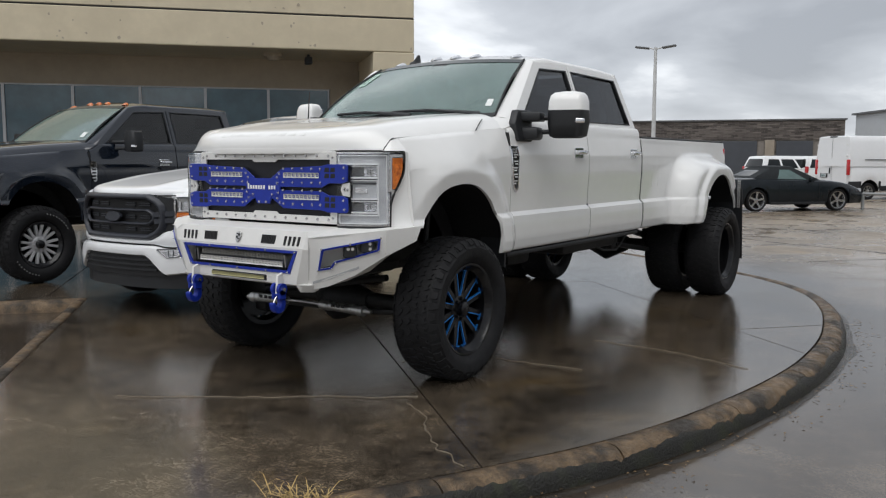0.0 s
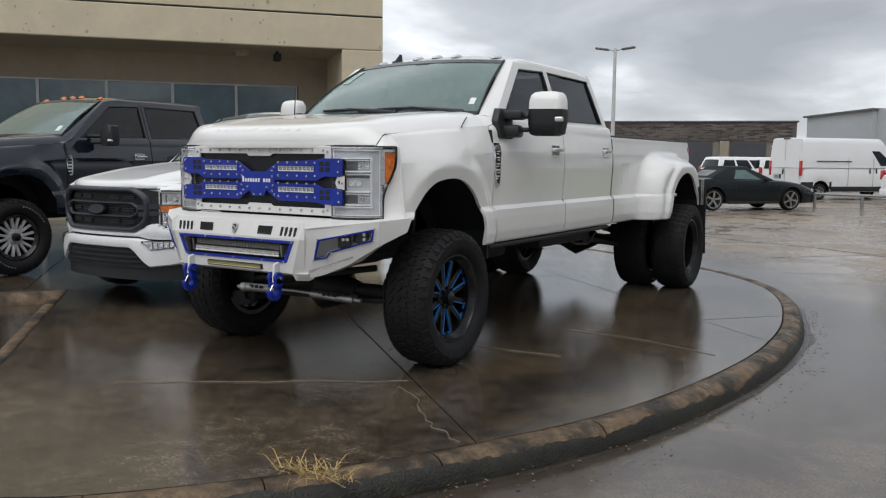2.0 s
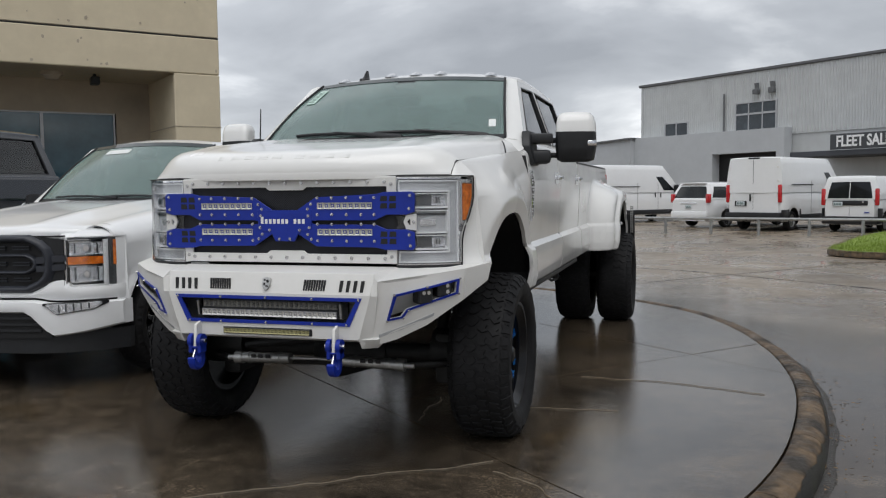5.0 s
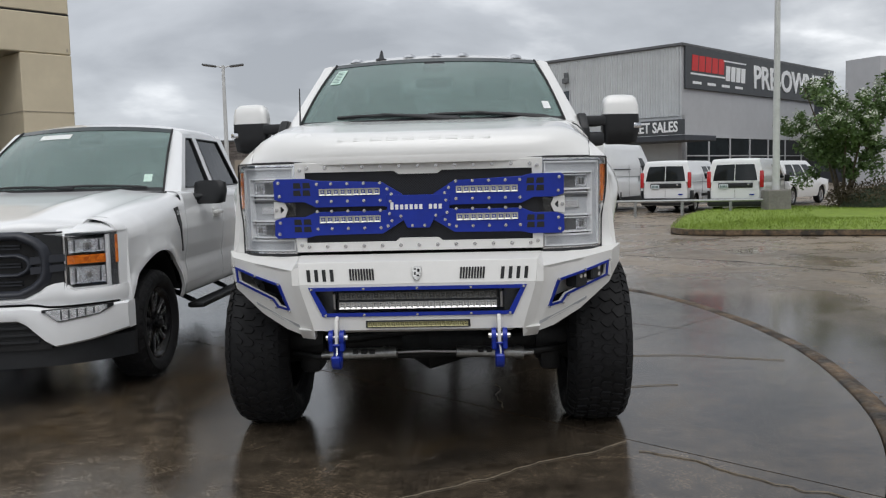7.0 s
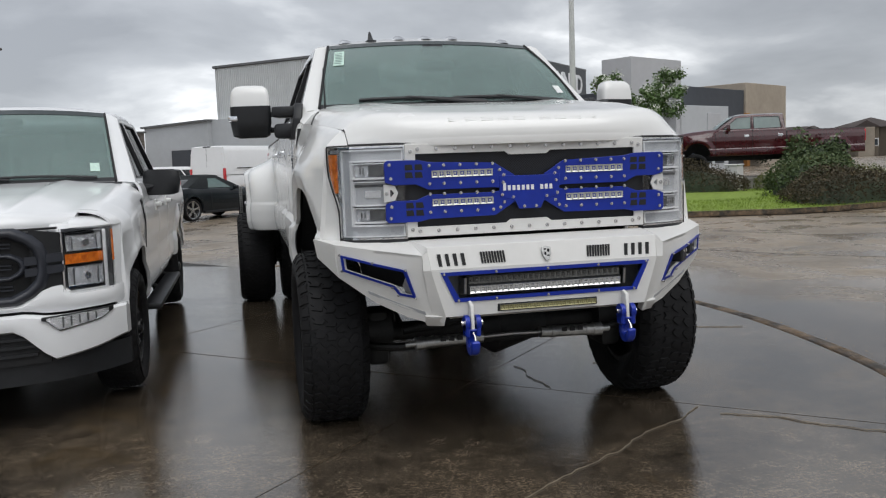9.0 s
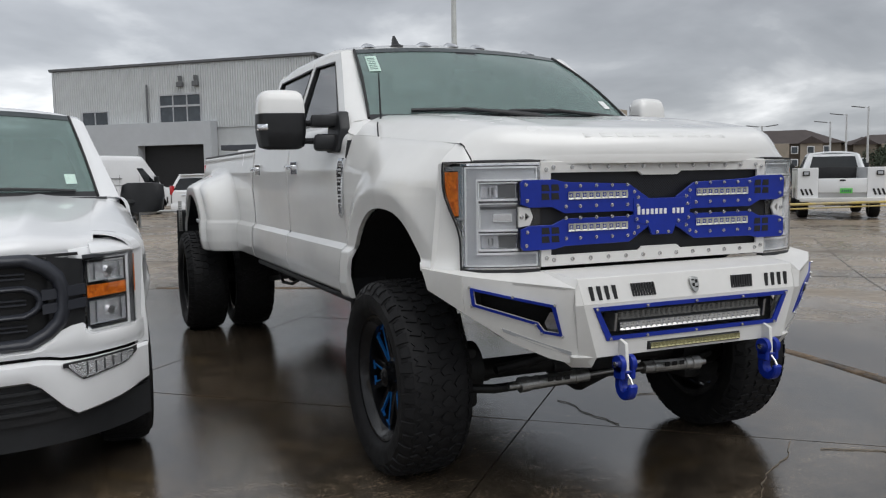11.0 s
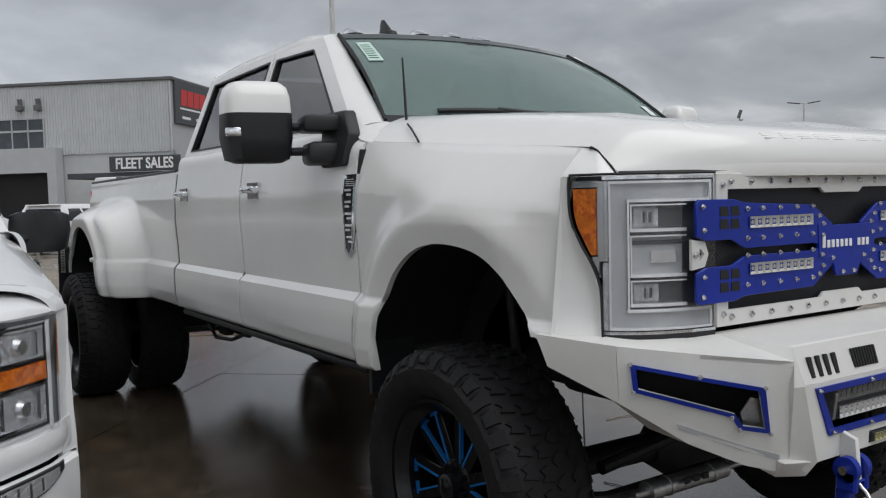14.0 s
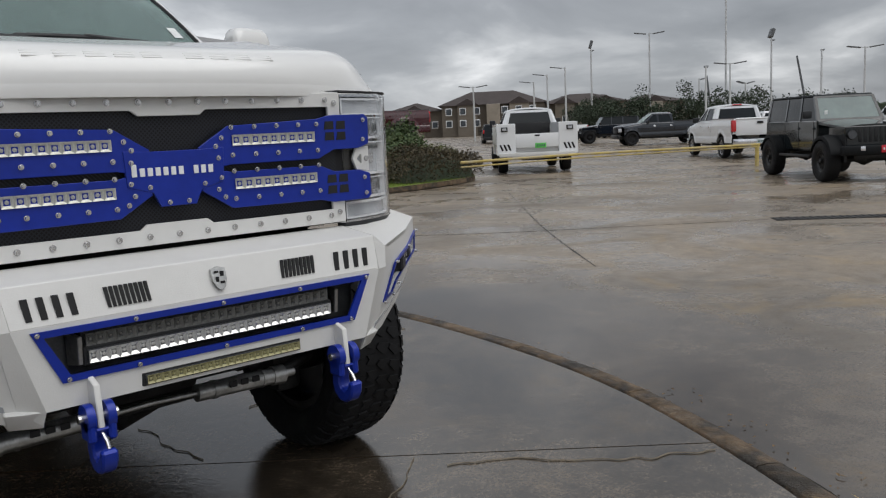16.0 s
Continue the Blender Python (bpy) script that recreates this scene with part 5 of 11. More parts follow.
for s in (1, -1):
    bm = bmesh.new()
    head_patch(bm, 0.0, 4.2, 1.046, 1.484, s, -0.040, 0.02)
    lamp_strip(bm, 4.18, 1.046, 1.484, s, -0.040, 0.02)
    lamp = part("headlight", bm, M["lamp_dark"], hero, "clear C-shaped headlight with bright reflectors")
    for a, b, z0, z1 in ((0, 4.3, 1.476, 1.485), (0, 4.3, 1.045, 1.054), (0.0, 0.06, 1.412, 1.476), (0.0, 0.06, 1.054, 1.12)):
        bm = bmesh.new()
        head_patch(bm, a, b, z0, z1, s, 0.0, 0.03)
        part("chrome_trim", bm, M["chrome"], lamp)
    # frosted guide: a pale band with raised bright edges
    for a, b, z0, z1 in ((0.10, 3.94, 1.420, 1.466), (0.10, 3.94, 1.062, 1.108), (3.30, 3.94, 1.108, 1.420)):
        bm = bmesh.new()
        head_patch(bm, a, b, z0, z1, s, -0.014)
        part("light_guide", bm, M["lens_frost"], lamp, "frosted C-shaped light guide")
    for a, b, z0, z1 in ((0.10, 4.03, 1.464, 1.471), (0.10, 3.27, 1.412, 1.420), (0.10, 4.03, 1.057, 1.064), (0.10, 3.27, 1.107, 1.116), (3.93, 4.03, 1.06, 1.47), (3.19, 3.28, 1.11, 1.418), (0.10, 0.17, 1.415, 1.468), (0.10, 0.17, 1.060, 1.112)):
        bm = bmesh.new()
        head_patch(bm, a, b, z0, z1, s, -0.003, 0.02)
        part("guide_edge", bm, M["lamp_rim"], lamp)
    bm = bmesh.new()
    head_patch(bm, 0.95, 3.22, 1.116, 1.414, s, -0.036, 0.01)
    part("lamp_well", bm, M["lamp_facet"], lamp)
    for z0, z1, bulbs in ((1.338, 1.402, 1), (1.212, 1.316, 0), (1.130, 1.192, 1)):
        bm = bmesh.new()
        head_patch(bm, 1.05, 3.12, z0, z1, s, -0.028)
        cell = part("reflector", bm, M["lamp_facet" if bulbs else "lens_frost"], lamp)
        bm = bmesh.new()
        if bulbs:
            # hooded projector: dark mouth with a bright faceted bowl behind
            head_patch(bm, 1.10, 1.98, z0 + 0.006, z1 - 0.006, s, -0.022, 0.01)
            part("projector_mouth", bm, M["lamp_dark"], cell)
            bm = bmesh.new()
            head_patch(bm, 2.02, 2.94, z0 + 0.008, z1 - 0.008, s, -0.020, 0.01)
            part("reflector_step", bm, M["lamp_facet"], cell)
            for k in range(5):
                bm = bmesh.new()
                head_patch(bm, 2.20 + 0.11 * k, 2.25 + 0.11 * k, z0 + 0.018, z1 - 0.018, s, -0.014, 0.008)
                part("flute", bm, M["lamp_dark" if k % 2 else "chrome"], cell)
        else:
            head_patch(bm, 1.30, 2.30, lerp(z0, z1, 0.30), lerp(z0, z1, 0.62), s, -0.020, 0.01)
            part("reflector_step", bm, M["lamp_inner"], cell)
            bm = bmesh.new()
            head_patch(bm, 1.06, 3.10, z1 - 0.022, z1 - 0.010, s, -0.022, 0.008)
            part("ridge", bm, M["lamp_dark"], cell)
        # bright shelf under each cell, a thinner line above
        for a, b, q0, q1 in ((1.02, 3.16, z1, z1 + 0.004), (1.02, 3.16, z0 - 0.008, z0 + 0.001), (3.10, 3.16, z0, z1)):
            bm = bmesh.new()
            head_patch(bm, a, b, q0, q1, s, -0.006, 0.022)
            part("bezel", bm, M["lamp_rim"], cell)
    bm = bmesh.new()
    lamp_strip(bm, 4.62, 1.268, 1.452, s, 0.000, 0.02, 0.16)
    part("side_marker", bm, M["amber"], lamp, "amber side marker lens")
    # bright surround of the marker, pebbled corner reflector below it
    bm = bmesh.new()
    head_patch(bm, 4.08, 4.56, 1.250, 1.472, s, -0.006, 0.02)
    lamp_strip(bm, 4.50, 1.456, 1.474, s, -0.005, 0.02, 0.05)
    lamp_strip(bm, 4.50, 1.205, 1.262, s, -0.006, 0.02, 0.06)
    part("marker_surround", bm, M["lamp_inner"], lamp)
    bm = bmesh.new()
    head_patch(bm, 4.06, 4.32, 1.056, 1.246, s, -0.008, 0.02)
    part("corner_reflector", bm, M["lamp_facet"], lamp)
    bm = bmesh.new()
    rows = []
    for z in fan(1.030, 1.486, 14):
        q = head_pt(lamp_edge(z), z, s, 0.006)
        e = (s * (side_x(HERO, -0.698, z) + 0.001), -0.698, z)
        rows.append([(s * lerp(side_x(HERO, yy, z), abs(q[0]), t ** 3), yy, z) for t in fan(1, 0, 6) for yy in (lerp(-0.698, q[1], t),)])
    grid(bm, rows, back=(-0.015 * s, 0.01, 0))
    part("fender_tip", bm, M["white_paint"], hero)
    bm = bmesh.new()
    head_patch(bm, 0.02, 4.28, 1.048, 1.482, s, 0.004, 0.003)
    lens = part("lens", bm, M["lens"], lamp, "clear outer lens")
    lens.visible_shadow = False
    bm = bmesh.new()
    head_patch(bm, 0.0, 4.3, 1.030, 1.046, s, 0.0, 0.03)
    part("gasket", bm, M["black_plastic"], lamp)

# raised letters on the hood's nose, as plain bars
for x in (-0.36, -0.28, -0.20, -0.12, -0.04, 0.09, 0.17, 0.25, 0.33):
    for dz in (-0.013, 0.0, 0.013):
        yb_ = -0.985 + 0.165 * (abs(x) / 0.854) ** 3
        bm = bmesh.new()
        box(bm, (x, yb_ + 0.0257 + dz * 0.83, 1.5988 + dz * 0.55), (0.058, 0.0034, 0.006), 0.0012, (-58, 0, 0))
        part("embossed_bar", bm, M["white_paint"], PT["hood"])
# dark shut lines round the hood and the lamps
for s in (1, -1):
    a_, b_ = HERO["seam_f"], HERO["seam_r"]
    bm = bmesh.new()
    # along the crest, down the front corner and across the rear corner by the cowl
    tube(bm, [(s * (lerp(a_[1], b_[1], t) - 0.001), lerp(a_[0], b_[0], t), lerp(a_[2], b_[2], t) + 0.001) for t in fan(0.08, 0.74, 14)], 0.0016, 6)
    tube(bm, [(s * 0.858, -0.722, 1.572), (s * 0.854, -0.748, 1.560), (s * 0.852, -0.775, 1.535), (s * 0.850, -0.800, 1.512), (s * 0.849, -0.818, 1.488)], 0.0042, 6)
    tube(bm, [(s * 0.945, 0.075, 1.642), (s * 0.930, 0.125, 1.672), (s * 0.908, 0.19, 1.703), (s * 0.885, 0.25, 1.722)], 0.0040, 6)
    part("shut_line", bm, M["matt_black"], PT["hood"])
    bm = bmesh.new()
    tube(bm, [head_pt(lamp_edge(z), z, s, 0.003) for z in fan(1.036, 1.488, 16)], 0.0042, 6)
    tube(bm, [head_pt(q, 1.491, s, 0.002) for q in fan(0.0, 5.68, 20)], 0.0042, 6)
    part("lamp_seam", bm, M["matt_black"], hero)
bm = bmesh.new()
tube(bm, [(a * (0.854 - 0.006), -0.985 + 0.165 * abs(a) ** 3 - 0.001, 1.4955) for a in fan(-1, 1, 40)], 0.0045, 6)
part("hood_seam", bm, M["matt_black"], PT["hood"])

# ---- armoured bumper ----
bm = bmesh.new()
# slotted lower face first, then shelf, upper facet, underside and feet
ring(bm, [(-0.553, -1.198, 0.916), (0.553, -1.198, 0.916), (0.489, -1.192, 0.700), (-0.489, -1.192, 0.700)], [(-0.492, -1.198, 0.894), (0.492, -1.198, 0.894), (0.433, -1.195, 0.776), (-0.433, -1.195, 0.776)], (0, 0.014, 0))
bumper = part("bumper", bm, M["white_powder"], hero, "white welded steel off-road bumper", sharp=20)
bm = bmesh.new()
prism(bm, [(-0.565, -1.163, 1.020), (0.565, -1.163, 1.020), (0.60, -0.935, 1.036), (-0.60, -0.935, 1.036)], (0, 0, -0.012), 0.004)
part("bumper_shelf", bm, M["white_powder"], bumper)
bm = bmesh.new()
prism(bm, [(-0.565, -1.164, 1.020), (0.565, -1.164, 1.020), (0.553, -1.198, 0.915), (-0.553, -1.198, 0.915)], (0, 0.014, 0), 0.003)
part("bumper_facet", bm, M["white_powder"], bumper)
bm = bmesh.new()
prism(bm, [(-0.46, -1.190, 0.702), (0.46, -1.190, 0.702), (0.44, -1.05, 0.665), (-0.44, -1.05, 0.665)], (0, 0, 0.012), 0.003)
part("bumper_underside", bm, M["white_powder"], bumper)
for s in (1, -1):
    bm = bmesh.new()
    prism(bm, [(s * 0.488, -1.190, 0.702), (s * 0.574, -1.150, 0.702), (s * 0.562, -1.115, 0.652), (s * 0.490, -1.160, 0.652)], (0, 0.05, 0.01), 0.003)
    part("bumper_foot", bm, M["white_powder"], bumper)


WING = [(0.580, -1.196), (0.655, -1.152), (0.80, -1.044), (0.93, -0.926), (0.95, -0.898), (1.03, -0.650)]


def wing_pt(s, x, z, out=0.0):
    """A point on the bumper's wing: bowed from the bend to a kink before the tip, leaning in at the bottom."""
    n = Vector((0.69, -0.724)) if x < 0.945 else Vector((0.957, -0.29))
    d = out - 0.30 * max(0.0, 0.92 - z)
    return (s * (x + n.x * d), interp(x, WING) + n.y * d, z)


for s in (1, -1):
    bm = bmesh.new()
    outer = [(0.588, 0.986), (0.79, 1.010), (0.946, 1.030), (0.946, 0.872), (0.81, 0.757), (0.69, 0.692), (0.588, 0.662)]
    rim_ = [(0.655, 0.920), (0.79, 0.951), (0.924, 0.984), (0.918, 0.908), (0.722, 0.836), (0.704, 0.800), (0.637, 0.787)]
    inner = [(0.667, 0.911), (0.79, 0.940), (0.913, 0.971), (0.908, 0.916), (0.715, 0.845), (0.697, 0.810), (0.649, 0.801)]
    ring(bm, [wing_pt(s, *q) for q in outer], [wing_pt(s, *q) for q in inner], (-0.010 * s, 0.012, 0))
    grid(bm, [[wing_pt(s, *q) for q in ((0.9465, 1.030), (0.9465, 0.95), (0.9465, 0.872))], [wing_pt(s, *q) for q in ((1.026, 1.043), (1.020, 1.00), (1.014, 0.954))]], back=(-0.012 * s, 0.006, 0))
    grid(bm, [[wing_pt(s, *q) for q in ((0.588, 0.986), (0.79, 1.010), (0.946, 1.030), (1.026, 1.043))], [(s * 0.60, -0.935, 1.036), (s * 0.73, -0.88, 1.040), (s * 0.88, -0.79, 1.044), (s * 0.965, -0.66, 1.046)]], back=(0, 0, -0.012))
    # chamfer between the face and the wing, narrow above and wide below
    cz = (0.986, 0.916, 0.80, 0.70, 0.662)
    grid(bm, [[(s * 0.561, -1.170, 1.000), (s * 0.5535, -1.1985, 0.916), (s * 0.5185, -1.1955, 0.80), (s * 0.4890, -1.1925, 0.70), (s * 0.492, -1.160, 0.655)], [wing_pt(s, 0.588, z_) for z_ in cz]], back=(0, 0.014, 0))
    grid(bm, [[(s * 0.565, -1.163, 1.020), (s * 0.561, -1.170, 1.000)], [(s * 0.60, -0.935, 1.036), wing_pt(s, 0.588, 0.986)]], back=(0, 0.004, -0.012))
    grid(bm, [[wing_pt(s, *q) for q in ((0.588, 0.663), (0.69, 0.693), (0.81, 0.758), (0.946, 0.873), (1.014, 0.955))], [(s * 0.56, -0.98, 0.69), (s * 0.66, -0.93, 0.71), (s * 0.78, -0.86, 0.77), (s * 0.88, -0.76, 0.88), (s * 0.95, -0.66, 0.955)]], back=(0, 0, 0.010))
    wing = part("bumper_wing", bm, M["white_powder"], hero, "white angled bumper wing", sharp=20)
    bm = bmesh.new()
    g = rim_
    ring(bm, [wing_pt(s, *q, 0.006) for q in g], [wing_pt(s, *q, 0.006) for q in inner], (-0.004 * s, 0.005, 0))
    frame_ = part("pocket_frame", bm, M["blue"], wing, "blue bolted pocket frame")
    bolt_row(frame_, [wing_pt(s, *q, 0.007) for q in g[0:7]], n=(0.69 * s, -0.724, 0), r=0.005)
    bm = bmesh.new()
    if s > 0:
        prism(bm, [wing_pt(s, *q, -0.085) for q in ((0.63, 0.94), (0.94, 0.99), (0.94, 0.89), (0.64, 0.79))], (-0.008, 0.008, 0))
        part("pocket_plate", bm, M["white_powder"], wing)
        for x_, z_ in ((0.792, 0.905), (0.868, 0.935)):
            bm = bmesh.new()
            c = wing_pt(s, x_, z_, -0.044)
            box(bm, c, (0.078, 0.076, 0.078), 0.007, (0, 0, 44))
            pod = part("fog_pod", bm, M["black_plastic"], wing, "small black LED pod")
            bm = bmesh.new()
            for dz in (0.015, -0.015):
                for dx in (0.010, -0.010):
                    c2 = wing_pt(s, x_ + dx, z_ + dz, -0.006)
                    cyl(bm, c2, wing_pt(s, x_ + dx, z_ + dz, -0.0105), 0.010, 0.006, n=8)
            part("pod_lens", bm, M["led_white"], pod)
    else:
        prism(bm, [wing_pt(s, *q, -0.14) for q in ((0.64, 0.94), (0.93, 0.99), (0.92, 0.85), (0.64, 0.79))], (0.008, 0.008, 0))
        part("pocket_back", bm, M["matt_black"], wing)
        bm = bmesh.new()
        prism(bm, [wing_pt(s, *q, -0.03) for q in ((0.625, 0.87), (0.68, 0.885), (0.70, 0.84), (0.69, 0.80), (0.625, 0.785))], (0.006, 0.006, 0))
        part("pocket_bracket", bm, M["steel"], wing)
    bm = bmesh.new()
    prism(bm, [wing_pt(s, *q, 0.002) for q in ((0.612, 0.722), (0.70, 0.755), (0.832, 0.816), (0.829, 0.801), (0.70, 0.739), (0.612, 0.706))], (-0.003 * s, 0.003, 0))
    part("wing_reflector", bm, M["lens_frost"], wing, "slim clear reflector strip")

for s in (1, -1):
    for k in range(4):
        bm = bmesh.new()
        x = 0.400 + 0.0365 * k
        y0, y1 = -1.1835, -1.1945
        prism(bm, [(s * (x - 0.006), y0, 0.987), (s * (x + 0.010), y0, 0.987), (s * (x + 0.004), y1, 0.932), (s * (x - 0.012), y1, 0.932)], (0, 0.006, 0))
        part("vent_slot", bm, M["matt_black"], bumper)
    for k in range(9):
        bm = bmesh.new()
        x = 0.206 + 0.0132 * k
        prism(bm, [(s * (x - 0.002), -1.183, 0.988), (s * (x + 0.0065), -1.183, 0.988), (s * (x + 0.0015), -1.195, 0.936), (s * (x - 0.007), -1.195, 0.936)], (0, 0.006, 0))
        part("vent_slit", bm, M["matt_black"], bumper)
bm = bmesh.new()
prism(bm, [(x, -1.188 - (0.985 - z) * 0.32, z) for x, z in ((-0.022, 0.992), (0, 0.998), (0.022, 0.992), (0.022, 0.960), (0.012, 0.940), (0, 0.932), (-0.012, 0.940), (-0.022, 0.960))], (0, 0.008, 0), 0.001)
shield = part("shield_emblem", bm, M["steel"], bumper, "small grey shield emblem")
bm = bmesh.new()
for x, z, w, h in ((-0.008, 0.984, 0.010, 0.006), (0.008, 0.978, 0.010, 0.014), (-0.008, 0.964, 0.008, 0.014), (0.006, 0.955, 0.012, 0.006)):
    box(bm, (x, -1.190 - (0.985 - z) * 0.32, z), (w, 0.004, h), 0)
part("shield_marks", bm, M["matt_black"], shield)
bm = bmesh.new()
ring(bm, [(-0.510, -1.203, 0.905), (0.510, -1.203, 0.905), (0.445, -1.201, 0.766), (-0.445, -1.201, 0.766)], [(-0.480, -1.203, 0.888), (0.480, -1.203, 0.888), (0.424, -1.201, 0.783), (-0.424, -1.201, 0.783)], (0, 0.008, 0))
slot = part("slot_frame", bm, M["blue"], bumper, "blue bolted light-bar frame")
bolt_row(slot, [(x, -1.203, 0.897) for x in (-0.495, -0.25, 0.0, 0.25, 0.495)] + [(x, -1.202, 0.774) for x in (-0.43, -0.25, 0, 0.25, 0.43)], r=0.005)
bm = bmesh.new()
box(bm, (0, -1.10, 0.835), (1.0, 0.02, 0.14))
part("slot_back", bm, M["lamp_dark"], bumper)
led_bar(bumper, (0, 0.857), 0.74, 0.034, 28, y0=-1.150, mat="led_dark")
led_bar(bumper, (0, 0.815), 0.74, 0.034, 28, y0=-1.165, mat="led_white")
for s in (1, -1):
    bm = bmesh.new()
    prism(bm, [(s * 0.385, -1.19, 0.872), (s * 0.395, -1.12, 0.880), (s * 0.395, -1.12, 0.79), (s * 0.385, -1.18, 0.798)], (0.012 * s, 0, 0), 0.002)
    part("bar_bracket", bm, M["steel"], bumper)
led_bar(bumper, (0, 0.728), 0.47, 0.024, 22, y0=-1.190, mat="led_yellow")

# recovery hooks on white tabs
for s in (1, -1):
    x = 0.378 * s
    bm = bmesh.new()
    prism(bm, [(x - 0.008, -1.185, 0.775), (x - 0.008, -1.240, 0.755), (x - 0.008, -1.250, 0.635), (x - 0.008, -1.195, 0.640)], (0.016, 0, 0), 0.003)
    tab = part("tow_tab", bm, M["white_powder"], hero, "white tow tab")
    bm = bmesh.new()
    for e in (1, -1):
        cyl(bm, (x + 0.015 * e, -1.225, 0.672), (x + 0.036 * e, -1.225, 0.672), 0.036, n=20)
        box(bm, (x + 0.0255 * e, -1.225, 0.640), (0.021, 0.060, 0.060), 0.006)
    jaw = [(-1.256, 0.646), (-1.194, 0.646), (-1.184, 0.612), (-1.183, 0.575), (-1.193, 0.546), (-1.216, 0.528), (-1.246, 0.525), (-1.272, 0.538), (-1.287, 0.562), (-1.291, 0.594), (-1.270, 0.598), (-1.262, 0.576), (-1.245, 0.564), (-1.229, 0.570), (-1.222, 0.590), (-1.228, 0.614), (-1.244, 0.630)]
    prism(bm, [(x - 0.021, y, z) for y, z in jaw], (0.042, 0, 0), 0.006)
    hook = part("tow_hook", bm, M["blue"], tab, "blue forged tow hook")
    bm = bmesh.new()
    cyl(bm, (x - 0.05, -1.225, 0.672), (x + 0.05, -1.225, 0.672), 0.012, n=10)
    part("hook_pin", bm, M["bolt"], hook)
    bm = bmesh.new()
    tube(bm, [(x, -1.240, 0.634), (x + 0.004, -1.262, 0.612), (x + 0.004, -1.278, 0.586)], 0.0055, 8)
    part("hook_latch", bm, M["bolt"], hook, "sprung steel latch")

# ---- tow mirrors ----
def mirror_ring(s, z, x0, x1, y0, y1):
    """A rounded outline of the mirror's head, swept back towards its outer end."""
    out = []
    for k in range(28):
        q = 2 * math.pi * k / 28
        x = lerp(x0, x1, 0.5 + 0.5 * math.copysign(abs(math.cos(q)) ** 0.38, math.cos(q)))
        y = lerp(y0, y1, 0.5 + 0.5 * math.copysign(abs(math.sin(q)) ** 0.45, math.sin(q)))
        out.append((s * x, y - 0.085 + 0.24 * (x - 1.15), z))
    return out


for s in (1, -1):
    bm = bmesh.new()
    rows = []
    for z, x0, x1, y0, y1 in ((1.600, 1.175, 1.345, 0.83, 0.93), (1.615, 1.150, 1.385, 0.805, 0.945), (1.70, 1.140, 1.400, 0.79, 0.955), (1.800, 1.142, 1.398, 0.79, 0.955)):
        rows.append(mirror_ring(s, z, x0, x1, y0, y1))
    grid(bm, rows, close=True)
    bm.faces.new([bm.verts.new(p) for p in rows[0]])
    housing = part("tow_mirror", bm, M["black_plastic"], hero, "black telescoping tow mirror with white cap", sharp=50)
    bm = bmesh.new()
    rows = []
    for z, x0, x1, y0, y1 in ((1.800, 1.143, 1.398, 0.79, 0.955), (1.865, 1.147, 1.394, 0.793, 0.955), (1.905, 1.156, 1.382, 0.805, 0.95), (1.926, 1.178, 1.362, 0.825, 0.94), (1.934, 1.22, 1.32, 0.86, 0.915)):
        rows.append(mirror_ring(s, z, x0, x1, y0, y1))
    grid(bm, rows, close=True)
    bm.faces.new([bm.verts.new(p) for p in rows[-1]])
    part("mirror_cap", bm, M["white_paint"], housing, "white painted mirror cap", sharp=50)
    bm = bmesh.new()
    box(bm, (s * 1.372, 0.79, 1.722), (0.066, 0.06, 0.040), 0.010, (0, 0, s * 24), seg=2)
    part("indicator", bm, M["chrome"], housing, "chrome turn indicator")
    bm = bmesh.new()
    box(bm, (s * 1.27, 0.905, 1.76), (0.20, 0.012, 0.26), 0.004, (0, 0, s * 13.5))
    part("mirror_glass", bm, M["chrome"], housing)
    bm = bmesh.new()
    for z in (1.745, 1.645):
        tube(bm, [(s * 1.17, 0.78, z), (s * 1.05, 0.70, z)], 0.018, 10)
    box(bm, (s * 1.050, 0.67, 1.752), (0.16, 0.17, 0.066), 0.014, (0, 0, s * 14), seg=2)
    box(bm, (s * 1.045, 0.66, 1.632), (0.15, 0.18, 0.092), 0.024, (0, 0, s * 14), seg=2)
    prism(bm, [(s * 0.985, 0.50, 1.575), (s * 0.985, 0.70, 1.575), (s * 0.955, 0.74, 1.80), (s * 0.950, 0.54, 1.80), (s * 0.965, 0.47, 1.70)], (0.055 * s, 0, 0), 0.008)
    part("mirror_arm", bm, M["black_plastic"], housing)

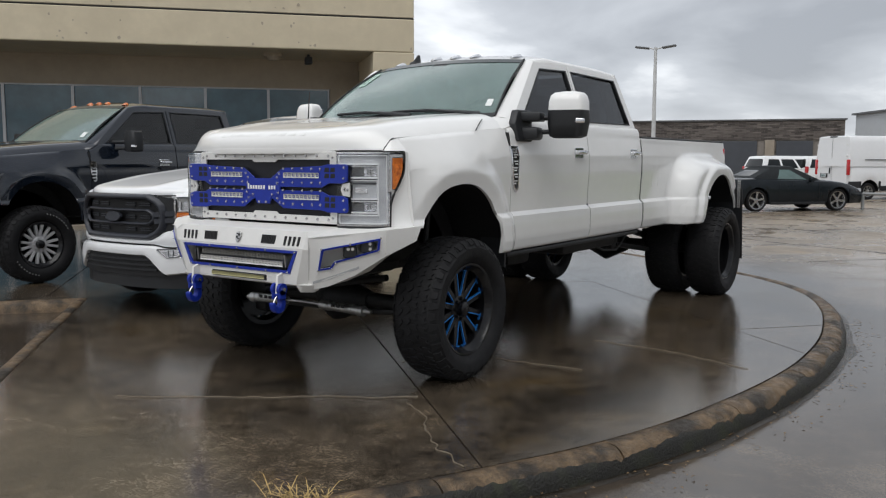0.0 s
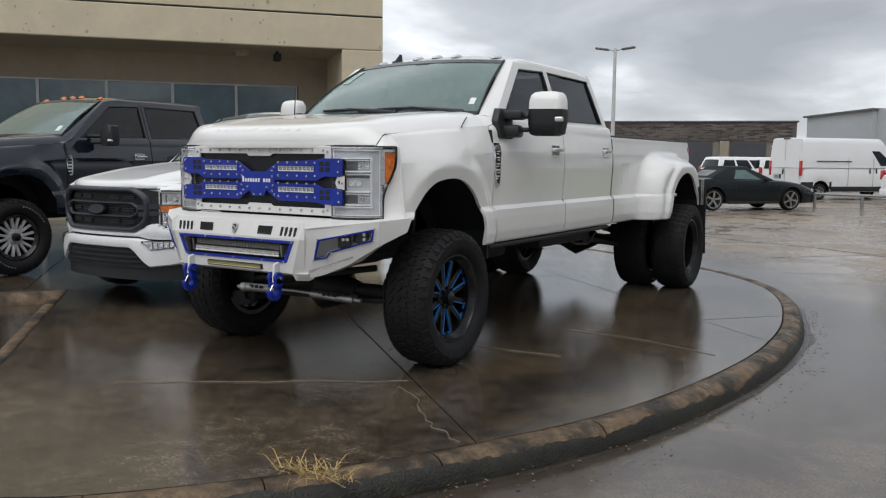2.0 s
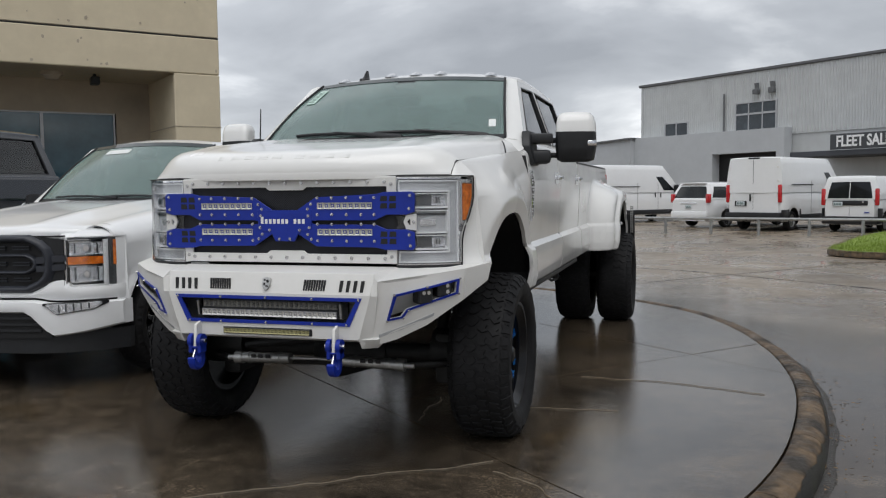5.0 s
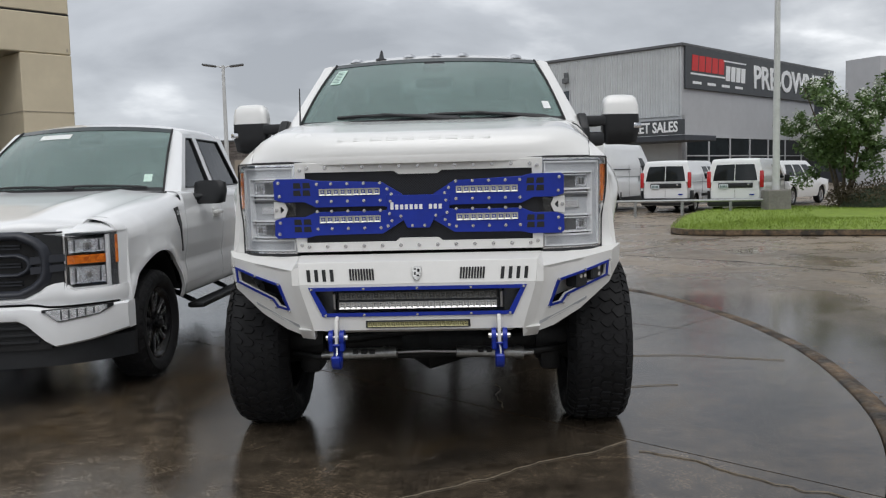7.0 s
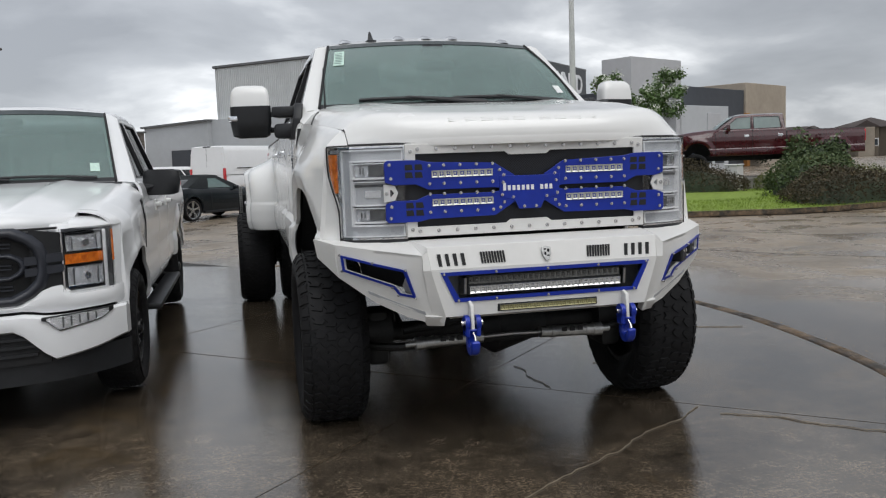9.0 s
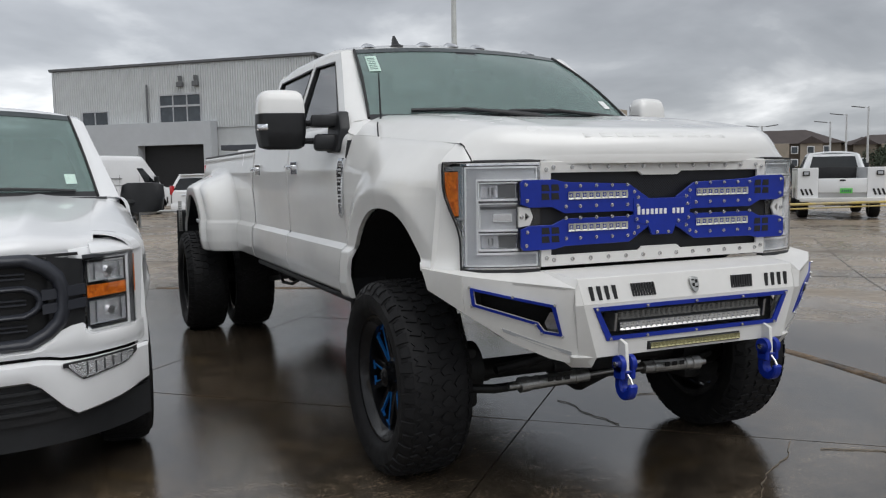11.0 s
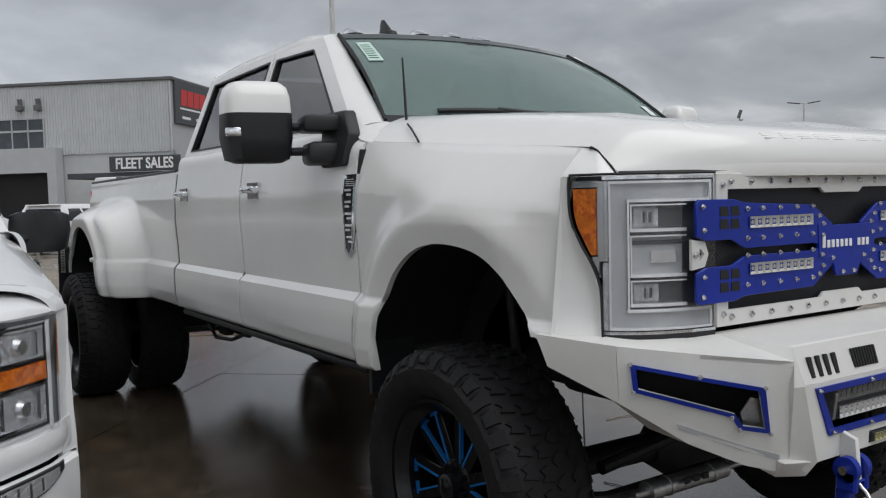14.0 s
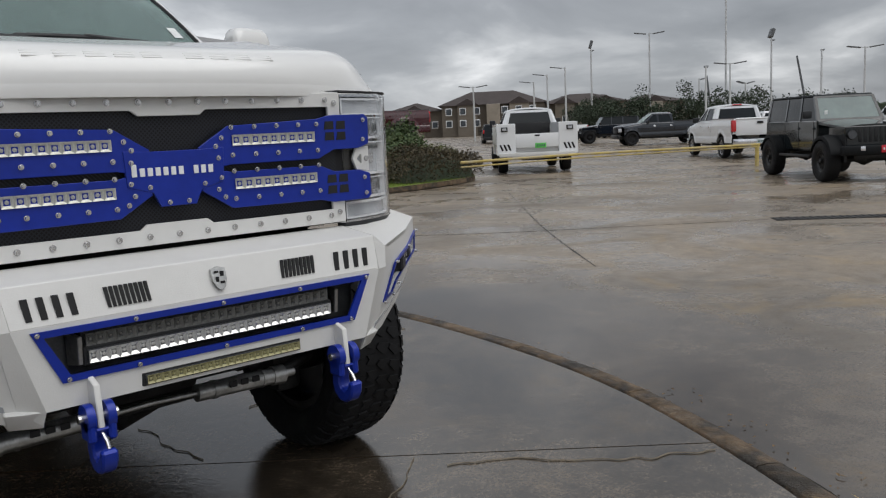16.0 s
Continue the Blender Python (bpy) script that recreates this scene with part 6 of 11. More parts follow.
# fender badge: black plate in a chrome surround, writing as bars
for s in (1, -1):
    o = [(0.392, 1.520), (0.482, 1.520), (0.492, 1.46), (0.488, 1.285), (0.462, 1.268), (0.430, 1.290), (0.405, 1.40)]
    o = [(0.452 + (q[0] - 0.442) * 1.18, 1.215 + (q[1] - 1.268) * 1.29) for q in o]
    mid = (0.456, 1.385)
    i_ = [(mid[0] + (q[0] - mid[0]) * 0.74, mid[1] + (q[1] - mid[1]) * 0.90) for q in o]
    bx = lambda q, d: (s * (side_x(HERO, q[0], q[1]) + d), q[0], q[1])
    bm = bmesh.new()
    ring(bm, [bx(q, 0.012) for q in o], [bx(q, 0.014) for q in i_], (-0.014 * s, 0, 0))
    badge = part("fender_badge", bm, M["chrome"], PT["fender", s], "chrome-edged black fender badge")
    bm = bmesh.new()
    prism(bm, [bx(q, 0.008) for q in i_], (-0.010 * s, 0, 0))
    part("badge_plate", bm, M["gloss_black"], badge)
    bm = bmesh.new()
    for k in range(5):
        z = 1.470 - 0.046 * k
        box(bm, bx((0.458, z + 0.009), 0.011), (0.005, 0.050, 0.009), 0.001)
        box(bm, bx((0.458 + (0.008 if k % 2 else -0.008), z - 0.009), 0.011), (0.005, 0.034, 0.009), 0.001)
    for k in range(4):
        box(bm, bx((0.447, 1.520 - 0.008 * k), 0.011), (0.004, 0.06, 0.003))
    part("badge_bars", bm, M["lamp_rim"], badge)
    # panel seams are filled by the black shade strips; fuel flap and flare lamp
    bm = bmesh.new()
    if s > 0:
        ring(bm, [bx(q, 0.003) for q in ((3.14, 1.40), (3.32, 1.40), (3.32, 1.19), (3.14, 1.19))], [bx(q, 0.003) for q in ((3.15, 1.39), (3.31, 1.39), (3.31, 1.20), (3.15, 1.20))], (-0.004 * s, 0, 0))
        part("fuel_flap", bm, M["white_paint"], PT["bed_side", s])
        bm = bmesh.new()
    box(bm, bx((4.02, 1.06), 0.010), (0.025, 0.045, 0.035), 0.008)
    part("flare_lamp", bm, M["lens_frost"], PT["bed_side", s])
    # step rail and flaps
    bm = bmesh.new()
    box(bm, (s * 0.955, 1.62, 0.772), (0.12, 2.45, 0.036), 0.012, seg=2)
    part("running_board", bm, M["black_plastic"], hero, "black running board")
    bm = bmesh.new()
    box(bm, (s * 0.93, 0.340, 0.80), (0.20, 0.018, 0.22), 0.005)
    part("splash_guard", bm, M["black_plastic"], hero)
    bm = bmesh.new()
    box(bm, (s * 1.06, 5.03, 0.73), (0.66, 0.016, 0.80), 0.005, (6, 0, 0))
    part("mud_flap", bm, M["black_plastic"], hero, "black rear mud flap")
    bm = bmesh.new()
    for k in range(14):
        cyl(bm, (s * 1.345, 4.95, 0.92 + 0.022 * k), (s * 1.375, 4.96, 0.931 + 0.022 * k), 0.006, n=6)
        cyl(bm, (s * 1.375, 4.95, 0.92 + 0.022 * k), (s * 1.345, 4.96, 0.931 + 0.022 * k), 0.006, n=6)
    part("flap_chain", bm, M["steel"], hero, "steel chain holding the mud flap")

# roof lights, fin, aerial, wipers, stickers, sensor
for x in (-0.58, -0.195, 0.0, 0.195, 0.58):
    bm = bmesh.new()
    rows = []
    zb = 2.243 + 0.042 * (1 - (x / 0.7) ** 2)
    for k, (w, h) in enumerate(((0.02, 0.0), (0.042, 0.018), (0.05, 0.030), (0.046, 0.036), (0.03, 0.030), (0.012, 0.006))):
        rows.append([(x + w * math.cos(q), 1.20 + 0.028 * k, zb + max(0, h * math.sin(q))) for q in fan(0, math.pi, 10)])
    grid(bm, rows)
    for r_ in (rows[0], rows[-1]):
        bm.faces.new([bm.verts.new(p) for p in r_])
    part("roof_marker_light", bm, M["lamp_inner"], hero, "clear cab marker light")
bm = bmesh.new()
rows = [[(-0.40 + w * math.cos(q), y + l * math.sin(q), z) for q in [2 * math.pi * k / 16 for k in range(16)]] for z, w, l, y in ((2.255, 0.045, 0.085, 1.24), (2.275, 0.040, 0.075, 1.24), (2.285, 0.018, 0.055, 1.25), (2.325, 0.012, 0.028, 1.268), (2.345, 0.006, 0.016, 1.275))]
grid(bm, rows, close=True)
bm.faces.new([bm.verts.new(p) for p in rows[-1]])
part("shark_fin", bm, M["black_plastic"], hero, "black shark-fin aerial")
bm = bmesh.new()
tube(bm, [(-0.835, 0.33, 1.70), (-0.835, 0.34, 1.745), (-0.835, 0.36, 1.99)], [0.012, 0.006, 0.0035], 8)
part("mast_aerial", bm, M["black_plastic"], hero, "thin black mast aerial")
W_ = HERO["ws"]


def ws_pt(a, t, out=0.0):
    c = 1 - a * a
    p0 = Vector((W_["base"][0] * a, W_["base"][1] - W_["bow"] * c, W_["base"][2]))
    p1 = Vector((W_["top"][0] * a, W_["top"][1] - W_["bow_t"] * c, W_["top"][2] + 0.072 * 0.55 * c))
    p = p0.lerp(p1, t) + Vector((0, -0.02, 0.02)) * math.sin(math.pi * t)
    return tuple(p + Vector((0, -0.58, 0.81)) * out)


for a0, a1 in ((0.20, -0.72), (0.86, -0.02)):
    bm = bmesh.new()
    tube(bm, [ws_pt(lerp(a0, a1, t), 0.035 + 0.04 * math.sin(2.4 * t) + 0.01 * t, 0.014) for t in fan(0, 1, 10)], 0.011, 8)
    tube(bm, [ws_pt(lerp(a0 + 0.02, a1 + 0.34, t), 0.0 + 0.085 * t, 0.022) for t in fan(0, 1, 6)], [0.016, 0.014, 0.013, 0.011, 0.010, 0.009, 0.008], 8)
    part("wiper", bm, M["black_plastic"], hero, "black windshield wiper")
bm = bmesh.new()
grid(bm, [[ws_pt(a, t, 0.0045) for t in fan(0.60, 0.86, 3)] for a in (-0.93, -0.84)], back=(0, 0.002, -0.002))
st = part("window_sticker", bm, M["paper"], PT["windshield"], "pale green inspection sheet behind the glass")
bm = bmesh.new()
for k in range(7):
    grid(bm, [[ws_pt(a, t, 0.0065) for t in (0.63 + 0.03 * k, 0.637 + 0.03 * k)] for a in (-0.92, -0.86)], back=(0, 0.001, -0.001))
part("sticker_lines", bm, M["ink"], st)
bm = bmesh.new()
grid(bm, [[ws_pt(a, t, 0.0045) for t in fan(0.15, 0.25, 3)] for a in (0.875, 0.93)], back=(0, 0.002, -0.002))
part("window_sticker", bm, M["paper_white"], PT["windshield"], "small white registration sticker")
bm = bmesh.new()
box(bm, ws_pt(0, 0.90, -0.035), (0.16, 0.08, 0.05), 0.015, (34, 0, 0), seg=2)
box(bm, ws_pt(0, 0.74, -0.10), (0.26, 0.03, 0.07), 0.015, (10, 0, 0), seg=2)
part("rear_view_mirror", bm, M["black_plastic"], hero)

# ---- underside of the lifted truck ----
def under(name, build, mat="chassis", label=""):
    bm = bmesh.new()
    build(bm)
    return part(name, bm, M[mat], hero, label)


for s in (1, -1):
    under("frame_rail", lambda bm: (box(bm, (s * 0.43, 2.3, 0.83), (0.09, 6.4, 0.17), 0.01), box(bm, (s * 0.43, -0.80, 0.86), (0.09, 0.5, 0.15), 0.01)))
    under("radius_arm", lambda bm: tube(bm, [(s * 0.52, -0.26, 0.44), (s * 0.50, 0.4, 0.52), (s * 0.46, 1.25, 0.72)], 0.035))
    under("shock_absorber", lambda bm: (cyl(bm, (s * 0.56, -0.10, 0.45), (s * 0.60, -0.05, 0.72), 0.035), cyl(bm, (s * 0.60, -0.05, 0.70), (s * 0.62, -0.02, 1.10), 0.02)), "chassis")
    d = under("steering_damper", lambda bm: (cyl(bm, (s * 0.16, -0.62, 0.475), (s * 0.50, -0.60, 0.462), 0.031, n=18), cyl(bm, (s * 0.47, -0.60, 0.463), (s * 0.52, -0.60, 0.461), 0.036, n=18), cyl(bm, (s * 0.22, -0.617, 0.473), (s * 0.235, -0.616, 0.472), 0.034, n=18), cyl(bm, (s * 0.42, -0.605, 0.466), (s * 0.432, -0.604, 0.465), 0.034, n=18), cyl(bm, (s * 0.51, -0.60, 0.461), (s * 0.57, -0.59, 0.458), 0.016), cyl(bm, (s * -0.02, -0.62, 0.48), (s * 0.17, -0.62, 0.475), 0.010)), "steel", "grey steering damper")
    for k in range(3):
        bm = bmesh.new()
        box(bm, (s * (0.29 + 0.045 * k), -0.650, 0.484), (0.030, 0.006, 0.022), 0.002)
        part("damper_mark", bm, M["matt_black"], d)
    under("steering_knuckle", lambda bm: (box(bm, (s * 0.68, -0.27, 0.46), (0.12, 0.22, 0.30), 0.03, seg=2), cyl(bm, (s * 0.60, -0.27, 0.49), (s * 0.86, -0.27, 0.49), 0.13, n=24)))
    under("leaf_spring", lambda bm: (tube(bm, [(s * 0.52, 3.75, 0.72), (s * 0.52, 4.48, 0.58), (s * 0.52, 5.25, 0.74)], 0.035), box(bm, (s * 0.52, 4.48, 0.60), (0.12, 0.22, 0.16), 0.01)))
under("front_axle", lambda bm: (cyl(bm, (-0.75, -0.26, 0.47), (0.75, -0.26, 0.47), 0.052), tube(bm, [(-0.16, -0.26, 0.46), (0.0, -0.26, 0.46), (0.30, -0.26, 0.46)], [0.06, 0.16, 0.07], 16)))
under("drag_link", lambda bm: tube(bm, [(-0.76, -0.40, 0.43), (-0.60, -0.50, 0.43), (0.60, -0.50, 0.45), (0.76, -0.40, 0.45)], 0.022))
under("track_bar", lambda bm: tube(bm, [(-0.55, -0.42, 0.50), (0.0, -0.42, 0.57), (0.55, -0.40, 0.66)], 0.024))
under("rear_axle", lambda bm: (cyl(bm, (-1.1, 4.48, 0.49), (1.1, 4.48, 0.49), 0.065), tube(bm, [(-0.25, 4.48, 0.49), (0.0, 4.48, 0.49), (0.25, 4.48, 0.49)], [0.08, 0.20, 0.08], 16)))
under("drive_shaft", lambda bm: tube(bm, [(0.05, 1.7, 0.66), (0.0, 4.35, 0.50)], 0.05))
under("gearbox", lambda bm: (box(bm, (0, 0.9, 0.78), (0.42, 1.5, 0.30), 0.06, seg=2), box(bm, (0, -0.35, 0.85), (0.6, 0.9, 0.42), 0.06, seg=2), box(bm, (0.16, 1.75, 0.64), (0.40, 0.4, 0.24), 0.05, seg=2)))
under("fuel_tank", lambda bm: box(bm, (0.66, 2.2, 0.74), (0.36, 1.1, 0.20), 0.05, seg=2))
under("exhaust_pipe", lambda bm: tube(bm, [(-0.30, 0.9, 0.66), (-0.34, 2.4, 0.66), (-0.36, 3.6, 0.72), (-0.40, 3.9, 0.80)], 0.05), "steel")
for s in (1, -1):
    under("traction_bar", lambda bm: (tube(bm, [(s * 0.70, 3.05, 0.62), (s * 0.66, 4.20, 0.46)], 0.026), box(bm, (s * 0.68, 3.02, 0.68), (0.07, 0.14, 0.22), 0.012)))
    under("brake_hose", lambda bm: tube(bm, [(s * 0.80, 2.20, 0.70), (s * 0.84, 2.45, 0.62), (s * 0.84, 2.75, 0.60), (s * 0.82, 3.0, 0.70)], 0.012, 8))
under("cross_member", lambda bm: (box(bm, (0, 2.6, 0.80), (0.9, 0.12, 0.10), 0.01), box(bm, (0, 5.2, 0.80), (0.9, 0.12, 0.10), 0.01), box(bm, (0, -0.98, 0.86), (0.95, 0.10, 0.12), 0.01)))
under("rear_bumper", lambda bm: box(bm, (0, 5.62, 0.86), (1.9, 0.16, 0.18), 0.03, seg=2), "chrome", "chrome rear step bumper")

# ---- white half-ton pickup beside it ----
HALF = dict(
    prof=[(0.48, 0.93), (0.52, 0.965), (0.60, 0.985), (0.70, 0.985), (0.78, 0.972), (0.90, 0.995), (1.04, 1.005), (1.15, 0.998), (1.25, 0.980), (1.34, 0.955)],
    nose=[(-0.78, 0.36), (-0.69, 0.205), (-0.565, 0.092), (-0.455, 0.042), (-0.2, 0.008), (0.1, 0.0)],
    strip_y=-0.545, sill=0.50, seam_f=(-0.66, 0.735, 1.150), seam_r=(0.62, 0.800, 1.325), fender_y=(-0.46, 0.600), head_z=1.09, fender_low=0.60,
    belt=1.325, belt_x=0.928, door=(0.607, 1.560), rear_door=(1.568, 2.520), bed=(2.540, 4.760), bed_top=1.400, bed_x=0.965, bed_low=0.56,
    arch=(0.0, 0.425, 0.485), rear_arch=(3.69, 0.425, 0.485), lip=0.030, dually=0.0, chrome=False,
    hood=dict(lip=-0.905, side=0.29, z=1.098, centre=((-0.86, 1.165), (-0.7, 1.195), (-0.3, 1.262), (0.2, 1.315), (0.65, 1.345)), rise=0.1, dome=0.45),
    ws=dict(base=(0.805, 0.665, 1.330), top=(0.665, 1.330, 1.855), bow=0.12, bow_t=0.06),
    roof=dict(rail=(0.752, 1.815), edge=(0.690, 1.872), crown=0.062, rear=2.44, rear_drop=0.03),
    win=dict(f=((0.835, 1.350), (1.350, 1.785), (1.515, 1.790), (1.515, 1.350)), r=((1.625, 1.350), (1.625, 1.790), (2.26, 1.785), (2.42, 1.365))),
    handles=(1.36, 2.34, 1.130))
half_ton = empty("pickup_truck", pose(-3.03, 0.97, 0.015), "white crew-cab pickup with black grille parked on the pad", "pickup truck")
PH = pickup(half_ton, HALF, M["white_paint_cool"])
wheel_set(half_ton, [(0.86, 0.0, 1, 0.382), (-0.86, 0.0, -1, 0.382), (0.86, 3.69, 1, 0.382), (-0.86, 3.69, -1, 0.382)], 0.397, 0.27, 0.255, 0.09, 6, [M["gloss_black"], M["gloss_black"], M["silver_wheel"]], 0.02, chunky=False, blocks=46)


def face_pt(x, z, out=0.0):
    """The nose of the half-ton in plan: flat in the middle, swept back at the lamps."""
    y = interp(abs(x), [(0.0, -0.925), (0.25, -0.915), (0.45, -0.880), (0.60, -0.825), (0.70, -0.765), (0.80, -0.675), (0.88, -0.590), (0.955, -0.455)])
    return (x, y - out, z)


def face_patch(bm, x0, x1, z0, z1, out, depth=0.02, n=6, dz=0.0):
    rows = [[face_pt(lerp(x0, x1, t), lerp(z0, z1, u) + dz * t, out) for u in (0, 0.5, 1)] for t in fan(0, 1, n)]
    grid(bm, rows, back=(0, depth, 0))


bm = bmesh.new()
face_patch(bm, -0.90, 0.90, 0.50, 1.08, -0.06, 0.03, 16)
part("nose_backing", bm, M["matt_black"], half_ton)
bm = bmesh.new()


def octagon(w, h, cx, cz, n=3):
    """Closed outline round the grille's centre with cut and softened corners."""
    pts = []
    for sx, sz in ((1, 1), (1, -1), (-1, -1), (-1, 1)):
        c = [(w - cx, h), (w - 0.45 * cx, h - 0.28 * cz), (w - 0.12 * cx, h - 0.62 * cz), (w, h - cz)]
        c = c if sx == sz else c[::-1]
        pts += [(sx * x, sz * z) for x, z in c]
    fine = []
    for (x0, z0), (x1, z1) in zip(pts, pts[1:] + pts[:1]):
        k = 10 if math.hypot(x1 - x0, z1 - z0) > 0.4 else n
        fine += [(lerp(x0, x1, j / k), lerp(z0, z1, j / k)) for j in range(k)]
    return fine


def face_band(bm, outer, inner, out, bulge, zc=0.900):
    """A rounded moulding between two outlines on the nose."""
    o, i_ = octagon(*outer), octagon(*inner)
    rows = []
    for t in fan(0, 1, 6):
        rows.append([face_pt(lerp(a[0], b[0], t), zc + lerp(a[1], b[1], t), out + bulge * math.sin(math.pi * t) ** 0.6) for a, b in zip(o, i_)])
    grid(bm, rows, close=True)


face_band(bm, (0.615, 0.212, 0.150, 0.150), (0.560, 0.158, 0.130, 0.125), 0.005, 0.038)
gr = part("grille", bm, M["grille_grey"], half_ton, "dark grey grille surround", sharp=50)
bm = bmesh.new()
face_patch(bm, -0.58, 0.58, 0.72, 1.08, -0.030, 0.01, 16)
part("grille_mesh_plate", bm, M["matt_black"], gr)
bm = bmesh.new()
face_band(bm, (0.515, 0.076, 0.075, 0.070), (0.480, 0.048, 0.055, 0.046), 0.0, 0.028)
part("grille_bar", bm, M["grille_grey"], gr, sharp=50)
for sx in (1, -1):
    for z in (1.015, 0.900, 0.785):
        for x0 in (0.13, 0.31):
            for dz in (-0.010, 0.010):
                bm = bmesh.new()
                face_patch(bm, sx * x0, sx * (x0 + 0.13), z + dz - 0.004, z + dz + 0.004, -0.012, 0.018, 5)
                part("grille_slat", bm, M["grille_grey"], gr)
    bm = bmesh.new()
    for z0, z1 in ((0.903, 0.950), (0.842, 0.886)):
        face_patch(bm, sx * 0.505, sx * 0.685, z0, z1, 0.022, 0.03, 6, dz=0.012)
    part("grille_wing", bm, M["grille_grey"], gr)
    # dark panel between the surround and the lamp
    bm = bmesh.new()
    rows = [[face_pt(sx * x, lerp(interp(x, [(0.53, 0.74), (0.60, 0.765), (0.69, 0.770)]), interp(x, [(0.53, 1.095), (0.69, 1.070)]), t), 0.0) for t in fan(0, 1, 4)] for x in fan(0.53, 0.69, 5)]
    grid(bm, rows, back=(0, 0.02, 0))
    part("grille_side", bm, M["black_plastic"], gr)
bm = bmesh.new()
ye_ = face_pt(0, 0)[1] - 0.026
lat = [[(0.115 * math.cos(q) * k, ye_ - d, 0.900 + 0.046 * math.sin(q) * k) for q in [2 * math.pi * j / 28 for j in range(28)]] for k, d in ((1.0, -0.02), (1.0, 0.010), (0.93, 0.014), (0.90, 0.008), (0.0, 0.008))]
grid(bm, lat, close=True)
part("oval_emblem", bm, M["grille_grey"], gr, "plain dark oval emblem")
# front edge of the hood above the lamps
bm = bmesh.new()
face_patch(bm, -0.66, 0.66, 1.092, 1.104, 0.002, 0.04, 14)
part("nose_strip", bm, M["matt_black"], half_ton)
for sx in (1, -1):
    bm = bmesh.new()
    face_patch(bm, sx * 0.678, sx * 0.905, 0.722, 1.088, -0.02, 0.02, 8)
    lamp = part("headlight", bm, M["lamp_dark"], half_ton, "clear headlight with an amber band")
    for z0, z1 in ((0.955, 1.058), (0.755, 0.880)):
        bm = bmesh.new()
        face_patch(bm, sx * 0.698, sx * 0.862, z0, z1, -0.004, 0.012, 6)
        cell = part("reflector", bm, M["lamp_facet"], lamp)
        for xx in (0.725, 0.838):
            bm = bmesh.new()
            face_patch(bm, sx * xx, sx * (xx + 0.005), z0 + 0.016, z1 - 0.016, 0.004, 0.008, 2)
            part("reflector_flute", bm, M["lamp_dark"], cell)
        for k, (dz0, dz1) in enumerate(((0.0, 0.008), (-0.008, 0.0))):
            bm = bmesh.new()
            zz = z0 if k == 0 else z1
            face_patch(bm, sx * 0.698, sx * 0.862, zz + dz0, zz + dz1, 0.004, 0.012, 4)
            part("reflector_rib", bm, M["chrome"], cell)
        bm = bmesh.new()
        c = Vector(face_pt(sx * 0.785, (z0 + z1) / 2, 0.0))
        cyl(bm, c, c + Vector((sx * 0.010, -0.012, 0)), 0.030, 0.020, n=16)
        part("projector", bm, M["lamp_inner"], cell)
    bm = bmesh.new()
    face_patch(bm, sx * 0.692, sx * 0.868, 0.890, 0.946, 0.004, 0.012, 6)
    part("turn_signal", bm, M["amber"], lamp, "amber turn signal")
    for x0, x1, z0, z1, mat_ in ((0.680, 0.885, 1.066, 1.073, "chrome"), (0.680, 0.885, 0.728, 0.740, "lamp_rim"), (0.678, 0.686, 0.728, 1.073, "chrome"), (0.870, 0.884, 0.735, 1.070, "lamp_rim")):
        bm = bmesh.new()
        face_patch(bm, sx * x0, sx * x1, z0, z1, 0.008, 0.02, 5)
        part("light_guide", bm, M[mat_], lamp)
    bm = bmesh.new()
    face_patch(bm, sx * 0.906, sx * 0.918, 0.88, 1.065, 0.002, 0.02, 4)
    part("side_marker", bm, M["amber"], lamp)
    bm = bmesh.new()
    face_patch(bm, sx * 0.676, sx * 0.912, 0.720, 1.090, 0.018, 0.004, 8)
    ln = part("lens", bm, M["lens"], lamp, "clear outer lens")
    ln.visible_shadow = False
    bm = bmesh.new()
    rows = [[face_pt(sx * 0.917, z), face_pt(sx * 0.940, z), (sx * (side_x(HALF, -0.452, z) + 0.001), -0.452, z)] for z in fan(0.60, 1.10, 12)]
    grid(bm, rows, back=(-0.012 * sx, 0.012, 0))
    rows = []
    for x in fan(0.715, 0.945, 12):
        zt_ = interp(x, [(0.70, 1.150), (0.735, 1.150), (0.83, 1.146), (0.90, 1.130), (0.945, 1.104)])
        p0_ = face_pt(sx * x, 1.092, lerp(-0.034, -0.004, smooth01((x - 0.66) / 0.12)))
        rows.append([(p0_[0] * lerp(1.0, 0.985, t), p0_[1] + 0.215 * (1 - math.cos(t * math.pi / 2)), lerp(1.092, zt_, math.sin(t * math.pi / 2))) for t in fan(0, 1, 6)])
    grid(bm, rows, back=(0, 0.02, -0.012))
    # skin that closes the joint between the corner, the hood and the fender
    rows = []
    for x in fan(0.62, 0.93, 10):
        zt_ = interp(x, [(0.62, 1.128), (0.735, 1.130), (0.83, 1.124), (0.90, 1.106), (0.945, 1.086)])
        y0_ = face_pt(x, 0)[1]
        rows.append([(sx * x, y0_ + dy, z_) for dy, z_ in ((0.035, 1.070), (0.07, lerp(1.07, zt_, 0.75)), (0.15, zt_), (0.30, zt_ + 0.018), (0.44, zt_ + 0.030))])
    grid(bm, rows, back=(0, 0.01, -0.012))
    part("fender_corner", bm, M["white_paint_cool"], half_ton)


